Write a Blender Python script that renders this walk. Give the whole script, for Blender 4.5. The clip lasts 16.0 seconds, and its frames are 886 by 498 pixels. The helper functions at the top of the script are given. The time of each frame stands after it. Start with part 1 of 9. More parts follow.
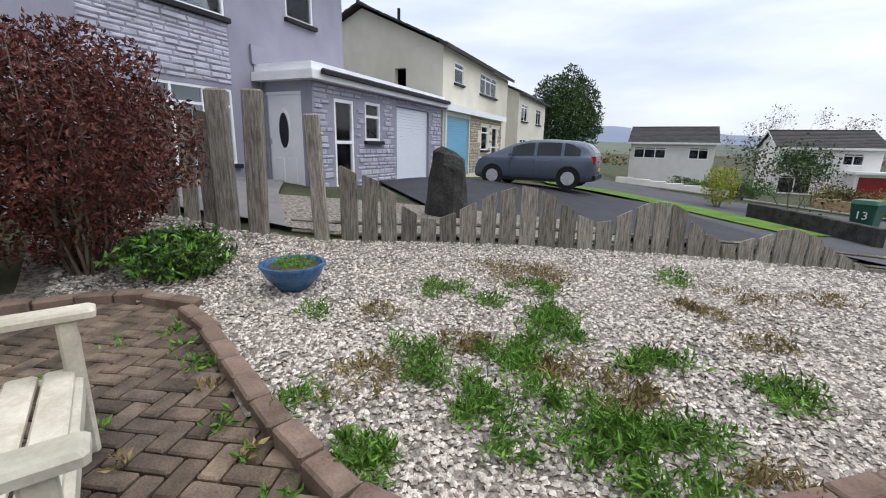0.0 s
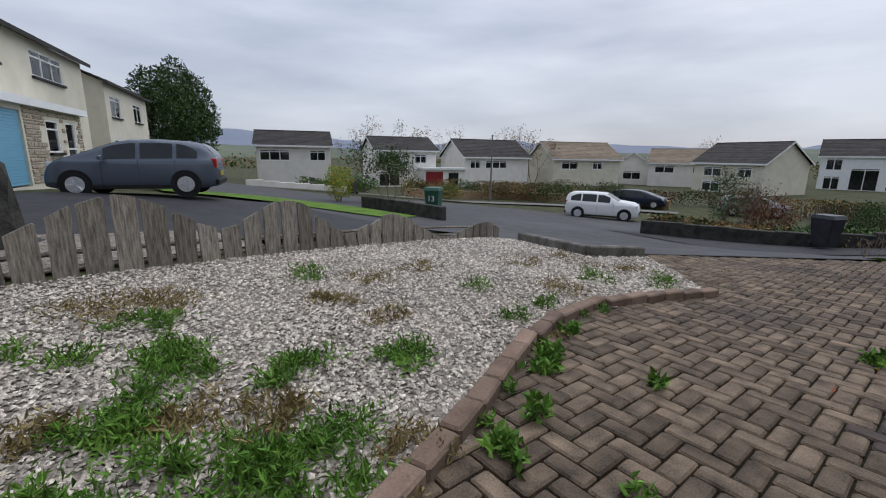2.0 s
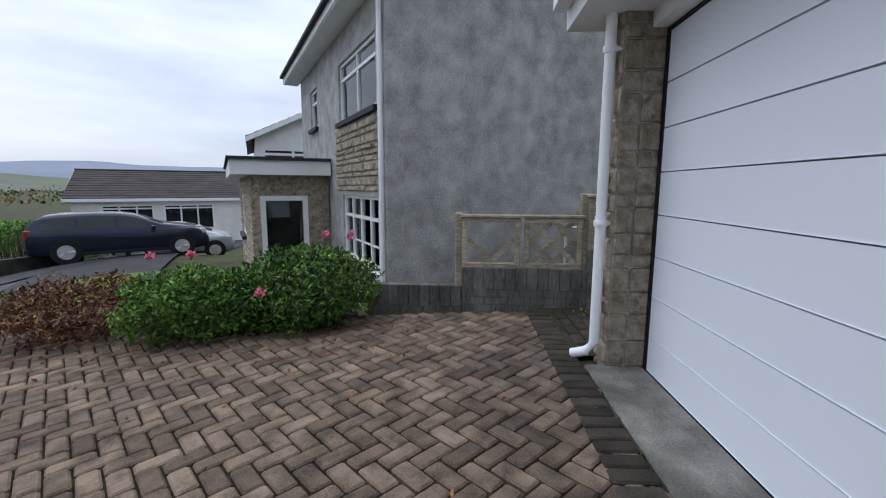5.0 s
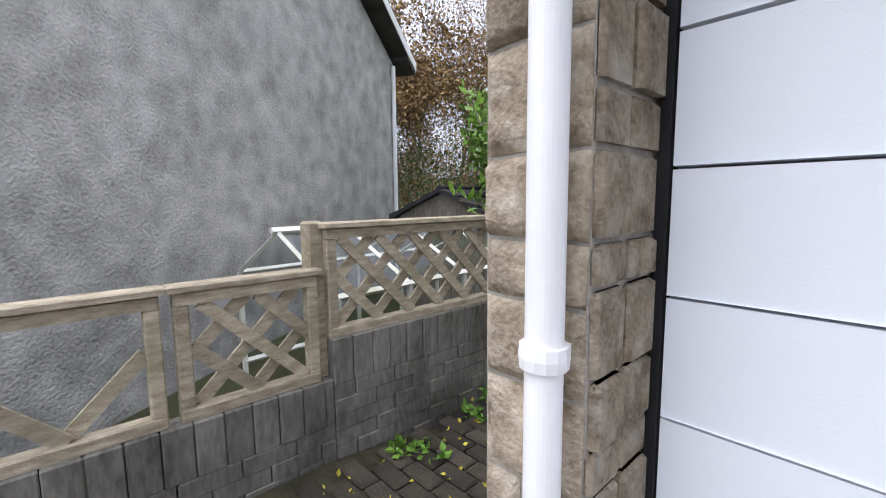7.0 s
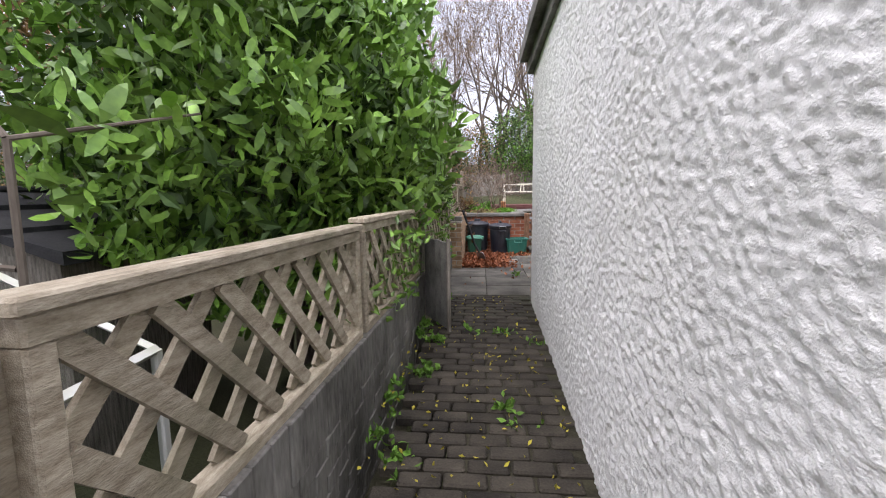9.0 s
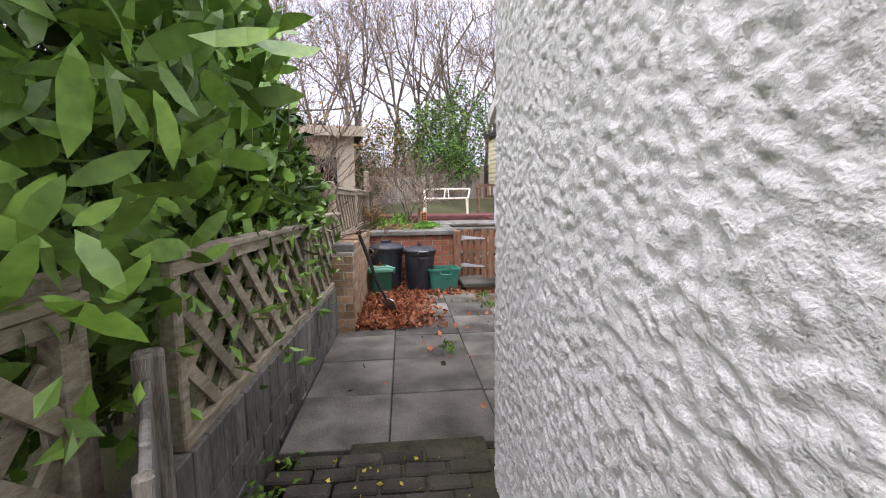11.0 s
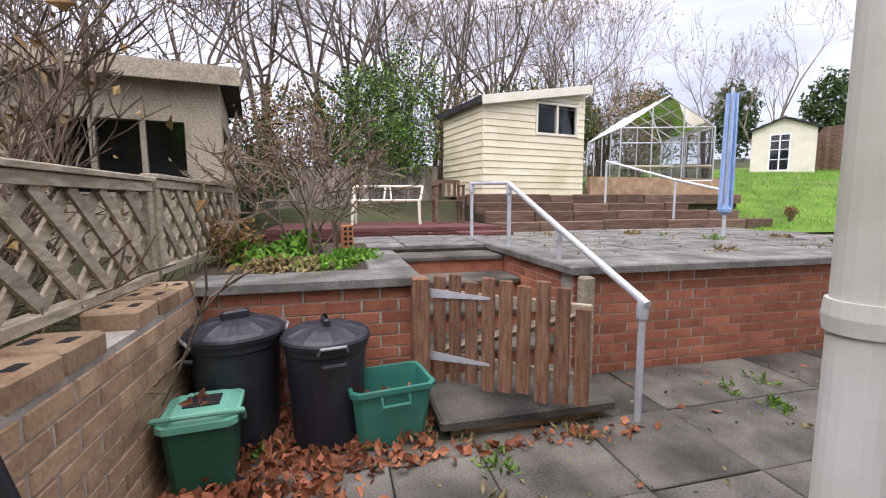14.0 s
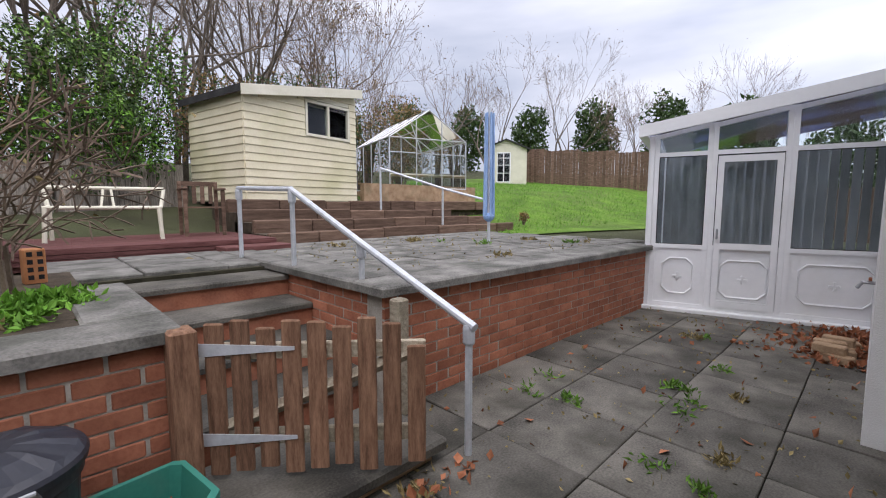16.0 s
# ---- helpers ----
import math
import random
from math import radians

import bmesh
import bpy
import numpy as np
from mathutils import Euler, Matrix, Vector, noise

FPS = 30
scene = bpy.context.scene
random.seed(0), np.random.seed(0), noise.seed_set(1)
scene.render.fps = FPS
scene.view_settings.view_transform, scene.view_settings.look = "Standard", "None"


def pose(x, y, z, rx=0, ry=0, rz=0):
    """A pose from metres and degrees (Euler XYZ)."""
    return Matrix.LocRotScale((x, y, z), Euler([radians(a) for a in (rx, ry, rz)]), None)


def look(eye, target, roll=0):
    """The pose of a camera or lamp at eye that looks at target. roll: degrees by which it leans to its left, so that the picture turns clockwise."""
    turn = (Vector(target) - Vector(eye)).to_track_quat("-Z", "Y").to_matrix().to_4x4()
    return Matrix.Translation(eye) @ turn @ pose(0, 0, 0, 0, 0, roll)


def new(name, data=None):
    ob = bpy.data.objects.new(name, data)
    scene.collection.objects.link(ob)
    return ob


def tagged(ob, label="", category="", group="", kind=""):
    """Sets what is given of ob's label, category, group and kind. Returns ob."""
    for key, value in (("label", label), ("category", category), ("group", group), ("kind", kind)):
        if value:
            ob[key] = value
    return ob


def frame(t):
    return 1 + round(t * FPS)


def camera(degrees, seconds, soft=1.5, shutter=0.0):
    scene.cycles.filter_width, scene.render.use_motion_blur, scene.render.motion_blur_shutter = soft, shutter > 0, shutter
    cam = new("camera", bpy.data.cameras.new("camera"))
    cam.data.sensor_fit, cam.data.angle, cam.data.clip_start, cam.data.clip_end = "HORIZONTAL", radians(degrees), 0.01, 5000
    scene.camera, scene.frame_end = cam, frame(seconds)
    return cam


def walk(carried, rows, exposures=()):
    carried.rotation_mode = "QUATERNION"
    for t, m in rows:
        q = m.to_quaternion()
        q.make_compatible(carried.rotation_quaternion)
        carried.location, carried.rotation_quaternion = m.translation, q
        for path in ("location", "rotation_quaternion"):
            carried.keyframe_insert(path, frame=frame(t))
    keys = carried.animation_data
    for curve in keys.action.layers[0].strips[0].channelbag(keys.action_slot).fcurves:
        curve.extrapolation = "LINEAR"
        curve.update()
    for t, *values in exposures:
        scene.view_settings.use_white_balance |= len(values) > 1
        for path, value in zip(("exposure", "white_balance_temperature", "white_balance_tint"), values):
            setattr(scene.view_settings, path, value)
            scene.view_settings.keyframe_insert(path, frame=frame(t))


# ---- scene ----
cam = camera(92.0, 16.0, 1.1)
PATH = [
    (0.0, pose(5.5, 0.5, 1.22, 76.5, -1.1, -127.7)),
    (0.5, pose(5.59, 0.464, 1.205, 77.1, -1.2, -140.6)),
    (1.0, pose(5.576, 0.465, 1.212, 77.6, -1.2, -151.6)),
    (1.5, pose(5.561, 0.383, 1.205, 77.8, -1.1, -161.6)),
    (2.0, pose(5.503, 0.208, 1.174, 77.7, -0.8, -173.8)),
    (2.5, pose(5.388, -0.046, 1.143, 77.7, -0.4, -192.4)),
    (3.0, pose(5.11, -0.433, 1.123, 77.7, -0.2, -214.7)),
    (3.5, pose(4.73, -0.702, 1.146, 77.7, 0.2, -236.9)),
    (4.0, pose(4.213, -0.885, 1.158, 79.1, -0.1, -248.6)),
    (4.5, pose(3.628, -0.937, 1.17, 80.8, -0.3, -258.2)),
    (5.0, pose(2.96, -0.995, 1.174, 81.8, -0.2, -267.3)),
    (7.5, pose(0.097, -0.454, 1.217, 83.3, 0.6, -325.4)),
    (8.0, pose(-0.292, 0.057, 1.217, 83.2, 0.6, -337.0)),
    (8.5, pose(-0.432, 0.637, 1.251, 83.2, 0.8, -347.2)),
    (9.0, pose(-0.48, 1.3, 1.282, 83.1, 0.7, -354.9)),
    (9.5, pose(-0.486, 1.974, 1.297, 83.1, 0.8, -359.6)),
    (12.0, pose(-0.206, 5.425, 1.402, 83.7, 0.3, -366.1)),
    (12.5, pose(-0.18, 6.02, 1.393, 83.7, 0.1, -366.3)),
    (13.0, pose(-0.131, 6.604, 1.399, 83.7, 0.0, -366.7)),
    (13.5, pose(-0.078, 7.163, 1.387, 83.7, 0.3, -368.4)),
    (14.0, pose(-0.028, 7.639, 1.39, 83.7, 0.2, -373.7)),
    (14.5, pose(-0.02, 7.985, 1.396, 83.8, 0.2, -382.2)),
    (15.0, pose(0.011, 8.129, 1.414, 83.8, 0.1, -390.7)),
    (15.5, pose(0.015, 8.193, 1.43, 84.0, 0.1, -398.8)),
    (16.0, pose(0.017, 8.211, 1.436, 84.2, 0.0, -404.5)),
]
walk(cam, PATH, exposures=[(0.0, 0.55, 6400, 12), (0.5, 0.26, 6400, 12), (1.0, 0.07, 6380, 12), (1.5, 0.05, 6350, 12), (2.5, -0.10, 6350, 12), (3.5, 0.04, 6250, 12), (5.0, 0.34, 6120, 12), (7.5, 1.40, 6600, 16), (9.5, 1.45, 6620, 20), (12.0, 1.68, 6650, 22), (13.0, 1.47, 6650, 22), (14.0, 1.25, 6650, 22), (15.0, 1.03, 6600, 20), (16.0, 0.76, 6550, 18)])

# ---- world and sun: a bright overcast autumn day ----
world = bpy.data.worlds.new("overcast")
scene.world = world
world.use_nodes = True
wt = world.node_tree
wt.nodes.clear()
w_out = wt.nodes.new("ShaderNodeOutputWorld")
w_bg = wt.nodes.new("ShaderNodeBackground")
w_sky = wt.nodes.new("ShaderNodeTexSky")
w_sky.sky_type = 'NISHITA'
w_sky.sun_disc = False
w_sky.sun_elevation = radians(35)
w_sky.sun_rotation = radians(200)
w_skyg = wt.nodes.new("ShaderNodeVectorMath")
w_skyg.operation = 'SCALE'
w_skyg.inputs[3].default_value = 0.12
w_tc = wt.nodes.new("ShaderNodeTexCoord")
w_map = wt.nodes.new("ShaderNodeMapping")
w_map.inputs["Scale"].default_value = (1.0, 1.0, 4.5)
w_noise = wt.nodes.new("ShaderNodeTexNoise")
w_noise.inputs["Scale"].default_value = 2.1
w_noise.inputs["Detail"].default_value = 5.0
w_noise.inputs["Roughness"].default_value = 0.5
w_ramp = wt.nodes.new("ShaderNodeValToRGB")
w_ramp.color_ramp.elements[0].position = 0.3
w_ramp.color_ramp.elements[0].color = (0.49, 0.55, 0.66, 1)
w_ramp.color_ramp.elements[1].position = 0.68
w_ramp.color_ramp.elements[1].color = (0.79, 0.84, 0.93, 1)
w_mix = wt.nodes.new("ShaderNodeMix")
w_mix.data_type = 'RGBA'
w_mix.inputs[0].default_value = 0.9
wt.links.new(w_tc.outputs["Generated"], w_map.inputs["Vector"])
wt.links.new(w_map.outputs[0], w_noise.inputs["Vector"])
wt.links.new(w_noise.outputs[0], w_ramp.inputs[0])
wt.links.new(w_sky.outputs[0], w_skyg.inputs[0])
wt.links.new(w_skyg.outputs[0], w_mix.inputs[6])
wt.links.new(w_ramp.outputs[0], w_mix.inputs[7])
w_sep = wt.nodes.new("ShaderNodeSeparateXYZ")
w_up = wt.nodes.new("ShaderNodeMapRange")
w_up.inputs[3].default_value, w_up.inputs[4].default_value = 0.84, 1.5
w_side = wt.nodes.new("ShaderNodeMapRange")
w_side.interpolation_type = 'SMOOTHSTEP'
w_side.inputs[1].default_value, w_side.inputs[2].default_value = -0.4, 0.8
w_side.inputs[3].default_value, w_side.inputs[4].default_value = 1.06, 0.74
w_fac = wt.nodes.new("ShaderNodeMath")
w_fac.operation = 'MULTIPLY'
w_tone = wt.nodes.new("ShaderNodeVectorMath")
w_tone.operation = 'SCALE'
wt.links.new(w_tc.outputs["Generated"], w_sep.inputs[0])
wt.links.new(w_sep.outputs[2], w_up.inputs[0])
wt.links.new(w_sep.outputs[1], w_side.inputs[0])
wt.links.new(w_up.outputs[0], w_fac.inputs[0])
wt.links.new(w_side.outputs[0], w_fac.inputs[1])
wt.links.new(w_mix.outputs[2], w_tone.inputs[0])
wt.links.new(w_fac.outputs[0], w_tone.inputs[3])
wt.links.new(w_tone.outputs[0], w_bg.inputs[0])
w_bg.inputs[1].default_value = 0.9
wt.links.new(w_bg.outputs[0], w_out.inputs[0])

sun_data = bpy.data.lights.new("sun", 'SUN')
sun_data.energy = 1.5
sun_data.angle = radians(80)
sun_data.color = (1.0, 0.98, 0.95)
sun = new("sun", sun_data)
sun.matrix_world = look((0, 0, 28), (8, 7, 0))


# ---- materials ----
def material(name, dark, light, rough=0.85, scale=8.0, fine=60.0, bump=0.2, metal=0.0, spread=0.12,
             stain=None, stain_scale=0.8, stain_amount=0.5, per="object", stretch=(1, 1, 1), dist=0.01):
    """Two colours mixed by coarse noise, fine grain, a stain at a larger scale, and relief."""
    m = bpy.data.materials.new(name)
    m.use_nodes = True
    nt = m.node_tree
    n, l = nt.nodes, nt.links
    bsdf = n["Principled BSDF"]
    tc = n.new("ShaderNodeTexCoord")
    mp = n.new("ShaderNodeMapping")
    mp.inputs["Scale"].default_value = stretch
    l.new(tc.outputs["Object"], mp.inputs["Vector"])
    info = n.new("ShaderNodeObjectInfo")
    geo = n.new("ShaderNodeNewGeometry")
    rnd = info.outputs["Random"] if per == "object" else geo.outputs["Random Per Island"]
    off = n.new("ShaderNodeVectorMath")
    off.operation = 'ADD'
    comb = n.new("ShaderNodeCombineXYZ")
    mul = n.new("ShaderNodeMath")
    mul.operation = 'MULTIPLY'
    mul.inputs[1].default_value = 37.0 if per == "object" else 0.0
    l.new(info.outputs["Random"], mul.inputs[0])
    l.new(mul.outputs[0], comb.inputs[0])
    l.new(mp.outputs[0], off.inputs[0])
    l.new(comb.outputs[0], off.inputs[1])
    n1 = n.new("ShaderNodeTexNoise")
    n1.inputs["Scale"].default_value = scale
    n1.inputs["Detail"].default_value = 4
    n2 = n.new("ShaderNodeTexNoise")
    n2.inputs["Scale"].default_value = fine
    n2.inputs["Detail"].default_value = 3
    for q in (n1, n2):
        l.new(off.outputs[0], q.inputs["Vector"])
    add = n.new("ShaderNodeMath")
    add.operation = 'ADD'
    half = n.new("ShaderNodeMath")
    half.operation = 'MULTIPLY'
    half.inputs[1].default_value = 0.5
    l.new(n2.outputs[0], half.inputs[0])
    l.new(n1.outputs[0], add.inputs[0])
    l.new(half.outputs[0], add.inputs[1])
    rng = n.new("ShaderNodeMapRange")
    rng.inputs[1].default_value = 0.5
    rng.inputs[2].default_value = 1.0
    l.new(add.outputs[0], rng.inputs[0])
    mix = n.new("ShaderNodeMix")
    mix.data_type = 'RGBA'
    mix.inputs[6].default_value = (*dark, 1)
    mix.inputs[7].default_value = (*light, 1)
    l.new(rng.outputs[0], mix.inputs[0])
    out = mix.outputs[2]
    if stain:
        n3 = n.new("ShaderNodeTexNoise")
        n3.inputs["Scale"].default_value = stain_scale
        n3.inputs["Detail"].default_value = 6
        l.new(tc.outputs["Object"], n3.inputs["Vector"])
        r3 = n.new("ShaderNodeMapRange")
        r3.inputs[1].default_value = 0.5
        r3.inputs[2].default_value = 0.72
        r3.inputs[4].default_value = stain_amount
        l.new(n3.outputs[0], r3.inputs[0])
        mx = n.new("ShaderNodeMix")
        mx.data_type = 'RGBA'
        mx.inputs[7].default_value = (*stain, 1)
        l.new(r3.outputs[0], mx.inputs[0])
        l.new(out, mx.inputs[6])
        out = mx.outputs[2]
    hsv = n.new("ShaderNodeHueSaturation")
    vr = n.new("ShaderNodeMapRange")
    vr.inputs[3].default_value = 1 - spread
    vr.inputs[4].default_value = 1 + spread
    l.new(rnd, vr.inputs[0])
    l.new(vr.outputs[0], hsv.inputs["Value"])
    l.new(out, hsv.inputs["Color"])
    l.new(hsv.outputs[0], bsdf.inputs["Base Color"])
    bsdf.inputs["Roughness"].default_value = rough
    bsdf.inputs["Metallic"].default_value = metal
    if rough >= 0.5 and not metal:
        bsdf.inputs["Specular IOR Level"].default_value = 0.22
    if bump:
        bp = n.new("ShaderNodeBump")
        bp.inputs["Strength"].default_value = bump
        bp.inputs["Distance"].default_value = dist
        l.new(add.outputs[0], bp.inputs["Height"])
        l.new(bp.outputs[0], bsdf.inputs["Normal"])
    return m


def glass_material(name, tint=(0.9, 0.95, 0.97), rough=0.02, amount=0.75):
    m = bpy.data.materials.new(name)
    m.use_nodes = True
    n, l = m.node_tree.nodes, m.node_tree.links
    n.clear()
    out = n.new("ShaderNodeOutputMaterial")
    mix = n.new("ShaderNodeMixShader")
    tr = n.new("ShaderNodeBsdfTransparent")
    tr.inputs[0].default_value = (*tint, 1)
    gl = n.new("ShaderNodeBsdfGlossy")
    gl.inputs["Roughness"].default_value = rough
    lw = n.new("ShaderNodeFresnel")
    lw.inputs[0].default_value = 1.5
    l.new(lw.outputs[0], mix.inputs[0])
    l.new(tr.outputs[0], mix.inputs[1])
    l.new(gl.outputs[0], mix.inputs[2])
    l.new(mix.outputs[0], out.inputs[0])
    return m


M = {}
M["render_white"] = material("white_roughcast", (0.78, 0.78, 0.765), (0.90, 0.90, 0.885), 0.9, 3, 160, 0.7, spread=0, stain=(0.58, 0.57, 0.52), stain_amount=0.3, stain_scale=0.6)
M["render_grey"] = material("grey_roughcast", (0.27, 0.265, 0.25), (0.56, 0.55, 0.525), 0.95, 3.5, 38, 1.0, spread=0, stain=(0.27, 0.27, 0.26), stain_amount=0.35, stain_scale=2.5, dist=0.03)
M["render_cream"] = material("cream_render", (0.63, 0.595, 0.49), (0.74, 0.70, 0.58), 0.9, 1.2, 40, 0.3, spread=0, stain=(0.5, 0.47, 0.38), stain_amount=0.3)
M["render_pale"] = material("pale_render", (0.74, 0.715, 0.67), (0.85, 0.83, 0.79), 0.9, 1.2, 30, 0.3, spread=0.05, stain=(0.56, 0.54, 0.49), stain_amount=0.3)
M["render_purple"] = material("lilac_grey_paint", (0.26, 0.255, 0.31), (0.34, 0.33, 0.395), 0.8, 1.5, 50, 0.3, spread=0)
M["stone_purple"] = material("lilac_grey_painted_stone", (0.31, 0.31, 0.365), (0.50, 0.50, 0.56), 0.85, 4, 40, 0.6, spread=0.2)
M["stone"] = material("buff_stone", (0.15, 0.115, 0.078), (0.47, 0.40, 0.305), 0.95, 12, 85, 1.0, spread=0.24, stain=(0.56, 0.52, 0.45), stain_scale=18, stain_amount=0.6, dist=0.014)
M["mortar"] = material("mortar", (0.27, 0.25, 0.215), (0.44, 0.41, 0.36), 0.95, 10, 80, 0.6, spread=0)
M["brick"] = material("red_brick", (0.24, 0.085, 0.05), (0.42, 0.17, 0.10), 0.85, 7, 60, 0.4, spread=0.22, stain=(0.20, 0.12, 0.09), stain_scale=2.5, stain_amount=0.5)
M["brick_old"] = material("weathered_brown_brick", (0.21, 0.13, 0.075), (0.44, 0.31, 0.195), 0.9, 6, 60, 0.6, spread=0.25, stain=(0.15, 0.13, 0.075), stain_scale=3, stain_amount=0.6)
M["block"] = material("weathered_concrete_block", (0.055, 0.053, 0.047), (0.25, 0.24, 0.218), 0.95, 3, 50, 0.7, spread=0.10, stretch=(1, 1, 0.3), stain=(0.04, 0.039, 0.032), stain_scale=2, stain_amount=0.65, per="island")
M["coping"] = material("concrete_coping", (0.085, 0.083, 0.076), (0.27, 0.26, 0.235), 0.9, 5, 80, 0.6, spread=0.16, stain=(0.055, 0.06, 0.045), stain_scale=2.4, stain_amount=0.75)
M["slab"] = material("weathered_paving_slab", (0.038, 0.036, 0.031), (0.185, 0.172, 0.146), 0.75, 2.6, 85, 0.5, spread=0.34, stain=(0.028, 0.028, 0.020), stain_scale=2.2, stain_amount=0.85)
M["paver"] = material("weathered_block_paver", (0.050, 0.039, 0.031), (0.225, 0.168, 0.118), 0.85, 7, 110, 0.7, spread=0.36, stain=(0.040, 0.034, 0.035), stain_scale=0.7, stain_amount=0.75, per="island")
M["paver_one"] = material("weathered_block_paver_piece", (0.050, 0.039, 0.031), (0.225, 0.168, 0.118), 0.85, 7, 110, 0.7, spread=0.36)
M["paver_stained"] = material("oil_darkened_block_paver", (0.034, 0.026, 0.025), (0.105, 0.078, 0.068), 0.8, 7, 110, 0.7, spread=0.3, per="island")
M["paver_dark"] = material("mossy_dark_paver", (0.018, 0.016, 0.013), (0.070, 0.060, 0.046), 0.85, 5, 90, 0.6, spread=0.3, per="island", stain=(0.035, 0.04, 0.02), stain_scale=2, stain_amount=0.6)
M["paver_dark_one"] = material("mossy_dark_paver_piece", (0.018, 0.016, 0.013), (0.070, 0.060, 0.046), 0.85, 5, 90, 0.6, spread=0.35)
M["joint"] = material("sandy_joint_with_moss", (0.014, 0.013, 0.009), (0.060, 0.056, 0.034), 0.95, 8, 90, 0.5, spread=0)
M["kerb"] = material("brown_red_edging", (0.125, 0.085, 0.064), (0.25, 0.175, 0.135), 0.9, 6, 80, 0.5, spread=0.25, stain=(0.17, 0.15, 0.11), stain_scale=4, stain_amount=0.6)
M["gravel"] = material("white_gravel", (0.18, 0.15, 0.12), (0.74, 0.68, 0.60), 0.8, 40, 150, 0.3, spread=0.52, per="island")
M["gravel_bed"] = material("gravel_bed", (0.05, 0.04, 0.031), (0.40, 0.355, 0.305), 0.9, 22, 60, 1.0, spread=0, dist=0.03)
M["soil"] = material("dark_soil", (0.04, 0.03, 0.022), (0.10, 0.08, 0.055), 0.95, 8, 60, 0.8, spread=0)
M["tarmac"] = material("worn_tarmac", (0.055, 0.055, 0.06), (0.085, 0.085, 0.09), 0.85, 2, 150, 0.4, spread=0, stain=(0.13, 0.13, 0.135), stain_scale=0.25, stain_amount=0.5)
M["tarmac_dark"] = material("dark_tarmac", (0.028, 0.028, 0.032), (0.05, 0.05, 0.055), 0.8, 2, 150, 0.4, spread=0)
M["pavement"] = material("grey_pavement", (0.14, 0.135, 0.13), (0.22, 0.215, 0.205), 0.9, 2, 100, 0.3, spread=0)
M["grass"] = material("lawn_grass", (0.055, 0.11, 0.016), (0.15, 0.27, 0.035), 0.95, 1.5, 60, 1.0, spread=0, stain=(0.12, 0.15, 0.05), stain_scale=0.4, stain_amount=0.5, dist=0.04)
M["ground_rough"] = material("rough_grass_and_soil", (0.035, 0.036, 0.018), (0.085, 0.095, 0.045), 0.95, 1.2, 50, 1.0, spread=0, stain=(0.055, 0.045, 0.03), stain_scale=0.5, stain_amount=0.6, dist=0.04)
M["weed_green"] = material("feathery_weed_leaf", (0.05, 0.125, 0.016), (0.165, 0.31, 0.05), 0.7, 4, 40, 0, spread=0.4, per="island")
M["leaf_bright"] = material("bright_weed_leaf", (0.07, 0.19, 0.02), (0.19, 0.40, 0.05), 0.6, 4, 40, 0, spread=0.35, per="island")
M["leaf_dry"] = material("dry_weed", (0.16, 0.12, 0.05), (0.32, 0.26, 0.12), 0.8, 4, 40, 0, spread=0.35, per="island")
M["laurel"] = material("glossy_laurel_leaf", (0.055, 0.135, 0.016), (0.24, 0.42, 0.065), 0.38, 3, 30, 0, spread=0.5, per="island")
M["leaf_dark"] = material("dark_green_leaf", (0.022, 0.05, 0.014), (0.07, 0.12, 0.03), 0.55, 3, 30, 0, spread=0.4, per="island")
M["leaf_red"] = material("dark_red_leaf", (0.045, 0.014, 0.013), (0.17, 0.055, 0.038), 0.5, 5, 30, 0, spread=0.55, per="island")
M["leaf_yellow"] = material("yellow_leaf", (0.30, 0.26, 0.03), (0.52, 0.44, 0.06), 0.6, 5, 30, 0, spread=0.3, per="island")
M["leaf_fallen"] = material("fallen_brown_leaf", (0.16, 0.05, 0.022), (0.40, 0.165, 0.085), 0.75, 6, 30, 0, spread=0.45, per="island")
M["leaf_rust"] = material("rusty_autumn_leaf", (0.15, 0.09, 0.04), (0.33, 0.22, 0.09), 0.7, 5, 30, 0, spread=0.4, per="island")
M["bark"] = material("grey_brown_bark", (0.085, 0.068, 0.052), (0.22, 0.185, 0.15), 0.95, 6, 60, 0.5, spread=0.1, stretch=(1, 1, 0.25))
M["twig"] = material("brown_twig", (0.11, 0.08, 0.058), (0.25, 0.19, 0.145), 0.9, 6, 60, 0, spread=0.2, per="island")
M["wood_grey"] = material("weathered_grey_timber", (0.09, 0.078, 0.064), (0.36, 0.325, 0.275), 0.9, 10, 70, 0.6, spread=0.36, stretch=(6, 6, 0.6), stain=(0.07, 0.06, 0.045), stain_scale=3, stain_amount=0.6)
M["wood_lattice"] = material("weathered_trellis_timber", (0.23, 0.19, 0.135), (0.50, 0.44, 0.34), 0.9, 10, 70, 0.5, spread=0.18, stretch=(5, 1.2, 5), stain=(0.14, 0.135, 0.08), stain_scale=3, stain_amount=0.5)
M["wood_red"] = material("red_brown_stained_timber", (0.10, 0.05, 0.03), (0.28, 0.16, 0.10), 0.8, 9, 60, 0.4, spread=0.2, stretch=(6, 6, 0.7))
M["deck"] = material("maroon_deck_board", (0.075, 0.025, 0.024), (0.17, 0.075, 0.068), 0.7, 8, 50, 0.3, spread=0.2, stretch=(0.6, 6, 6))
M["sleeper"] = material("old_brown_sleeper", (0.09, 0.055, 0.038), (0.22, 0.145, 0.105), 0.9, 6, 50, 0.6, spread=0.25, stretch=(0.6, 5, 5))
M["upvc"] = material("white_plastic", (0.80, 0.81, 0.82), (0.88, 0.885, 0.89), 0.4, 2, 20, 0, spread=0, stain=(0.70, 0.72, 0.66), stain_scale=2, stain_amount=0.3)
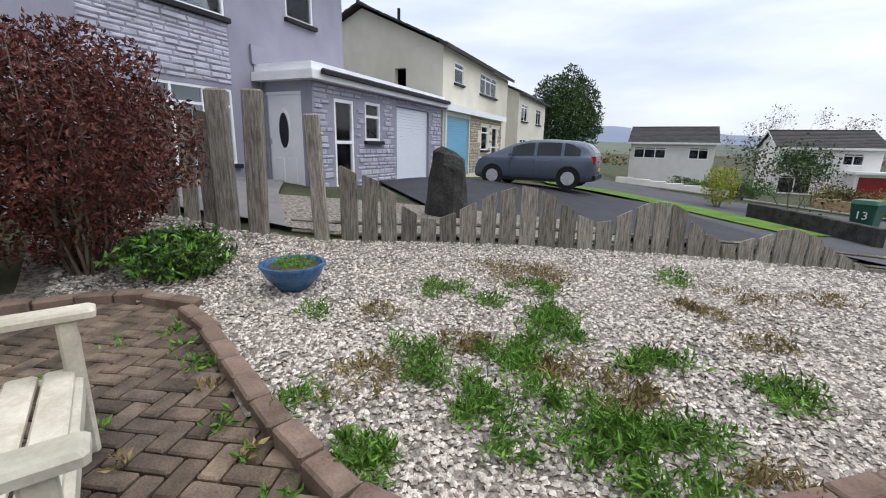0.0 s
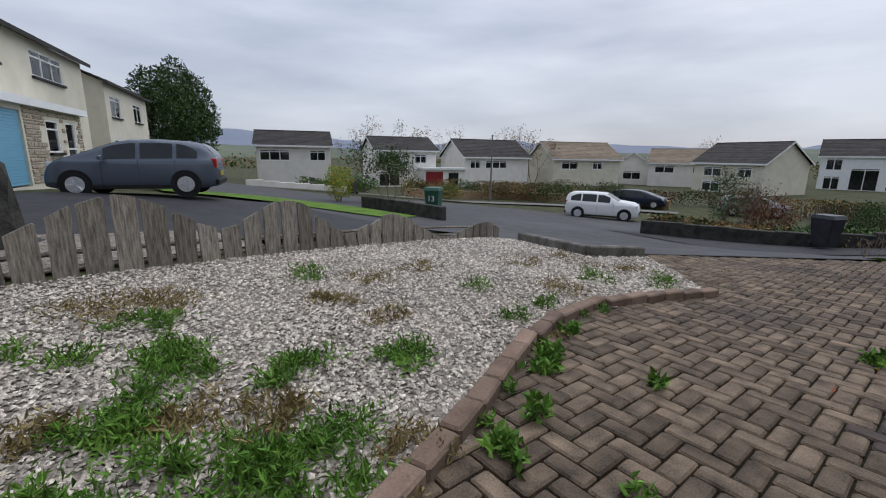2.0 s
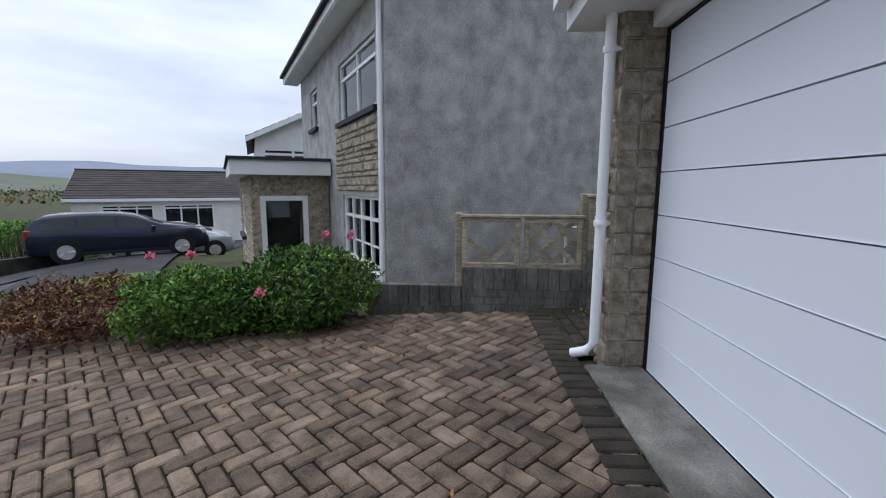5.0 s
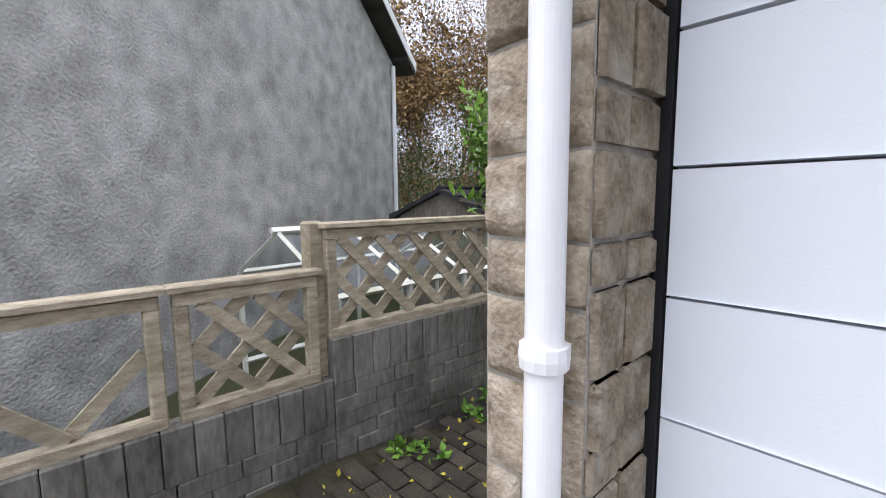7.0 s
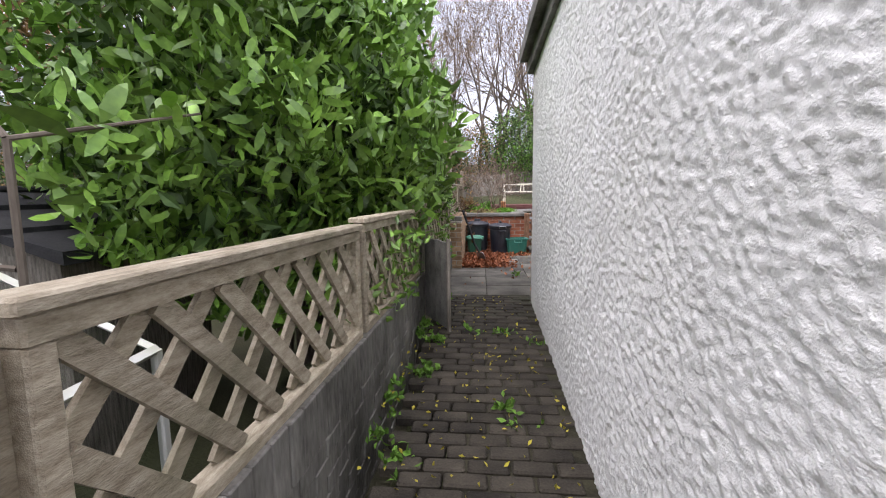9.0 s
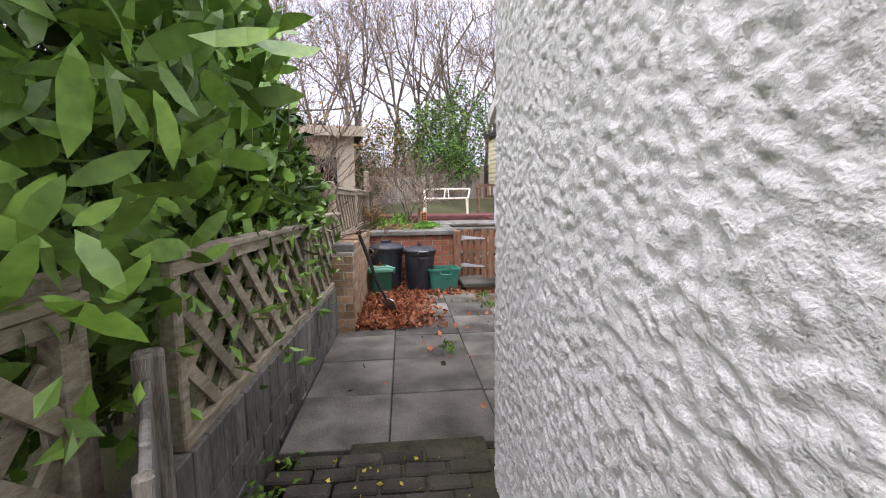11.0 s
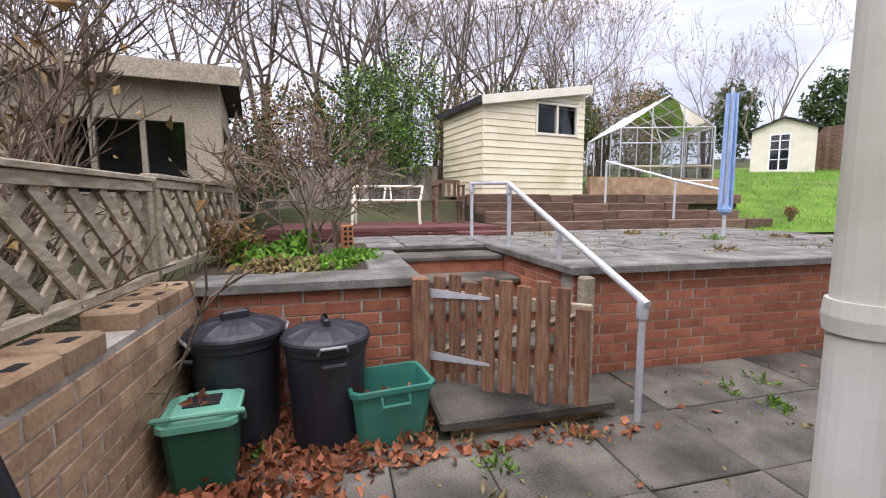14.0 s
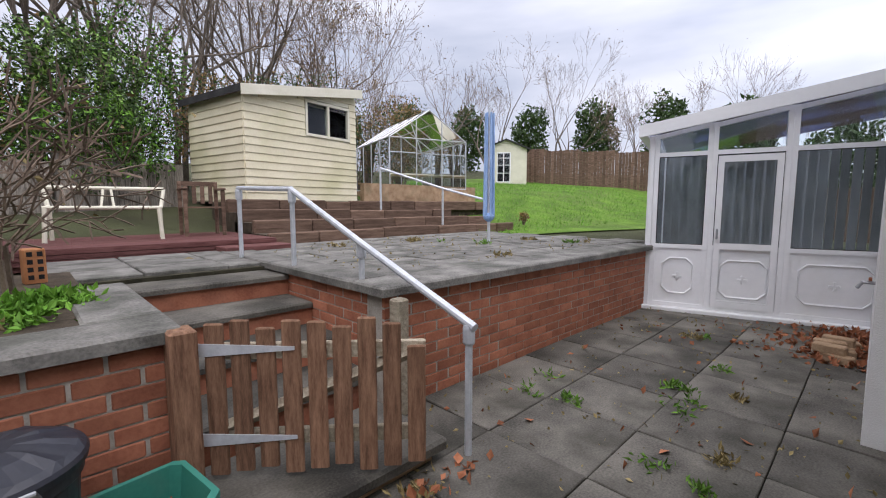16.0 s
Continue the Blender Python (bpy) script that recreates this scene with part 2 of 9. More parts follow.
M["upvc_old"] = material("aged_white_plastic", (0.60, 0.60, 0.54), (0.74, 0.74, 0.70), 0.5, 2, 20, 0, spread=0, stain=(0.42, 0.45, 0.28), stain_scale=2.5, stain_amount=0.7)
M["garage_white"] = material("white_garage_steel", (0.76, 0.80, 0.86), (0.80, 0.84, 0.89), 0.45, 1, 200, 0.08, spread=0)
M["garage_blue"] = material("light_blue_garage_steel", (0.16, 0.42, 0.60), (0.20, 0.47, 0.66), 0.45, 1, 50, 0, spread=0)
M["garage_red"] = material("dark_red_garage_steel", (0.20, 0.02, 0.025), (0.25, 0.03, 0.03), 0.5, 1, 50, 0, spread=0)
M["dark"] = material("dark_rubber", (0.012, 0.012, 0.013), (0.022, 0.022, 0.024), 0.6, 5, 50, 0, spread=0)
M["black_plastic"] = material("black_plastic", (0.012, 0.013, 0.02), (0.028, 0.03, 0.04), 0.42, 5, 60, 0.05, spread=0, stain=(0.06, 0.06, 0.055), stain_scale=4, stain_amount=0.4)
M["green_plastic"] = material("green_plastic", (0.02, 0.16, 0.12), (0.035, 0.21, 0.16), 0.45, 4, 60, 0.05, spread=0, stain=(0.10, 0.17, 0.13), stain_scale=6, stain_amount=0.4)
M["green_light"] = material("pale_green_plastic", (0.10, 0.34, 0.24), (0.15, 0.40, 0.29), 0.45, 4, 60, 0.05, spread=0)
M["green_dark"] = material("dark_green_plastic", (0.012, 0.075, 0.045), (0.02, 0.10, 0.06), 0.45, 4, 60, 0.05, spread=0)
M["galvanised"] = material("galvanised_steel", (0.48, 0.51, 0.55), (0.66, 0.69, 0.73), 0.5, 14, 80, 0.1, metal=0.4, spread=0.05)
M["aluminium"] = material("aluminium", (0.5, 0.52, 0.54), (0.68, 0.69, 0.7), 0.4, 10, 60, 0, metal=0.6, spread=0)
M["blue_paint"] = material("blue_plastic_cover", (0.22, 0.36, 0.62), (0.36, 0.50, 0.74), 0.5, 5, 40, 0, spread=0.1)
M["cream_clad"] = material("cream_cladding", (0.66, 0.60, 0.42), (0.80, 0.74, 0.55), 0.6, 1.5, 30, 0.1, spread=0.06, stain=(0.46, 0.46, 0.22), stain_scale=0.9, stain_amount=0.5)
M["cream_paint"] = material("cream_paint", (0.66, 0.63, 0.50), (0.78, 0.75, 0.62), 0.6, 2, 30, 0.1, spread=0, stain=(0.5, 0.48, 0.36), stain_scale=2, stain_amount=0.4)
M["felt"] = material("black_roof_felt", (0.025, 0.025, 0.027), (0.06, 0.06, 0.06), 0.9, 4, 80, 0.4, spread=0)
M["tile_dark"] = material("dark_roof_tile", (0.035, 0.032, 0.032), (0.075, 0.068, 0.065), 0.85, 1, 14, 0.4, spread=0.1, stretch=(1, 1, 1))
M["tile_brown"] = material("brown_roof_tile", (0.16, 0.125, 0.09), (0.27, 0.22, 0.165), 0.85, 1, 14, 0.4, spread=0.1)
M["rock"] = material("dark_standing_stone", (0.022, 0.022, 0.020), (0.075, 0.073, 0.066), 0.85, 4, 25, 1.0, spread=0, dist=0.04)
M["blue_glaze"] = material("blue_glazed_ceramic", (0.02, 0.07, 0.17), (0.06, 0.16, 0.32), 0.25, 9, 40, 0, spread=0)
M["steel"] = material("worn_steel_blade", (0.28, 0.29, 0.30), (0.48, 0.49, 0.50), 0.4, 8, 50, 0, metal=0.8, spread=0)
M["curtain"] = material("grey_vertical_blind", (0.58, 0.59, 0.60), (0.74, 0.75, 0.76), 0.9, 3, 40, 0, spread=0.12)
# near-black colour that holds the shade of unlit rooms
M["room_dark"] = material("room_shade_black", (0.02, 0.02, 0.022), (0.05, 0.05, 0.055), 0.9, 2, 20, 0, spread=0)
M["wood_floor"] = material("pale_interior", (0.35, 0.34, 0.33), (0.5, 0.49, 0.47), 0.8, 2, 20, 0, spread=0)
M["slat_cream"] = material("faded_cream_timber", (0.44, 0.40, 0.31), (0.66, 0.62, 0.51), 0.8, 8, 60, 0.3, spread=0.1, stain=(0.27, 0.25, 0.20), stain_scale=4, stain_amount=0.6)
M["pebble_dash"] = material("pebbledash", (0.46, 0.44, 0.40), (0.62, 0.60, 0.56), 0.95, 2, 60, 0.6, spread=0)
M["paint_car_grey"] = material("blue_grey_car_paint", (0.095, 0.115, 0.15), (0.11, 0.13, 0.165), 0.25, 1, 5, 0, metal=0.35, spread=0)
M["paint_car_black"] = material("dark_blue_car_paint", (0.012, 0.017, 0.035), (0.016, 0.022, 0.042), 0.15, 1, 5, 0, metal=0.3, spread=0)
M["paint_car_white"] = material("white_car_paint", (0.72, 0.73, 0.74), (0.76, 0.77, 0.78), 0.3, 1, 5, 0, spread=0)
M["paint_car_silver"] = material("silver_car_paint", (0.36, 0.38, 0.40), (0.4, 0.42, 0.44), 0.3, 1, 5, 0, metal=0.5, spread=0)
M["car_glass"] = material("dark_car_glass", (0.012, 0.016, 0.018), (0.02, 0.024, 0.027), 0.05, 1, 5, 0, spread=0)
M["red_lamp"] = material("red_lamp_lens", (0.30, 0.015, 0.012), (0.38, 0.02, 0.018), 0.2, 1, 5, 0, spread=0)
M["clear_lamp"] = material("clear_lamp_lens", (0.5, 0.52, 0.54), (0.6, 0.62, 0.64), 0.15, 1, 5, 0, spread=0)
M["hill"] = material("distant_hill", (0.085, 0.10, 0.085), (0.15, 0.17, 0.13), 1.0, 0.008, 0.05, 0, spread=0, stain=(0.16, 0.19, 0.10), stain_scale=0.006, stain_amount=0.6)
# distance haze is painted into the far hills as blue-grey
M["hill_far"] = material("far_haze_blue_hill", (0.17, 0.20, 0.27), (0.22, 0.25, 0.31), 1.0, 0.005, 0.03, 0, spread=0)
M["terracotta"] = material("perforated_brick_clay", (0.34, 0.14, 0.06), (0.48, 0.22, 0.10), 0.8, 8, 50, 0.3, spread=0.1)
M["flower_pink"] = material("pink_petal", (0.6, 0.12, 0.2), (0.75, 0.25, 0.33), 0.6, 5, 30, 0, spread=0.2)
M["glass_frosted"] = material("frosted_panes", (0.50, 0.55, 0.545), (0.72, 0.765, 0.75), 0.18, 1.2, 12, 0.03, spread=0, stretch=(3, 3, 0.4), stain=(0.42, 0.48, 0.42), stain_scale=1.5, stain_amount=0.5)
M["blind_grey"] = material("grey_fabric_blind", (0.20, 0.205, 0.21), (0.32, 0.325, 0.33), 0.9, 3, 40, 0, spread=0.2)
M["roof_sheet"] = glass_material("blue_tinted_roof_sheet", (0.34, 0.40, 0.60), 0.08)
M["glass"] = glass_material("clear_glass")
M["glass_dirty"] = glass_material("dull_glass", (0.86, 0.89, 0.9), 0.06)


# ---- geometry helpers ----
def add_box(bm, lo, hi, m=None):
    c = [(x, y, z) for z in (lo[2], hi[2]) for y in (lo[1], hi[1]) for x in (lo[0], hi[0])]
    v = [bm.verts.new(m @ Vector(p) if m else p) for p in c]
    for f in ((0, 2, 3, 1), (4, 5, 7, 6), (0, 1, 5, 4), (2, 6, 7, 3), (0, 4, 6, 2), (1, 3, 7, 5)):
        bm.faces.new([v[i] for i in f])
    return v


def soft_box(bm, lo, hi, r=0.01, m=None):
    """A box with chamfered vertical and top edges."""
    x0, y0, z0 = lo
    x1, y1, z1 = hi
    r = min(r, (x1 - x0) / 3, (y1 - y0) / 3, (z1 - z0) / 3)
    rings = []
    for z, g in ((z0, 0.0), (z1 - r, 0.0), (z1, r)):
        pts = [(x0 + g, y0 + g + r), (x0 + g + r, y0 + g), (x1 - g - r, y0 + g), (x1 - g, y0 + g + r),
               (x1 - g, y1 - g - r), (x1 - g - r, y1 - g), (x0 + g + r, y1 - g), (x0 + g, y1 - g - r)]
        rings.append([bm.verts.new(m @ Vector((a, b, z)) if m else (a, b, z)) for a, b in pts])
    bridge(bm, rings)
    bm.faces.new(rings[0][::-1])
    bm.faces.new(rings[-1])


def bridge(bm, rings, close=True):
    for a, b in zip(rings, rings[1:]):
        k = len(a)
        for i in range(k if close else k - 1):
            bm.faces.new((a[i], a[(i + 1) % k], b[(i + 1) % k], b[i]))


def tube(bm, pts, radii, k=8, caps=True):
    """A round bar along points."""
    rings = []
    pts = [Vector(p) for p in pts]
    for i, p in enumerate(pts):
        d = (pts[min(i + 1, len(pts) - 1)] - pts[max(i - 1, 0)]).normalized()
        a = d.orthogonal().normalized() if abs(d.z) > 0.99 else d.cross(Vector((0, 0, 1))).normalized()
        b = d.cross(a)
        r = radii[i] if isinstance(radii, (list, tuple)) else radii
        rings.append([bm.verts.new(p + a * r * math.cos(q) + b * r * math.sin(q)) for q in [2 * math.pi * j / k for j in range(k)]])
    bridge(bm, rings)
    if caps:
        bm.faces.new(rings[0][::-1])
        bm.faces.new(rings[-1])


def lathe(bm, profile, k=24, centre=(0, 0), squash=(1, 1)):
    rings = []
    for r, z in profile:
        rings.append([bm.verts.new((centre[0] + squash[0] * r * math.cos(2 * math.pi * j / k), centre[1] + squash[1] * r * math.sin(2 * math.pi * j / k), z)) for j in range(k)])
    bridge(bm, rings)
    bm.faces.new(rings[0][::-1])
    bm.faces.new(rings[-1])


def prism(bm, outline, z0, z1, m=None):
    """An outline in x, y pulled up from z0 to z1."""
    a = [bm.verts.new(m @ Vector((x, y, z0)) if m else (x, y, z0)) for x, y in outline]
    b = [bm.verts.new(m @ Vector((x, y, z1)) if m else (x, y, z1)) for x, y in outline]
    bridge(bm, [a, b])
    bm.faces.new(a[::-1])
    bm.faces.new(b)


def part(name, bm, mat, parent=None, label="", smooth=False):
    me = bpy.data.meshes.new(name)
    bmesh.ops.recalc_face_normals(bm, faces=bm.faces)
    bm.to_mesh(me)
    bm.free()
    me.materials.append(mat)
    if smooth:
        me.shade_smooth()
    ob = new(name, me)
    ob.parent = parent
    if label:
        ob["label"] = label
    return ob


def raw(name, verts, faces, mat, parent=None, smooth=False):
    me = bpy.data.meshes.new(name)
    me.from_pydata(verts, [], faces)
    me.materials.append(mat)
    if smooth:
        me.shade_smooth()
    ob = new(name, me)
    ob.parent = parent
    return ob


def thing(name, m, label, category, group=""):
    ob = new(name)
    ob.empty_display_size = 0.1
    ob.matrix_world = m
    return tagged(ob, label, category, group)


def bm_new():
    return bmesh.new()


def box_part(name, lo, hi, mat, parent=None, label="", r=0.0, m=None):
    bm = bm_new()
    if r:
        soft_box(bm, lo, hi, r, m)
    else:
        add_box(bm, lo, hi, m)
    return part(name, bm, mat, parent, label)


def structure(ob, label, category):
    return tagged(ob, label, category, kind="structure")


def smooth_step(a, b, v):
    s = min(1.0, max(0.0, (v - a) / (b - a)))
    return s * s * (3 - 2 * s)


def holed(bm, x0, x1, z0, z1, y0, y1, holes, m=None):
    """A wall along x between y0 and y1 with openings (xa, xb, za, zb) through it."""
    xs = sorted({x0, x1, *[h[0] for h in holes], *[h[1] for h in holes]})
    zs = sorted({z0, z1, *[h[2] for h in holes], *[h[3] for h in holes]})
    for xa, xb in zip(xs, xs[1:]):
        run = None
        for za, zb in zip(zs, zs[1:]):
            cx, cz = (xa + xb) / 2, (za + zb) / 2
            open_here = any(h[0] < cx < h[1] and h[2] < cz < h[3] for h in holes)
            if open_here:
                if run:
                    add_box(bm, (xa, y0, run[0]), (xb, y1, run[1]), m)
                run = None
            else:
                run = (run[0], zb) if run else (za, zb)
        if run:
            add_box(bm, (xa, y0, run[0]), (xb, y1, run[1]), m)


# ---- lie of the land ----
def ground(x, y):
    """Height of the ground: the plot falls to the road, the estate falls away, the back garden climbs."""
    plot = -0.0065 * min(0.0, y) ** 2 + 0.04 * min(5.0, max(-2.5, x - 5.5)) * smooth_step(0, 4, -y)
    if y > 0:
        plot = 0.15 * smooth_step(1.0, 6.0, y)
    far = 0.065 * x + 0.078 * y - 0.35
    far = max(far, -2.6 + 0.25 * math.tanh((far + 2.6))) if far < -2.2 else far
    far = min(far, 1.2) + 0.85 * math.exp(-((x + 10.0) ** 2 + (y + 11.5) ** 2) / 24.0)
    far += 0.16 * math.exp(-((x - 15.3) ** 2 + (y + 11.2) ** 2) / 14.0)
    out = max(smooth_step(8.0, 13.0, -y), smooth_step(9.8, 12.0, x), smooth_step(-1.25, -1.8, x))
    front = plot * (1 - out) + far * out
    if y <= 0:
        return front
    # behind the house
    edge = 12.2 if 0.3 < x < 1.75 else 10.9
    hill = min(0.86 + max(0.0, y - 14.5) * 0.25, 1.55) + 0.10 * max(0.0, y - 17.5)
    hill += 0.05 * max(0.0, x - 6.0) * smooth_step(11, 15, y)
    hill = min(hill, 5.5)
    low = 0.15 * smooth_step(1.0, 6.0, y) if x > -1.1 else -0.55
    back = low + (hill - low) * smooth_step(edge - 0.4, edge, y)
    k = smooth_step(0.0, 3.0, y)
    return front * (1 - k) + back * k


def axis(lo, hi, near, step):
    a = list(np.arange(near[0], near[1] + step / 2, step))
    g, s = near[1], step
    while g < hi:
        s *= 1.35
        g += s
        a.append(g)
    g, s = near[0], step
    while g > lo:
        s *= 1.35
        g -= s
        a.insert(0, g)
    return [float(v) for v in a]


gx, gy = axis(-900, 900, (-10, 20), 0.4), axis(-900, 900, (-14, 22), 0.4)
ground_ob = raw("ground", [(x, y, ground(x, y) - 0.03) for y in gy for x in gx],
                [(j * len(gx) + i, j * len(gx) + i + 1, (j + 1) * len(gx) + i + 1, (j + 1) * len(gx) + i) for j in range(len(gy) - 1) for i in range(len(gx) - 1)], M["ground_rough"], smooth=True)
structure(ground_ob, "rough grass and soil ground sloping across the estate", "ground")


def ribbon(name, left, right, mat, label, category, lift=0.02, cuts=10, lanes=8):
    """A surface laid over the ground between two lines."""
    def along(line):
        out = []
        for a, b in zip(line, line[1:]):
            out += [(a[0] + (b[0] - a[0]) * i / cuts, a[1] + (b[1] - a[1]) * i / cuts) for i in range(cuts)]
        return out + [line[-1]]
    la, ra = along(left), along(right)
    verts, faces = [], []
    for a, b in zip(la, ra):
        for j in range(lanes + 1):
            x, y = a[0] + (b[0] - a[0]) * j / lanes, a[1] + (b[1] - a[1]) * j / lanes
            verts.append((x, y, ground(x, y) + lift))
    for i in range(len(la) - 1):
        for j in range(lanes):
            q = i * (lanes + 1) + j
            faces.append((q, q + 1, q + lanes + 2, q + lanes + 1))
    return structure(raw(name, verts, faces, mat, smooth=True), label, category)

# ---- road, pavements and drives ----
ribbon("road", [(-40, -19), (-14, -13.5), (-2.5, -7.7), (3.2, -7.15), (8.5, -11.0), (12, -13.5), (40, -26)], [(-40, -28), (-14, -24), (-4, -27), (3, -31), (9, -31), (15, -26), (46, -40)], M["tarmac"], "worn grey tarmac road of the close", "road", 0.03, 8, 10)
ribbon("neighbour_drive", [(9.9, -3.6), (8.1, -6.2), (6.6, -8.6), (8.6, -11.1)], [(17, -5.5), (16.5, -9.5), (15.0, -12.0), (12.4, -13.6)], M["tarmac_dark"], "dark tarmac drive beside the grass verge", "drive", 0.045, 8, 8)
ribbon("drive_grey_house", [(-3.0, -6.6), (-7.5, -8.8), (-12.5, -11.2)], [(-2.6, -9.5), (-6.5, -11.6), (-11.5, -13.4)], M["tarmac_dark"], "dark tarmac drive of the grey house", "drive", 0.045)


ribbon("lawn", [(5.9, 13.2), (5.9, 15.0), (8.0, 17.5), (9.0, 24.0)], [(24.0, 8.4), (25.0, 13.0), (25.0, 18.0), (24.0, 26.0)], M["grass"], "sloping green lawn behind the terrace", "lawn", 0.0, 10, 24)
ribbon("corner_lawn", [(-4.0, -17.0), (-8.0, -15.6), (-14.0, -14.2)], [(-6.0, -22.5), (-12.0, -21.0), (-19.0, -18.0)], M["grass"], "green lawn behind the low corner wall", "lawn", 0.02, 8, 10)
ribbon("drive_verge", [(-1.2, -7.4), (-3.2, -7.9), (-7.5, -9.0)], [(-1.4, -8.3), (-3.0, -8.9), (-6.6, -10.2)], M["grass"], "narrow green grass verge beside the drive", "verge", 0.05, 6, 4)

# ---- windows, doors and buildings ----
def window_in(parent, x0, x1, z0, z1, y, cols=2, top=0.0, name="window", sill=True, frame_mat=None, depth=0.07, bar=0.05, pane_mat=None, sill_mat=None, back=None):
    """A framed window in a wall that faces -y in the parent's axes."""
    bm = bm_new()
    fm = frame_mat or M["upvc"]
    rings = []
    for e, yy in ((0.0, y - 0.01), (bar, y - 0.01), (bar, y + depth), (0.0, y + depth), (0.0, y - 0.01)):
        if len(rings) == 4:
            rings.append(rings[0])
        else:
            rings.append([bm.verts.new(c) for c in ((x0 + e, yy, z0 + e), (x1 - e, yy, z0 + e), (x1 - e, yy, z1 - e), (x0 + e, yy, z1 - e))])
    bridge(bm, rings)
    win = part(name, bm, fm, parent)
    step = (x1 - x0) / cols
    for i in range(1, cols):
        box_part("mullion", (x0 + i * step - bar / 2, y - 0.005, z0 + bar), (x0 + i * step + bar / 2, y + depth - 0.004, z1 - bar), fm, win)
    if top:
        for i in range(cols):
            box_part("transom", (x0 + i * step + bar / 2, y - 0.003, z1 - top), (x0 + (i + 1) * step - bar / 2, y + depth - 0.006, z1 - top + bar), fm, win)
    for i in range(cols):
        bm = bm_new()
        add_box(bm, (x0 + i * step + bar / 2, y + 0.025, z0 + bar / 2), (x0 + (i + 1) * step - bar / 2, y + 0.033, z1 - bar / 2))
        p = part("pane", bm, pane_mat or M["glass"], win)
        p.visible_shadow = False
    if sill:
        box_part("sill", (x0 - 0.06, y - 0.12, z0 - 0.09), (x1 + 0.06, y - 0.004, z0 - 0.004), sill_mat or M["dark"], win, r=0.012)
    # sheet behind the panes: near-black for the room's shade unless a curtain is given
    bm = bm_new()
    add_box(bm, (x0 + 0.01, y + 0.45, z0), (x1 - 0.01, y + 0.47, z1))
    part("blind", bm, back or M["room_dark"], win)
    return win


def courses(parent, x0, x1, z0, z1, y, mat, low=0.09, high=0.17, proud=0.025, holes=(), seed=1, wide=(0.18, 0.5), name="stone", joined=False, rough=False):
    """Squared rubble stones laid in rows on a wall that faces -y."""
    rng = random.Random(seed)
    z = z0
    bmj = bm_new()
    while z < z1 - 0.03:
        h = min(rng.uniform(low, high), z1 - z)
        x = x0
        while x < x1 - 0.02:
            wd = min(rng.uniform(*wide), x1 - x)
            if x1 - x - wd < 0.08:
                wd = x1 - x
            if not any(x < q[1] and x + wd > q[0] and z < q[3] and z + h > q[2] for q in holes):
                p = proud * rng.uniform(0.4, 1.2)
                b = bmj if joined else bm_new()
                g = 0.008
                if rough:
                    k = 9
                    grid = []
                    for jj in range(k + 1):
                        for ii in range(k + 1):
                            fa, fb = ii / k, jj / k
                            edge = min(fa, 1 - fa, fb, 1 - fb)
                            sx, sz2 = x + 0.004 + (wd - 0.008) * fa, z + 0.004 + (h - 0.008) * fb
                            lift = (min(1.0, edge / 0.14) ** 0.5) * p
                            lift += 0.007 * noise.noise(Vector((sx * 28, sz2 * 28, seed))) * min(1.0, edge * 6)
                            wav = 0.006 * noise.noise(Vector((sx * 11, sz2 * 11, seed + 3.0)))
                            grid.append(b.verts.new((sx + wav * 0.6, y - lift, sz2 + wav)))
                    for jj in range(k):
                        for ii in range(k):
                            q0 = jj * (k + 1) + ii
                            b.faces.new((grid[q0], grid[q0 + 1], grid[q0 + k + 2], grid[q0 + k + 1]))
                    part(name, b, mat, parent, smooth=True)
                    x += wd
                    continue
                v = [b.verts.new(c) for c in ((x + g, y, z + g), (x + wd - g, y, z + g), (x + wd - g, y, z + h - g), (x + g, y, z + h - g))]
                e = min(0.018, h / 4)
                f = [b.verts.new((c[0] + rng.uniform(-.006, .006), y - p * rng.uniform(0.7, 1.2), c[1] + rng.uniform(-.006, .006)))
                     for c in ((x + g + e, z + g + e), (x + wd - g - e, z + g + e), (x + wd - g - e, z + h - g - e), (x + g + e, z + h - g - e))]
                b.faces.new(f)
                for i in range(4):
                    b.faces.new((v[i], v[(i + 1) % 4], f[(i + 1) % 4], f[i]))
                if not joined:
                    part(name, b, mat, parent)
            x += wd
        z += h
    if joined:
        return tagged(part(name, bmj, mat, parent), kind="stuff")
    bmj.free()


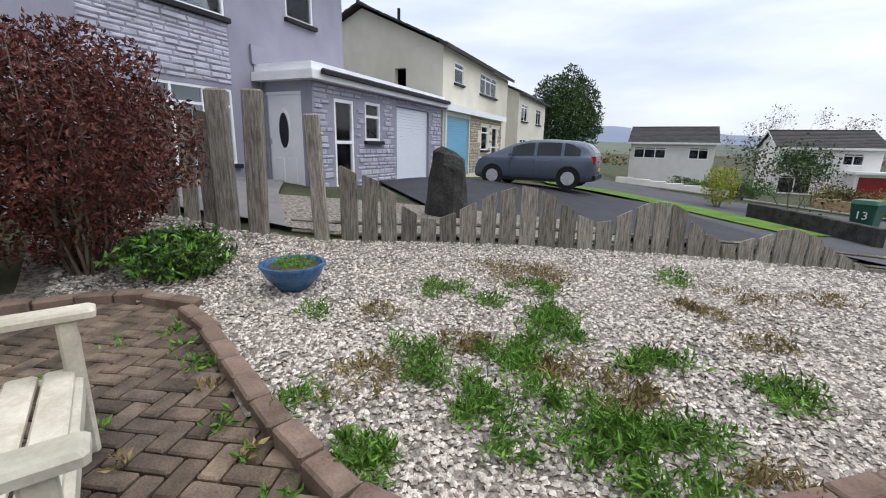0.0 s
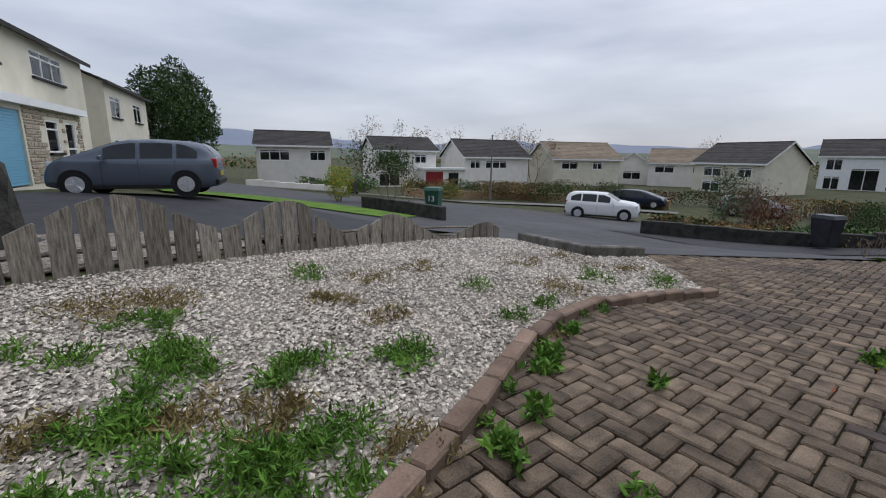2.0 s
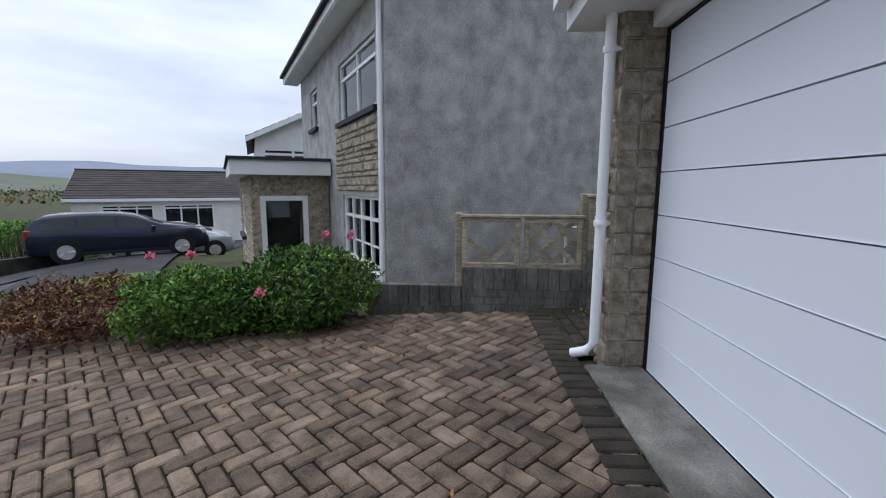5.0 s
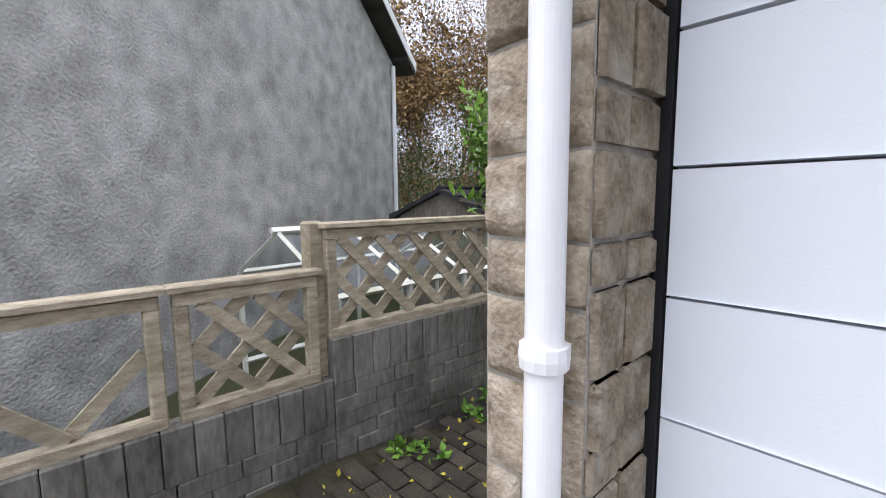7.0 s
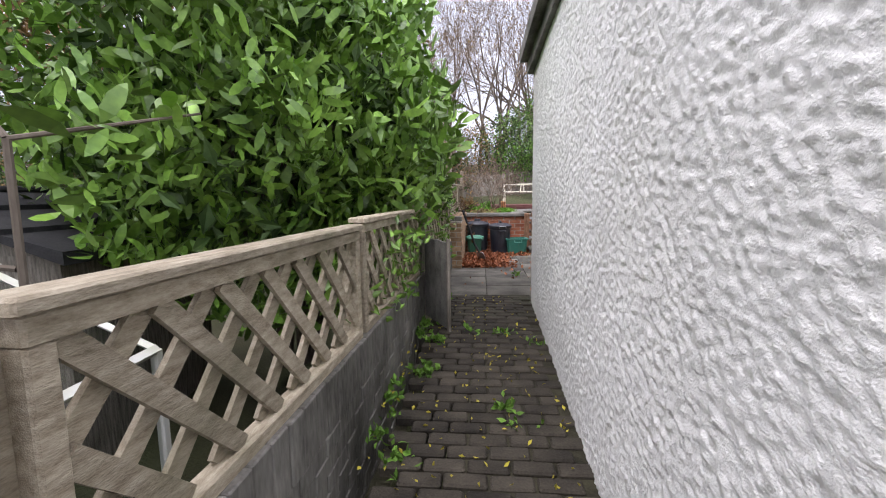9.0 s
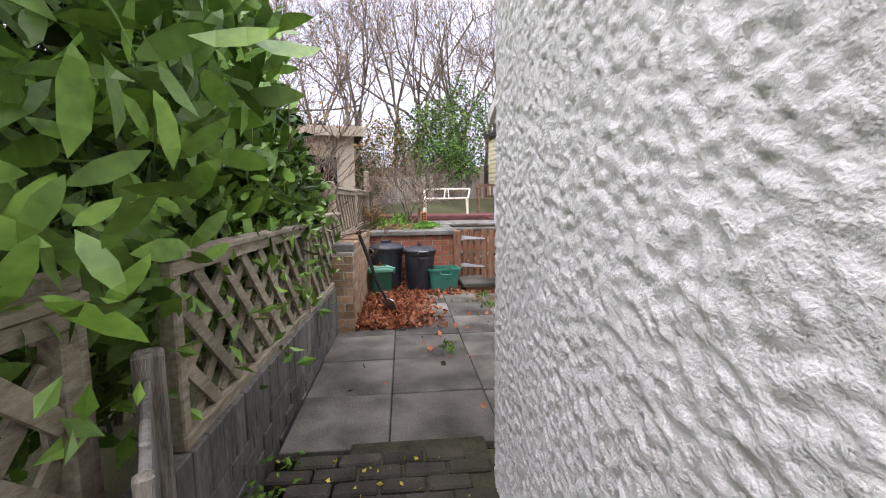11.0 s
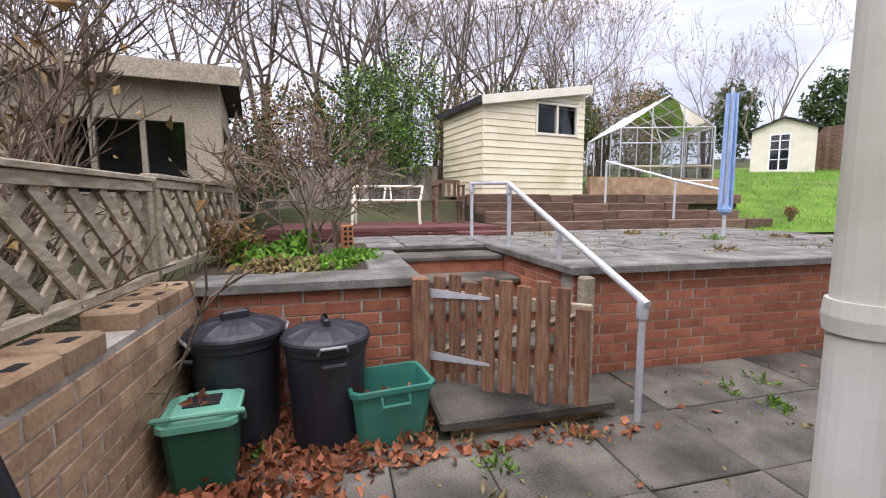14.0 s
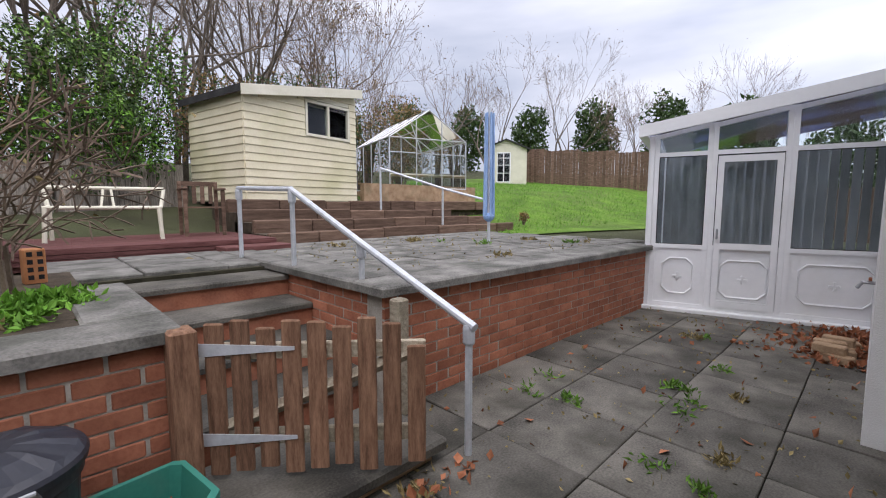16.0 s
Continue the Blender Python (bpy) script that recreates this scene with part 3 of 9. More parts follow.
def gable_roof(parent, x0, x1, y0, y1, eave, rise, mat, over=0.3, along="x", thick=0.12, rows=12):
    """A pitched roof: a ridge and overlapping tile courses, ridge along x or y."""
    if along == "x":
        mid, half = (y0 + y1) / 2, (y1 - y0) / 2 + over
        a0, a1 = x0 - over, x1 + over
        ends = [(a0, mid, eave + rise + 0.01), (a1, mid, eave + rise + 0.01)]
    else:
        mid, half = (x0 + x1) / 2, (x1 - x0) / 2 + over
        a0, a1 = y0 - over, y1 + over
        ends = [(mid, a0, eave + rise + 0.01), (mid, a1, eave + rise + 0.01)]
    bm = bm_new()
    tube(bm, ends, 0.07 if thick > 0.1 else 0.03, 8)
    roof = part("roof", bm, mat, parent)
    for side in (-1, 1):
        for r in range(rows):
            bm = bm_new()
            s0, s1 = r / rows, (r + 1) / rows + 0.01
            p0, p1 = mid + side * half * (1 - s0), mid + side * half * (1 - s1)
            q0, q1 = eave + rise * s0, eave + rise * min(1, s1)
            t = thick if r == 0 else 0.05
            if along == "x":
                c = [(a0, p0, q0), (a1, p0, q0), (a1, p1, q1), (a0, p1, q1)]
            else:
                c = [(p0, a0, q0), (p0, a1, q0), (p1, a1, q1), (p1, a0, q1)]
            top = [bm.verts.new((v[0], v[1], v[2] + 0.035 * (1 if i < 2 else 0))) for i, v in enumerate(c)]
            bot = [bm.verts.new((v[0], v[1], v[2] - t)) for v in c]
            bm.faces.new(top)
            bm.faces.new(bot[::-1])
            for i in range(4):
                bm.faces.new((top[i], top[(i + 1) % 4], bot[(i + 1) % 4], bot[i]))
            part("tile_course" if thick > 0.1 else "felt_strip", bm, mat, roof)
    return roof


def gable_ends(parent, mat, x0, x1, y0, y1, eave, rise, along="x", t=0.2):
    """The two triangles under a pitched roof."""
    for q in ((x0, x1 - t) if along == "x" else (y0, y1 - t)):
        bm = bm_new()
        if along == "x":
            prism(bm, [(y0, eave), (y1, eave), ((y0 + y1) / 2, eave + rise)], q, q + t, Matrix(((0, 0, 1, 0), (1, 0, 0, 0), (0, 1, 0, 0), (0, 0, 0, 1))))
        else:
            prism(bm, [(x0, eave), (x1, eave), ((x0 + x1) / 2, eave + rise)], q, q + t, Matrix(((1, 0, 0, 0), (0, 0, 1, 0), (0, 1, 0, 0), (0, 0, 0, 1))))
        part("gable", bm, mat, parent)


def shell(parent, x0, x1, y0, y1, z0, z1, mat, front=(), rear=(), left=(), right=(), t=0.25, gable=None):
    """Four walls with thickness; the openings of the front lie in the face y0, given along x."""
    turn = Matrix(((0, -1, 0, 0), (1, 0, 0, 0), (0, 0, 1, 0), (0, 0, 0, 1)))
    for a, b, c, d, h, q in ((x0, x1, y0, y0 + t, front, None), (x0, x1, y1 - t, y1, rear, None), (y0 + t, y1 - t, -x0 - t, -x0, left, turn), (y0 + t, y1 - t, -x1, -x1 + t, right, turn)):
        bm = bm_new()
        holed(bm, a, b, z0, z1, c, d, h, q)
        bmesh.ops.remove_doubles(bm, verts=bm.verts, dist=0.0005)
        ob = part("wall", bm, mat, parent)
    if gable:
        gable_ends(parent, mat, x0, x1, y0, y1, z1, gable[0], gable[1])
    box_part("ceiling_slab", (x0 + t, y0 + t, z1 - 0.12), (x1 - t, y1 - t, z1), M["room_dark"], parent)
    return ob


# ---- own house: garage wing, side wall, lean-to porch ----
SX = 0.0          # face of the long side wall
REAR = 5.77
bm = bm_new()
holed(bm, 0.2, 3.3, -0.1, 2.75, 0.2, 0.42, [(0.25, 2.20, -0.1, 2.10)])
add_box(bm, (3.05, 0.42, -0.1), (3.3, 2.4, 2.75))
add_box(bm, (3.3, 2.15, -0.1), (12.5, 2.4, 5.2))
add_box(bm, (12.25, 2.4, -0.1), (12.5, 5.7, 5.2))
wall_front = part("wall_front", bm, M["render_white"])
structure(wall_front, "pale rendered front wall of the house with the garage opening", "wall")
bm = bm_new()
add_box(bm, (SX + 0.065, 0.25, -0.1), (SX + 0.25, REAR - 0.02, 2.6))
wall_side_core = part("wall_side_core", bm, M["render_white"])
structure(wall_side_core, "white wall behind the roughcast of the side passage", "wall")
bm = bm_new()
add_box(bm, (SX + 0.25, REAR - 0.25, -0.1), (9.2, REAR, 5.2))
wall_rear = part("wall_rear", bm, M["render_white"])
structure(wall_rear, "white rendered rear wall of the house", "wall")

# roughcast skin of the side wall, with its lumps modelled
sy = np.arange(0.3, REAR + 0.001, 0.0085)
sz = np.arange(-0.06, 2.55, 0.0085)


def lumps(a, b):
    q = Vector((a * 40.0, b * 56.0, 3.1))
    w = 0.62 - noise.voronoi(q)[0][0] + 0.35 * noise.noise(q * 1.7)
    return 0.0075 * max(-0.25, w) * 1.6 + 0.004 * noise.noise(Vector((a * 2.0, b * 2.0, 9.0)))


skin_v = [(SX + 0.006 + max(-0.012, 0.014 * (float(b) - 3.3)) - lumps(float(b), float(a)), float(b), float(a)) for a in sz for b in sy]
ny = len(sy)
skin_f = [(j * ny + i, (j + 1) * ny + i, (j + 1) * ny + i + 1, j * ny + i + 1) for j in range(len(sz) - 1) for i in range(ny - 1)]
wall_side = raw("wall_side", skin_v, skin_f, M["render_white"], smooth=True)
structure(wall_side, "white roughcast side wall with coarse lumpy texture", "wall")

# flat garage roof with fascia and gutters
bm = bm_new()
add_box(bm, (0.0, -0.18, 2.42), (3.5, 2.2, 2.75))
add_box(bm, (0.02, 2.2, 2.62), (9.2, REAR + 0.1, 2.75))
garage_roof = structure(part("garage_roof", bm, M["felt"]), "flat dark felt garage roof", "roof")
bm = bm_new()
add_box(bm, (-0.10, -0.32, 2.20), (3.5, -0.185, 2.46))
add_box(bm, (-0.10, -0.185, 2.20), (3.3, 0.19, 2.225))
fascia = structure(part("fascia", bm, M["upvc"]), "white plastic fascia and soffit over the garage door", "trim")
bm = bm_new()
add_box(bm, (-0.09, 0.30, 2.62), (0.0, REAR + 0.1, 2.74))
add_box(bm, (-0.02, 0.30, 2.50), (SX + 0.05, REAR + 0.08, 2.61))
side_gutter = structure(part("side_gutter", bm, M["coping"]), "grey gutter and fascia along the side wall", "gutter")
ceiling = structure(box_part("ceiling", (0.3, 0.42, 2.40), (3.05, 5.7, 2.416), M["wood_floor"]), "plain garage ceiling", "ceiling")

# stone piers beside the garage door
pier_l = structure(box_part("stone_pier_left", (0.005, -0.05, -0.12), (0.235, 0.30, 2.2), M["mortar"]), "buff stone pier beside the garage door", "pier")
courses(pier_l, 0.005, 0.235, -0.1, 2.2, -0.052, M["stone"], 0.09, 0.22, 0.022, seed=4, wide=(0.07, 0.2), rough=True)
bm = bm_new()
turn = Matrix(((0, -1, 0, 0.0), (1, 0, 0, 0), (0, 0, 1, 0), (0, 0, 0, 1)))
rng = random.Random(9)
z = -0.1
while z < 2.18:
    h = min(rng.uniform(0.07, 0.19), 2.2 - z)
    for a, b in ((-0.05, 0.06), (0.07, 0.19)):
        soft_box(bm, (0.226, a, z + 0.006), (0.226 + rng.uniform(0.018, 0.032), b, z + h - 0.006), 0.012)
    z += h
part("stone_return", bm, M["stone"], pier_l)
pier_r = structure(box_part("stone_pier_right", (2.19, -0.05, -0.12), (3.32, 0.30, 2.2), M["mortar"]), "buff stone pier at the far side of the garage door", "pier")
courses(pier_r, 2.19, 3.32, -0.1, 2.2, -0.052, M["stone"], 0.09, 0.22, 0.022, seed=5, wide=(0.12, 0.3), rough=True)

# garage door
gdoor = thing("garage_door", pose(0.26, 0.2, 0.0), "white ribbed steel up-and-over garage door, closed", "door")
n_rib = 8
for i in range(n_rib):
    bm = bm_new()
    z0, z1 = max(0.01, -0.025 + i * 0.2587), (-0.025 + (i + 1) * 0.2587 if i < n_rib - 1 else 2.08)
    prism(bm, [(-0.02, z0 + 0.002), (-0.005, z0 + 0.005), (0.0, z0 + 0.005), (0.0, z1 - 0.002), (0.03, z1 - 0.002), (0.03, z0 + 0.002)][1:], 0.01, 1.93, Matrix(((0, 0, 1, 0), (1, 0, 0, 0), (0, 1, 0, 0), (0, 0, 0, 1))))
    part("panel", bm, M["garage_white"], gdoor)
bm = bm_new()
add_box(bm, (-0.018, -0.012, 0.0), (0.006, 0.04, 2.10))
add_box(bm, (1.934, -0.012, 0.0), (1.955, 0.04, 2.10))
add_box(bm, (0.006, -0.012, 2.082), (1.934, 0.04, 2.10))
add_box(bm, (0.006, -0.012, -0.006), (1.934, 0.035, 0.008))
part("seal", bm, M["dark"], gdoor)
bm = bm_new()
add_box(bm, (0.25, 0.10, 2.10), (2.185, 0.198, 2.2))
structure(part("door_lintel", bm, M["upvc"]), "white trim above the garage door", "trim")
structure(box_part("threshold", (0.2, -0.18, -0.06), (3.1, 0.195, 0.012), M["coping"], r=0.01), "worn concrete threshold strip under the garage door", "threshold")

# downpipe
pipe = thing("downpipe", pose(0.19, -0.118, 0), "white plastic downpipe with an offset at the foot", "pipe")
bm = bm_new()
tube(bm, [(0, 0, 2.3), (0, 0, 0.16), (-0.02, -0.05, 0.09), (-0.08, -0.12, 0.05)], 0.033, 28)
part("pipe", bm, M["upvc"], pipe)
for z in (0.95, 2.0):
    bm = bm_new()
    lathe(bm, [(0.042, z - 0.02), (0.044, z), (0.042, z + 0.02)], 14)
    add_box(bm, (-0.02, 0.03, z - 0.012), (0.02, 0.09, z + 0.012))
    part("clip", bm, M["upvc"], pipe)
bm = bm_new()
soft_box(bm, (-0.09, -0.09, 2.28), (0.09, 0.09, 2.42), 0.02)
part("hopper", bm, M["upvc"], pipe)
gut = structure(box_part("garage_gutter", (-0.1, -0.42, 2.32), (3.5, -0.325, 2.43), M["upvc"], r=0.03), "white plastic gutter above the garage", "gutter")


# ---- boundary wall with trellis along the passage ----
def bx(y):
    """The line of the boundary wall."""
    return -1.18 + 0.023 * (y + 2.0)


bm = bm_new()
for y0, y1, top in ((-1.95, -1.0, 0.22), (-1.0, 0.2, 0.40), (0.2, 8.06, 0.585)):
    base = -0.5
    n = int((y1 - y0) / 0.44) + 1
    # a row of upright blocks over brick-sized courses
    z, r = top - 0.215 - 0.075 * 8, 0
    while z < top - 0.02:
        last = z > top - 0.22
        h, w = (0.215, 0.105) if last else (0.075, 0.225)
        y = y0 - (w / 2 if r % 2 else 0)
        while y < y1:
            a, b = max(y0, y), min(y1, y + w)
            if b - a > 0.03:
                soft_box(bm, (-0.10, a + 0.0015, z + 0.0015), (0.003 * math.sin(y * 17 + r * 5), b - 0.0015, z + h - 0.0015), 0.005, Matrix.Translation((bx((a + b) / 2), 0, 0)))
            y += w
        z += h
        r += 1
boundary = structure(part("boundary_wall", bm, M["block"]), "low dark weathered concrete block boundary wall", "wall")


def trellis(y0, y1, z0, z1, lean=1, post_mat=None, gap=0.205, x_off=-0.05):
    """A framed diagonal lattice panel standing on the wall between two heights."""
    t = thing("trellis", Matrix.Translation((bx(y0) + x_off, y0, z0)) @ Matrix.Rotation(-math.atan(0.023), 4, 'Z'), "weathered grey-brown diagonal trellis panel on the block wall", "trellis", "trellis panels on the boundary wall")
    w, h = y1 - y0, z1 - z0
    mt = M["wood_lattice"]
    box_part("top_rail", (-0.03, 0.0, h - 0.05), (0.03, w, h - 0.003), mt, t, r=0.006)
    box_part("cap_rail", (-0.045, -0.02, h), (0.045, w + 0.02, h + 0.025), mt, t, r=0.006)
    box_part("bottom_rail", (-0.03, 0.0, 0.0), (0.03, w, 0.045), mt, t, r=0.006)
    for y in (0.0, w - 0.05):
        box_part("stile", (-0.028, y, 0.045), (0.028, y + 0.05, h - 0.05), mt, t, r=0.006)
    lo, hi = 0.045, h - 0.05
    span = hi - lo
    k = int((w + span) / gap) + 1
    for d in (1, -1):
        for i in range(k):
            s = i * gap - span + 0.05
            a, b = s, s + span
            za, zb = lo, hi
            if a < 0.05:
                za += 0.05 - a
                a = 0.05
            if b > w - 0.05:
                zb -= b - (w - 0.05)
                b = w - 0.05
            if b - a < 0.06:
                continue
            if d < 0:
                a, b = w - a, w - b
            bm = bm_new()
            x0, x1 = (0.003, 0.018) if d < 0 else (-0.018, -0.003)
            nrm = Vector((0, -(zb - za), b - a)).normalized() * 0.025
            c = [(a + nrm.y, za + nrm.z), (b + nrm.y, zb + nrm.z), (b - nrm.y, zb - nrm.z), (a - nrm.y, za - nrm.z)]
            prism(bm, c, x0, x1, Matrix(((0, 0, 1, 0), (1, 0, 0, 0), (0, 1, 0, 0), (0, 0, 0, 1))))
            part("slat", bm, mt, t)
    return t


trellis(-1.0, -0.44, 0.40, 0.89, gap=0.62)
for a, b, z0, z1 in ((-0.4, 0.15, 0.40, 0.89), (0.2, 1.76, 0.585, 1.09), (1.82, 3.36, 0.585, 1.13), (3.42, 5.08, 0.585, 1.16), (5.45, 7.1, 0.585, 1.20), (7.14, 8.44, 0.585, 1.24)):
    trellis(a, b, z0, z1)
for a, b, z0, z1 in ((8.5, 10.2, 0.98, 1.50), (10.25, 11.85, 1.0, 1.52)):
    trellis(a, b, z0, z1, x_off=-0.10)
post = None
for y, z0, z1 in ((-1.03, -0.2, 0.93), (0.17, 0.1, 1.12), (1.79, 0.0, 1.12), (3.39, 0.0, 1.13), (5.12, 0.0, 1.22), (7.12, 0.0, 1.22), (8.47, 0.2, 1.57), (11.9, 0.7, 1.9)):
    box_part("p", (bx(y) - 0.14, y - 0.04, z0), (bx(y) - 0.06, y + 0.04, z1), M["wood_lattice"], r=0.01).name = "timber_post"
for o in [o for o in scene.objects if o.name.startswith("timber_post")]:
    tagged(o, "square weathered timber post behind the block wall", "post", "posts of the boundary fence")

# brick wall with perforated top on the boundary by the bins
bw = structure(box_part("brick_wall_left", (-0.985, 8.07, 0.0), (-0.80, 10.2, 0.90), M["mortar"]), "low weathered brown brick wall beside the bins", "wall")


def brick_face(parent, m, length, z0, rows, mat, hb=0.065, lb=0.215, joint=0.010, proud=0.006, depth=0.03, name="brick", shared={}, skip=0):
    """Stretcher-bond bricks on a face along local x that looks towards -y."""
    for r in range(rows):
        z = z0 + r * (hb + joint)
        x = -(lb + joint) / 2 if r % 2 else 0.0
        while x < length - 0.02:
            a, b = max(0.0, x), min(length, x + lb)
            if b - a > 0.03:
                key = (round(b - a, 2), mat.name)
                if key not in shared:
                    bm = bm_new()
                    soft_box(bm, (0, -proud, 0), (key[0], depth - proud, hb), 0.005)
                    o = part(name, bm, mat)
                    shared[key] = o.data
                    scene.collection.objects.unlink(o)
                    bpy.data.objects.remove(o)
                o = new(name, shared[key])
                o.parent = parent
                o.matrix_world = m @ pose(a, 0, z)
            x += lb + joint


# terrace and bed retaining walls at the back
tw1 = structure(box_part("retaining_wall_bed", (-0.80, 10.225, 0.0), (0.40, 10.42, 0.885), M["mortar"]), "red brick retaining wall of the planted bed", "wall")
tw2 = structure(box_part("retaining_wall_terrace", (1.58, 10.325, 0.0), (5.75, 10.5, 0.885), M["mortar"], m=Matrix.Translation((1.58, 10.3, 0)) @ Matrix.Rotation(-0.022, 4, 'Z') @ Matrix.Translation((-1.58, -10.3, 0))), "long red brick retaining wall of the paved terrace", "wall")
tw3 = structure(box_part("retaining_wall_side", (1.58, 10.5, 0.0), (1.75, 13.2, 0.885), M["mortar"]), "red brick wall beside the garden steps", "wall")
tw4 = structure(box_part("retaining_wall_bed_side", (0.25, 10.42, 0.0), (0.40, 12.0, 0.885), M["mortar"]), "red brick side of the planted bed by the steps", "wall")
copings = []
for nm, lo, hi, m in (("coping_bed", (-0.86, 10.17, 0.885), (0.46, 10.5, 0.945), None),
                      ("coping_terrace", (1.52, 10.25, 0.885), (5.75, 10.62, 0.945), Matrix.Translation((1.58, 10.3, 0)) @ Matrix.Rotation(-0.022, 4, 'Z') @ Matrix.Translation((-1.58, -10.3, 0))),
                      ("coping_side", (1.52, 10.622, 0.885), (1.84, 13.2, 0.945), None), ("coping_bed_side", (0.16, 10.502, 0.885), (0.46, 11.6, 0.945), None)):
    structure(box_part(nm, lo, hi, M["coping"], r=0.012, m=m), "grey concrete coping slabs on the brick wall", "coping")

# patio, passage and terrace bases
structure(box_part("patio_base", (-0.97, 6.1, -0.05), (6.6, 10.4, 0.125), M["joint"]), "dark soil and moss between the patio slabs", "patio")
structure(box_part("terrace_base", (1.75, 10.5, 0.3), (6.2, 13.7, 0.905), M["joint"]), "joint bed of the upper terrace", "terrace")
structure(box_part("path_base", (0.0, 12.0, 0.3), (1.58, 13.4, 0.90), M["joint"]), "joint bed of the paved landing above the steps", "path")
structure(box_part("bed_soil", (-0.99, 10.42, 0.3), (0.25, 12.6, 0.93), M["soil"]), "dark soil of the planted bed", "bed")

# steps behind the gate
for i, (y, z) in enumerate(((10.45, 0.36), (10.85, 0.53), (11.25, 0.70), (11.65, 0.87))):
    s = structure(box_part("step_%d" % (i + 1), (0.402, y, 0.05), (1.578, y + 0.42 if i < 3 else 12.1, z - 0.045), M["brick"]), "brick garden step with a slab tread", "step")
    box_part("tread", (0.405, y - 0.03, z - 0.043), (1.576, y + 0.41 if i < 3 else 12.1, z), M["slab"], s, r=0.012)
landing = structure(box_part("step_slab", (0.45, 9.66, 0.215), (1.48, 10.26, 0.27), M["slab"], r=0.015), "thick mossy concrete slab step before the gate", "step")
box_part("riser", (0.52, 9.72, 0.1), (1.42, 10.24, 0.212), M["brick_old"], landing)


# ---- lilac-grey house next door, with its porch and garage wing ----
def panel_door(parent, x0, x1, z0, z1, y, oval=True):
    """A white door with an oval light and moulded panels, in a face that looks towards -y."""
    bm = bm_new()
    add_box(bm, (x0, y - 0.02, z0), (x0 + 0.06, y + 0.05, z1))
    add_box(bm, (x1 - 0.06, y - 0.02, z0), (x1, y + 0.05, z1))
    add_box(bm, (x0 + 0.06, y - 0.02, z1 - 0.06), (x1 - 0.06, y + 0.05, z1))
    fr = part("door_frame", bm, M["upvc"], parent)
    leaf = box_part("door", (x0 + 0.063, y, z0 + 0.02), (x1 - 0.063, y + 0.045, z1 - 0.063), M["upvc"], parent, "white moulded front door with an oval dark light")
    cx = (x0 + x1) / 2
    turn = Matrix(((1, 0, 0, cx), (0, 0, 1, y), (0, 1, 0, z0 + 1.28), (0, 0, 0, 1)))
    bm = bm_new()
    k = 28
    a = [bm.verts.new(turn @ Vector((0.17 * math.cos(2 * math.pi * i / k), 0.42 * math.sin(2 * math.pi * i / k), -0.012))) for i in range(k)]
    b = [bm.verts.new(turn @ Vector((0.13 * math.cos(2 * math.pi * i / k), 0.36 * math.sin(2 * math.pi * i / k), -0.012))) for i in range(k)]
    c = [bm.verts.new(turn @ Vector((0.18 * math.cos(2 * math.pi * i / k), 0.44 * math.sin(2 * math.pi * i / k), 0.002))) for i in range(k)]
    bridge(bm, [c, a, b])
    part("oval_trim", bm, M["upvc"], leaf)
    bm = bm_new()
    bm.faces.new([bm.verts.new(turn @ Vector((0.135 * math.cos(2 * math.pi * i / k), 0.37 * math.sin(2 * math.pi * i / k), -0.006))) for i in range(k)])
    part("oval_glass", bm, M["car_glass"], leaf, "dark oval glass")
    for s in (-1, 1):
        bm = bm_new()
        soft_box(bm, (cx + s * 0.17 - 0.12, y - 0.012, z0 + 0.18), (cx + s * 0.17 + 0.12, y + 0.002, z0 + 0.72), 0.01)
        part("door_panel", bm, M["upvc"], leaf)
    box_part("handle", (x0 + 0.12, y - 0.05, z0 + 1.0), (x0 + 0.15, y - 0.002, z0 + 1.12), M["steel"], leaf)


def roller_door(parent, x0, x1, z1, y, mat, n=22, label="ribbed garage door"):
    d = box_part("garage_door", (x0, y + 0.03, 0.0), (x1, y + 0.05, z1), mat, parent, label)
    for i in range(n):
        z = z1 * i / n
        box_part("slat", (x0, y, z + 0.006), (x1, y + 0.029, z + z1 / n - 0.006), mat, d)
    return d


lilac = thing("lilac_house", pose(14.23, -2.92, 0.2, 0, 0, -61.3), "two-storey lilac-grey painted house with a stone-faced porch and garage wing", "house")
shell(lilac, -6.5, 2.95, 1.36, 9.0, -0.6, 5.2, M["render_purple"], front=[(-2.6, -0.72, 0.6, 2.02), (-2.6, -0.72, 3.3, 4.5), (0.9, 1.8, 3.72, 4.7)], gable=(1.9, "x"))
gable_roof(lilac, -6.5, 2.95, 1.36, 9.0, 5.2, 1.9, M["tile_dark"], along="x")
window_in(lilac, -2.6, -0.72, 0.6, 2.02, 1.38, 3, 0.35, back=M["curtain"])
window_in(lilac, -2.6, -0.72, 3.3, 4.5, 1.38, 2)
window_in(lilac, 0.9, 1.8, 3.72, 4.7, 1.38, 1, 0.3)
courses(lilac, -3.25, -0.70, 2.1, 3.2, 1.358, M["stone_purple"], 0.06, 0.12, 0.03, seed=11, joined=True)
shell(lilac, 0.0, 6.35, 0.0, 1.34, -0.6, 2.25, M["render_purple"], front=[(0.69, 1.41, 0.05, 1.98), (1.87, 2.56, 1.12, 2.02), (3.4, 5.45, -0.05, 2.05)], left=[(0.28, 1.31, 0.0, 2.05)], t=0.16)
courses(lilac, 0.02, 6.35, 0.0, 2.22, -0.004, M["stone_purple"], 0.07, 0.15, 0.03, holes=[(0.66, 1.44, 0.0, 2.0), (1.84, 2.59, 1.02, 2.04), (3.37, 5.48, -0.1, 2.1)], seed=12, joined=True)
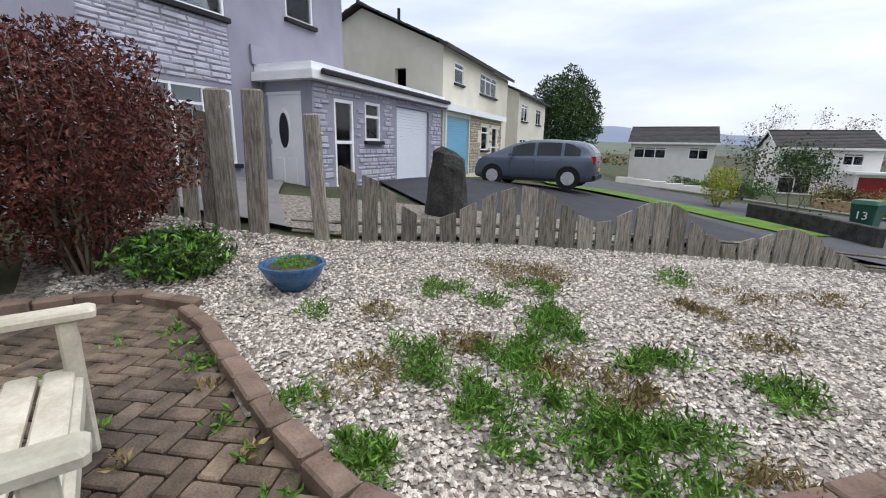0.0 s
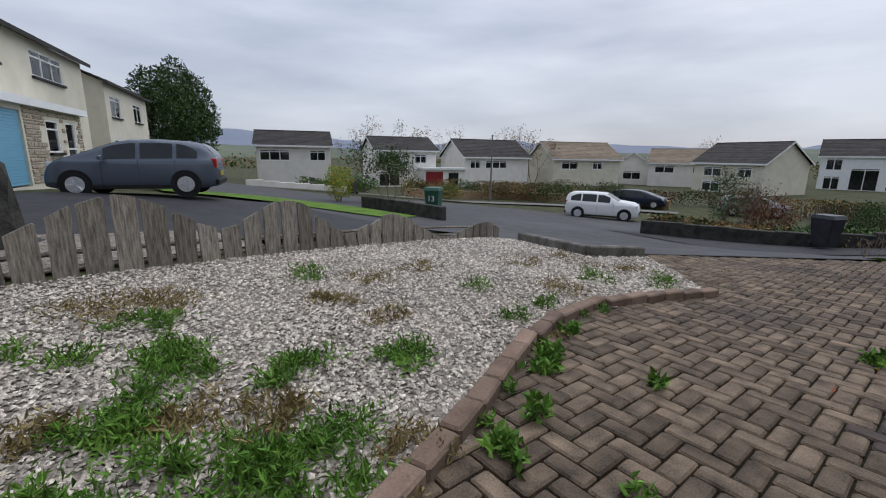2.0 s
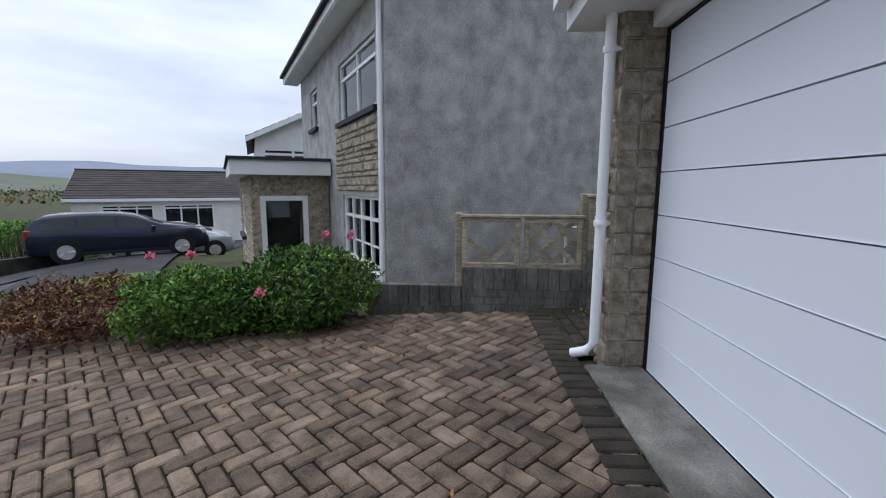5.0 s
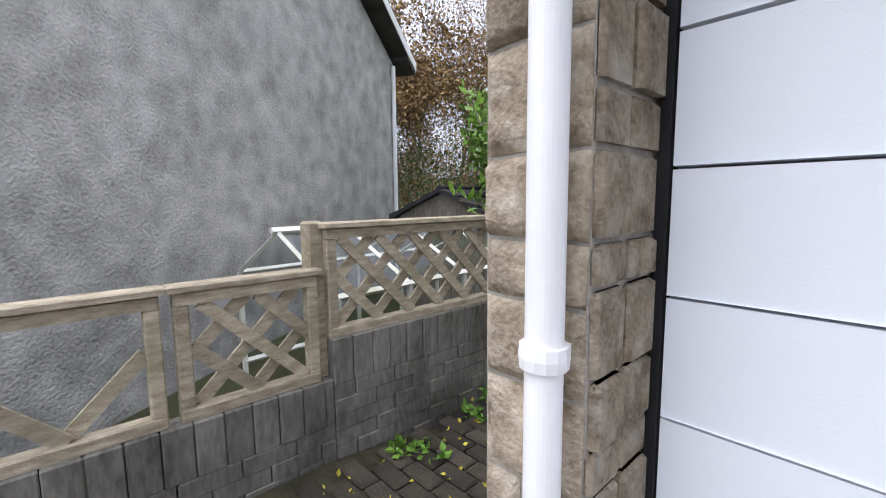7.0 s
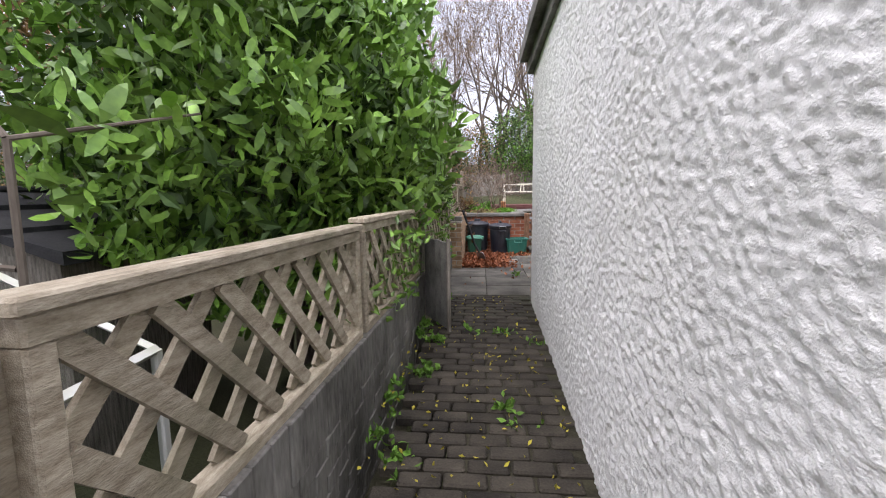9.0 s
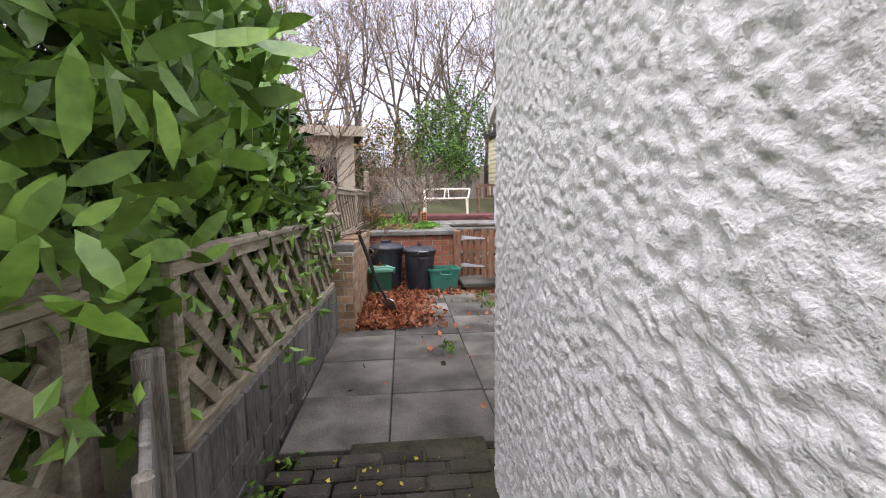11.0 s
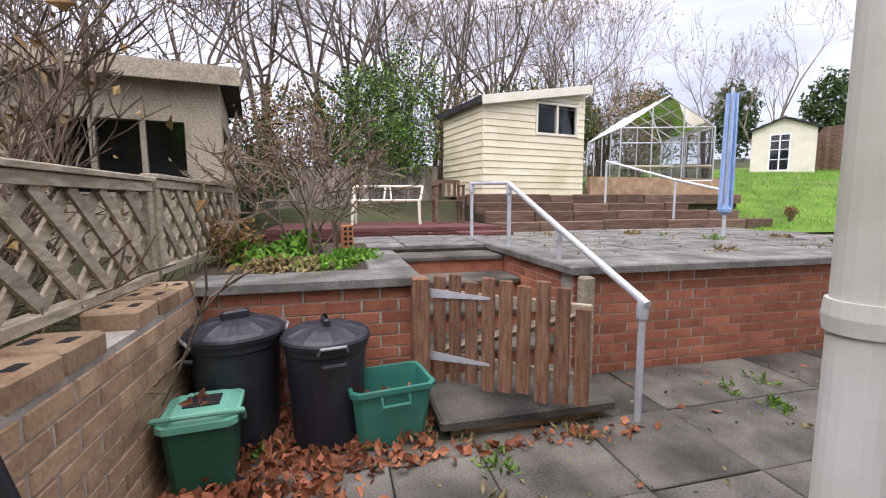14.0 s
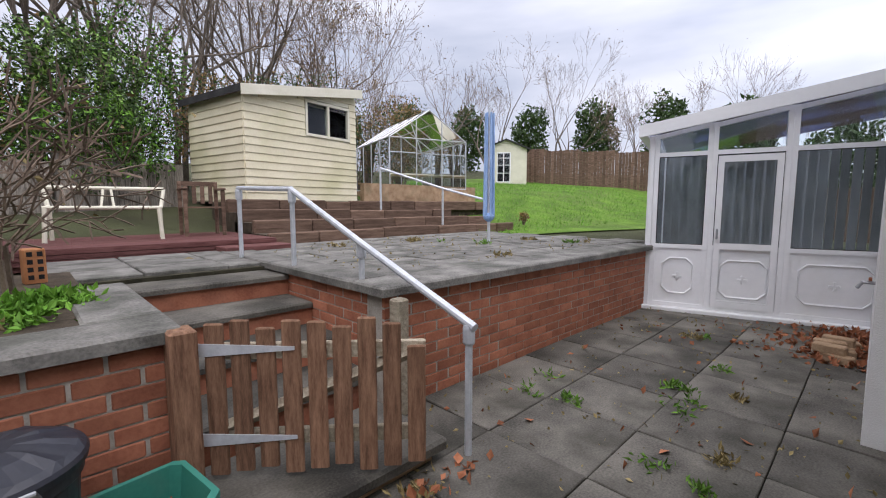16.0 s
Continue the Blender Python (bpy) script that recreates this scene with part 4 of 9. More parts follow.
window_in(lilac, 0.69, 1.41, 0.05, 1.98, 0.02, 1, 0.95, sill=False, bar=0.07, pane_mat=M["glass_dirty"], back=M["curtain"])
window_in(lilac, 1.87, 2.56, 1.12, 2.02, 0.02, 1, 0.36, bar=0.06, back=M["curtain"])
roller_door(lilac, 3.4, 5.45, 2.05, 0.08, M["garage_white"], 26, "white roller garage door")
door_base = new("porch_side")
door_base.parent = lilac
door_base.matrix_local = Matrix(((0, 1, 0, 0), (-1, 0, 0, 1.34), (0, 0, 1, 0), (0, 0, 0, 1)))
panel_door(door_base, 0.06, 1.06, 0.0, 2.05, 0.02)
bm = bm_new()
add_box(bm, (-0.22, -0.22, 2.25), (6.5, 1.35, 2.42))
add_box(bm, (-0.12, -0.12, 2.42), (6.4, 1.35, 2.58))
part("flat_roof", bm, M["upvc"], lilac, "white fascia of the flat roof")
box_part("gutter", (0.0, -0.32, 2.36), (6.45, -0.225, 2.46), M["dark"], lilac, r=0.03)
bm = bm_new()
prism(bm, [(-0.2, 2.58), (2.9, 2.58), (2.9, 2.62), (0.0, 2.95), (-0.2, 2.95)], 1.30, 1.345, Matrix(((1, 0, 0, 0), (0, 0, 1, 0), (0, 1, 0, 0), (0, 0, 0, 1))))
part("flashing", bm, M["render_purple"], lilac)
box_part("step", (-0.9, 0.1, -0.6), (-0.02, 1.3, -0.03), M["pavement"], lilac)

cream = thing("cream_house", pose(14.23, -2.92, 0.2, 0, 0, -61.3) @ pose(6.5, 0, 0), "two-storey cream rendered house with a light blue garage door", "house")
shell(cream, 2.24, 11.4, 1.0, 8.2, -0.6, 4.72, M["render_cream"], front=[(3.4, 4.4, 3.55, 4.35), (6.6, 9.2, 3.5, 4.4)], gable=(1.6, "x"), left=[(2.6, 3.1, 3.3, 4.0)])
gable_roof(cream, 2.24, 11.4, 1.0, 8.2, 4.72, 1.75, M["tile_dark"], along="x")
window_in(cream, 3.4, 4.4, 3.55, 4.35, 1.02, 1, 0.25)
window_in(cream, 6.6, 9.2, 3.5, 4.4, 1.02, 3, 0.25)
shell(cream, 0.0, 7.0, 0.0, 0.98, -0.6, 2.2, M["render_cream"], front=[(0.4, 2.6, -0.05, 2.05), (4.1, 5.0, 0.9, 1.9), (5.6, 6.4, 0.0, 1.9)], t=0.16)
courses(cream, 2.7, 7.0, 0.0, 2.18, -0.004, M["stone"], 0.07, 0.16, 0.03, holes=[(4.05, 5.05, 0.8, 1.95), (5.55, 6.45, 0, 1.95)], seed=14, joined=True)
window_in(cream, 4.1, 5.0, 0.9, 1.9, 0.02, 1, 0.3)
window_in(cream, 5.6, 6.4, 0.0, 1.9, 0.02, 1, 0.9, sill=False)
roller_door(cream, 0.4, 2.6, 2.05, 0.06, M["garage_blue"], 24, "light blue roller garage door")
box_part("flat_roof", (-0.1, -0.2, 2.2), (7.2, 0.99, 2.42), M["upvc"], cream, "white fascia of the flat roof")
bm = bm_new()
tube(bm, [(0.05, -0.08, 2.3), (0.05, -0.08, -0.3)], 0.035, 10)
part("downpipe", bm, M["upvc"], cream)
bm = bm_new()
tube(bm, [(4.9, 4.4, 6.2), (4.9, 4.4, 7.0)], 0.07, 10)
part("flue", bm, M["dark"], cream)

for n, (x0, mat) in enumerate(((21.5, "render_cream"), (32.0, "render_pale"))):
    h = thing("terrace_house", pose(14.23, -2.92, -0.2 - 0.4 * n, 0, 0, -61.3) @ pose(x0, 1.2 + 1.5 * n, 0), "two-storey pale rendered house farther along the row", "house", "houses along the row")
    shell(h, 0, 9, 0, 7.5, -0.8, 4.9, M[mat], front=[(0.8, 2.6, 3.2, 4.3), (5.5, 7.3, 3.2, 4.3), (0.8, 2.6, 0.8, 2.0)], gable=(1.6, "x"))
    gable_roof(h, 0, 9, 0, 7.5, 4.9, 1.7, M["tile_dark"], along="x")
    for a, b, c, d in ((0.8, 2.6, 3.2, 4.3), (5.5, 7.3, 3.2, 4.3), (0.8, 2.6, 0.8, 2.0)):
        window_in(h, a, b, c, d, 0.02, 2, 0.25)

# ---- grey roughcast house on the other side ----
grey = thing("grey_house", pose(-2.9, -2.04, -0.95, 0, 0, 30), "two-storey grey roughcast house with stone panels under the windows", "house")
shell(grey, -6.4, 0.0, 0.0, 8.1, -0.6, 4.95, M["render_grey"], front=[(-2.48, -0.38, 3.28, 4.28), (-2.4, -0.37, 0.86, 1.98), (-5.2, -4.4, 3.46, 4.3)], gable=(2.0, "x"))
gable_roof(grey, -6.4, 0.0, 0.0, 8.1, 4.95, 2.1, M["tile_dark"], over=0.35, along="x")
window_in(grey, -2.48, -0.38, 3.28, 4.28, 0.05, 2, 0.3)
window_in(grey, -5.2, -4.4, 3.46, 4.3, 0.05, 1, 0.3)
low = window_in(grey, -2.4, -0.37, 0.86, 1.98, 0.05, 4, 0.38, sill_mat=M["upvc"])
for z in (1.2,):
    box_part("glazing_bar", (-2.35, 0.045, z), (-0.42, 0.075, z + 0.02), M["upvc"], low)
courses(grey, -2.75, -0.3, 2.05, 3.18, -0.004, M["stone"], 0.08, 0.15, 0.04, seed=21, joined=True)
bm = bm_new()
add_box(bm, (-6.8, -0.38, 4.80), (0.36, -0.36, 5.02))
add_box(bm, (-6.8, -0.36, 4.78), (0.36, -0.002, 4.80))
part("fascia", bm, M["upvc"], grey)
box_part("gutter", (-6.8, -0.46, 4.92), (0.36, -0.383, 5.0), M["dark"], grey, r=0.03)
bm = bm_new()
tube(bm, [(-0.05, -0.42, 4.92), (-0.05, -0.25, 4.75), (-0.08, -0.05, 4.6), (-0.08, -0.05, 0.0)], 0.036, 10)
part("downpipe", bm, M["upvc"], grey, "white downpipe at the front corner")
bm = bm_new()
tube(bm, [(0.05, 7.95, 4.9), (0.05, 7.95, -0.5)], 0.045, 10)
part("downpipe", bm, M["upvc"], grey, "white downpipe at the rear corner")
bm = bm_new()
prism(bm, [(-0.4, 4.9), (4.05, 7.02), (8.5, 4.9), (8.5, 5.08), (4.05, 7.2), (-0.4, 5.08)], 0.30, 0.36, Matrix(((0, 0, 1, 0), (1, 0, 0, 0), (0, 1, 0, 0), (0, 0, 0, 1))))
part("bargeboard", bm, M["upvc"], grey)
# its flat-roofed porch
shell(grey, -8.2, -3.45, -1.5, -0.02, -0.4, 2.35, M["stone"], front=[(-7.6, -6.2, 0.9, 1.9)], right=[(-1.35, -0.45, 0.1, 1.95)], t=0.15)
courses(grey, -8.2, -3.45, -0.2, 2.3, -1.504, M["stone"], 0.08, 0.16, 0.03, holes=[(-7.65, -6.15, 0.8, 1.95)], seed=22, joined=True)
box_part("porch_roof", (-8.5, -1.85, 2.35), (-3.2, -0.025, 2.62), M["upvc"], grey, "white fascia of the porch roof")
box_part("porch_felt", (-8.55, -1.9, 2.62), (-3.15, -0.025, 2.68), M["felt"], grey)
side = new("porch_side")
side.parent = grey
side.matrix_local = Matrix(((0, -1, 0, -3.45), (1, 0, 0, 0.0), (0, 0, 1, 0), (0, 0, 0, 1)))
window_in(side, -1.35, -0.45, 0.1, 1.95, 0.02, 1, 0, name="glazed_door", sill=False, bar=0.1)
window_in(grey, -7.6, -6.2, 0.9, 1.9, -1.48, 2)


# ---- houses across the close ----
def far_house(x, y, z, yaw, w, d, eave, rise, wall, roof, along="x", label="", wins=(), garage=None, wing=None):
    w, eave, rise = w * 0.9, eave * 0.94, rise * 0.9
    wins = [(a - 0.12, b + 0.12, c - 0.15, e, *k) for a, b, c, e, *k in wins]
    h = thing("detached_house", pose(*((5.5 + 1.12 * (x - 5.5), 1.12 * y, ground(5.5 + 1.12 * (x - 5.5), 1.12 * y) - 0.1) if y < -40 else (x, y, z)), 0, 0, yaw), label, "house", "houses across the close")
    shell(h, -w / 2, w / 2, 0, d, -1.5, eave, M[wall], front=[(a, b, c, e) for a, b, c, e, *_ in wins], gable=(rise, along))
    gable_roof(h, -w / 2, w / 2, 0, d, eave, rise + 0.1, M[roof], over=0.35, along=along)
    for a, b, c, e, *k in wins:
        window_in(h, a, b, c, e, 0.02, k[0] if k else 2, 0.3, sill=False, bar=0.10)
    bm = bm_new()
    if along == "x":
        add_box(bm, (-w / 2 - 0.35, -0.38, eave - 0.22), (w / 2 + 0.35, -0.36, eave - 0.02))
        part("fascia", bm, M["upvc"], h)
        for sx in (-w / 2 - 0.36, w / 2 + 0.34):
            bm = bm_new()
            prism(bm, [(-0.36, eave - 0.22), (d / 2, eave + rise - 0.08), (d + 0.36, eave - 0.22), (d + 0.36, eave - 0.02), (d / 2, eave + rise + 0.12), (-0.36, eave - 0.02)], sx, sx + 0.025, Matrix(((0, 0, 1, 0), (1, 0, 0, 0), (0, 1, 0, 0), (0, 0, 0, 1))))
            part("bargeboard", bm, M["upvc"], h)
    else:
        prism(bm, [(-w / 2 - 0.36, eave - 0.22), (0, eave + rise - 0.08), (w / 2 + 0.36, eave - 0.22), (w / 2 + 0.36, eave - 0.02), (0, eave + rise + 0.12), (-w / 2 - 0.36, eave - 0.02)], -0.39, -0.36, Matrix(((1, 0, 0, 0), (0, 0, 1, 0), (0, 1, 0, 0), (0, 0, 0, 1))))
        part("bargeboard", bm, M["upvc"], h)
    if garage:
        a, b, gm = garage
        box_part("garage_wing", (a - 0.3, -1.6, -1.5), (b + 3.2, -0.01, 2.3), M[wall], h)
        box_part("garage_roof", (a - 0.5, -1.9, 2.3), (b + 3.4, -0.01, 2.55), M["upvc"], h)
        box_part("garage_door", (a, -1.64, -1.2), (b, -1.605, 2.05), M[gm], h)
        box_part("porch_window", (b + 0.8, -1.64, 0.3), (b + 2.2, -1.605, 1.9), M["car_glass"], h)
    return h


W4 = ((-3.6, -1.2, 3.2, 4.3), (1.6, 3.2, 3.2, 4.3), (-3.6, -1.2, 0.8, 2.0))
far_house(25.6, -43, -2.6, -155, 9, 7, 4.8, 1.8, "render_pale", "tile_dark", "x", "white two-storey house with a dark tiled roof across the road", ((-3.6, -0.6, 2.9, 4.0, 3), (1.8, 3.4, 2.9, 4.0)))
far_house(15.0, -49, -2.9, -150, 9, 7, 5.0, 1.8, "render_pale", "tile_dark", "x", "pale house with dark roof and a dark red garage door", ((-3.6, -1.0, 3.0, 4.3), (1.2, 2.6, 3.2, 4.2), (-3.6, -1.0, 0.3, 2.0)), (2.0, 4.4, "garage_red"))
far_house(4.6, -55, -3.2, -150, 11.5, 8, 4.3, 2.6, "render_pale", "tile_dark", "x", "pale rendered house with a dark hipped roof", ((-1.8, 1.4, 2.6, 3.6, 3), (-4.2, -2.8, 2.6, 3.6)))
far_house(-7.0, -58, -3.2, -160, 12, 8, 4.2, 2.6, "render_cream", "tile_brown", "x", "cream house with a brown tiled roof", ((-4.0, -1.6, 2.6, 3.6), (1.0, 2.4, 2.6, 3.6)))
far_house(-14.5, -64, -3.4, -198, 6, 8, 3.4, 2.0, "render_pale", "tile_brown", "y", "small gabled pale house", ((-1.2, 1.2, 1.0, 2.2),))
far_house(-20.0, -60, -3.4, -204, 11, 8, 3.8, 2.2, "render_pale", "tile_brown", "x", "pale house with a light brown roof", ((-4.0, -1.6, 2.2, 3.2), (1.0, 3.4, 2.2, 3.2)))
far_house(-20.5, -51, -3.0, -243, 10, 8, 4.0, 2.7, "render_cream", "tile_dark", "x", "cream gabled house with a dark roof", ((-3.0, -0.8, 2.2, 3.3), (1.5, 3.0, 2.2, 3.3), (-3.0, -0.8, 0.3, 1.5)))
far_house(-41.5, -60, -3.2, -216, 11, 8, 5.2, 2.6, "upvc", "tile_dark", "x", "bright white two-storey house with black windows", ((-4.2, -2.6, 3.0, 4.6), (2.4, 4.2, 3.0, 4.6), (-1.4, 1.4, 0.2, 3.2), (-4.2, -2.6, 0.2, 2.0), (2.4, 4.2, 0.2, 2.0)))
far_house(-26.7, -19.5, -1.95, 122, 16, 7.5, 2.5, 2.0, "render_pale", "tile_dark", "x", "long bungalow with a dark tiled roof", ((-5.6, -3.0, 0.5, 1.9, 3), (-2.2, 0.6, 0.3, 1.9, 3), (3.0, 4.8, 0.8, 1.9)))
far_house(-16.6, -6.5, -1.4, 116.6, 8, 9, 4.9, 2.0, "render_white", "tile_dark", "y", "white gabled house beyond the grey house", ((-3.2, -1.0, 3.0, 4.2), (1.0, 2.6, 3.0, 4.2)))


# ---- distant hills ----
def hills(name, radius, height, seed, mat, label, base=-30.0, a0=-180, a1=180):
    verts, faces = [], []
    n = 240
    for i in range(n + 1):
        a = radians(a0 + (a1 - a0) * i / n)
        r = radius * (1 + 0.12 * noise.noise(Vector((math.cos(a) * 2, math.sin(a) * 2, seed))))
        h = height * (0.65 + 0.7 * noise.noise(Vector((math.cos(a) * 3.0, math.sin(a) * 3.0, seed + 5.0))) + 0.12 * noise.noise(Vector((math.cos(a) * 14, math.sin(a) * 14, seed))))
        for q, (rr, zz) in enumerate(((r * 0.6, base), (r * 0.8, base + (h - base) * 0.62), (r, h), (r * 1.2, h * 0.9 + 2))):
            verts.append((rr * math.sin(a), rr * math.cos(a), zz))
    for i in range(n):
        for q in range(3):
            faces.append((i * 4 + q, i * 4 + q + 1, i * 4 + q + 5, i * 4 + q + 4))
    return structure(raw(name, verts, faces, mat, smooth=True), label, "backdrop")


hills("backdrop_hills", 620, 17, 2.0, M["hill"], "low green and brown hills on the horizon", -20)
hills("backdrop_far_hills", 860, 46, 7.0, M["hill_far"], "far hills under cloud, blue-grey with painted haze", -20)


# ---- plants ----
def leaf_mesh(name, pts, size, mat, parent=None, aspect=0.45, seed=0, up=0.3, bend=0.25, broad=False):
    """Many small folded leaves, one at each point, as one crown."""
    r = np.random.RandomState(seed)
    pts = np.asarray(pts, float)
    n = len(pts)
    d = r.normal(size=(n, 3))
    d[:, 2] += up
    d /= np.linalg.norm(d, axis=1)[:, None]
    s = np.cross(d, r.normal(size=(n, 3)))
    s /= np.linalg.norm(s, axis=1)[:, None]
    nn = np.cross(d, s)
    L = size * r.uniform(0.6, 1.3, size=(n, 1))
    if broad:
        rows = [pts]
        for f, g in ((0.28, 0.85), (0.62, 1.0), (0.86, 0.55)):
            mid = pts + d * L * f - nn * L * bend * f * f * 0.5
            rows += [mid + s * L * aspect * 0.5 * g + nn * L * 0.05, mid - s * L * aspect * 0.5 * g + nn * L * 0.05]
        rows.append(pts + d * L - nn * L * bend * 0.5)
        v = np.stack(rows, 1).reshape(-1, 3)
        f = []
        for i in range(n):
            o = 8 * i
            f += [(o, o + 1, o + 2), (o + 1, o + 3, o + 4, o + 2), (o + 3, o + 5, o + 6, o + 4), (o + 5, o + 7, o + 6)]
        return raw(name, v.tolist(), f, mat, parent)
    a = pts
    b = pts + d * L * 0.45 + s * L * aspect * 0.5 + nn * L * bend * 0.3
    c = pts + d * L - nn * L * bend * 0.35
    e = pts + d * L * 0.45 - s * L * aspect * 0.5 + nn * L * bend * 0.3
    v = np.stack([a, b, c, e], 1).reshape(-1, 3)
    f = [(4 * i, 4 * i + 1, 4 * i + 2, 4 * i + 3) for i in range(n)]
    return raw(name, v.tolist(), f, mat, parent)


def cloud(n, centre, radii, seed=0, gaps=2.0, cut=-0.15, hollow=0.35):
    """Points in an uneven ball with gaps."""
    r = np.random.RandomState(seed)
    out = []
    while len(out) < n:
        p = r.uniform(-1, 1, 3)
        q = np.linalg.norm(p)
        if q > 1 or q < hollow:
            continue
        bump_r = 1 + 0.35 * noise.noise(Vector((p * 2.3 + seed * 1.7).tolist()))
        if q > bump_r * 0.85 or noise.noise(Vector((p * gaps * 2 + seed * 3.1).tolist())) < cut:
            continue
        out.append([centre[i] + p[i] * radii[i] for i in range(3)])
    return out


def sticks(name, segs, mat, parent=None, k=4):
    """Tapered bars between pairs of points as one mesh."""
    verts, faces = [], []
    for p, q, r0, r1 in segs:
        d = q - p
        if d.length < 1e-5:
            continue
        a = d.orthogonal().normalized()
        b = d.normalized().cross(a)
        o = len(verts)
        for c, r in ((p, r0), (q, r1)):
            for j in range(k):
                t = 2 * math.pi * j / k
                verts.append(tuple(c + a * r * math.cos(t) + b * r * math.sin(t)))
        for j in range(k):
            faces.append((o + j, o + (j + 1) % k, o + k + (j + 1) % k, o + k + j))
    return raw(name, verts, faces, mat, parent)


def grow(rng, p, d, length, r, depth, segs, tips, spread=0.55, kids=(2, 4), lift=0.15, wob=0.12, shrink=0.72):
    n = 3 if depth > 1 else 2
    for i in range(n):
        d = (d + Vector((rng.gauss(0, wob), rng.gauss(0, wob), rng.gauss(0, wob) + lift * 0.3))).normalized()
        q = p + d * (length / n)
        r1 = max(0.0025, r * (1 - 0.35 / n))
        segs.append((p.copy(), q.copy(), r, r1))
        p, r = q, r1
        if depth > 0 and i > 0:
            for _ in range(rng.randint(*kids) if i == n - 1 else rng.randint(0, 1)):
                e = (d + Vector((rng.gauss(0, spread), rng.gauss(0, spread), rng.gauss(0, spread) + lift))).normalized()
                grow(rng, p.copy(), e, length * shrink * rng.uniform(0.75, 1.1), r * rng.uniform(0.5, 0.75), depth - 1, segs, tips, spread, kids, lift, wob, shrink)
    if depth <= 1:
        tips.append(p.copy())


def bare_tree(x, y, z, height, seed, depth=5, stems=1, leaves=0, leaf_mat="leaf_rust", name="bare_tree", label="tall bare autumn tree with grey branches", spread=0.5, r=None, group="bare trees behind the garden", leaf=0.09, mat="bark", lift=0.2):
    t = thing(name, pose(x, y, z), label, "tree", group)
    rng = random.Random(seed)
    segs, tips = [], []
    for s in range(stems):
        d = Vector((rng.gauss(0, 0.14 if stems > 1 else 0.04), rng.gauss(0, 0.14 if stems > 1 else 0.04), 1)).normalized()
        grow(rng, Vector((rng.uniform(-.2, .2) * (stems > 1), rng.uniform(-.2, .2) * (stems > 1), -0.3)), d, height * rng.uniform(0.3, 0.4), (r or height * 0.014) / (1 if stems == 1 else 1.6), depth, segs, tips, spread, (2, 3), lift)
    big = [s for s in segs if s[2] > 0.02]
    small = [s for s in segs if s[2] <= 0.02]
    sticks("trunk", big, M[mat], t, 6)
    sticks("twig_crown", [(a, b, max(c, 0.006), max(e, 0.004)) for a, b, c, e in small], M["twig"], t, 3)
    if leaves and tips:
        r2 = random.Random(seed + 1)
        pts = [[q + r2.gauss(0, 0.25) for q in r2.choice(tips)] for _ in range(leaves)]
        leaf_mesh("crown", pts, leaf, M[leaf_mat], t, 0.6, seed)
    return t


def shrub(name, x, y, z, radii, n, size, mat, label, seed, stems=14, category="shrub", aspect=0.45, up=0.3, cut=-0.15, group="", mat2=None, hollow=0.35):
    t = thing(name, pose(x, y, z), label, category, group)
    rng = random.Random(seed)
    segs = []
    for i in range(stems):
        a = rng.uniform(0, 2 * math.pi)
        top = Vector((math.cos(a) * radii[0] * rng.uniform(0.2, 0.8), math.sin(a) * radii[1] * rng.uniform(0.2, 0.8), radii[2] * rng.uniform(1.0, 1.7)))
        p = Vector((top.x * 0.15, top.y * 0.15, -0.05))
        last = p
        for j in range(1, 5):
            q = p.lerp(top, j / 4) + Vector((rng.gauss(0, .04), rng.gauss(0, .04), 0))
            segs.append((last, q, 0.02 * (1 - j / 6), 0.02 * (1 - (j + 1) / 6)))
            last = q
    sticks("branchwork", segs, M["twig"], t, 4)
    pts = cloud(n, (0, 0, radii[2]), radii, seed, cut=cut, hollow=hollow)
    if mat2:
        k = int(n * 0.65)
        leaf_mesh("foliage", pts[:k], size, M[mat], t, aspect, seed, up, broad=mat == "laurel")
        leaf_mesh("foliage", pts[k:], size, M[mat2], t, aspect, seed + 1, up)
    else:
        leaf_mesh("foliage", pts, size, M[mat], t, aspect, seed, up)
    return t


def weed(x, y, z, r, n, seed, mat="leaf_bright", h=0.12, size=0.05, label="tuft of bright green feathery weed in the gravel", group="weeds in the front gravel", aspect=0.26):
    t = np.random.RandomState(seed)
    # ragged: several small clumps that run into one another
    k = 7
    ca, cq = t.uniform(0, 2 * math.pi, k), r * np.sqrt(t.uniform(0, 1.3, k))
    pick = t.randint(0, k, n)
    sig = r * t.uniform(0.12, 0.34, k)
    px = cq[pick] * np.cos(ca[pick]) + t.normal(0, 1, n) * sig[pick]
    py = cq[pick] * np.sin(ca[pick]) * 0.7 + t.normal(0, 1, n) * sig[pick]
    hh = h * t.uniform(0.3, 1.25, k)[pick] * t.uniform(0.0, 1, n)
    pts = np.stack([px, py, hh], 1)
    o = leaf_mesh("weed_tuft", pts, size, M[mat], None, aspect, seed, 0.7)
    o.matrix_world = pose(x, y, z, 0, 0, seed * 40 % 360)
    return tagged(o, label, "plant", group, "stuff")


def inside(poly, x, y):
    hit = False
    j = len(poly) - 1
    for i in range(len(poly)):
        (xi, yi), (xj, yj) = poly[i], poly[j]
        if (yi > y) != (yj > y) and x < (xj - xi) * (y - yi) / (yj - yi) + xi:
            hit = not hit
        j = i
    return hit


def along(line, step):
    """Points and headings at even steps along a line."""
    out, carry = [], 0.0
    for (ax, ay), (bx2, by2) in zip(line, line[1:]):
        L = math.hypot(bx2 - ax, by2 - ay)
        s = carry
        while s < L:
            out.append((ax + (bx2 - ax) * s / L, ay + (by2 - ay) * s / L, math.degrees(math.atan2(by2 - ay, bx2 - ax))))
            s += step
        carry = s - L
    return out


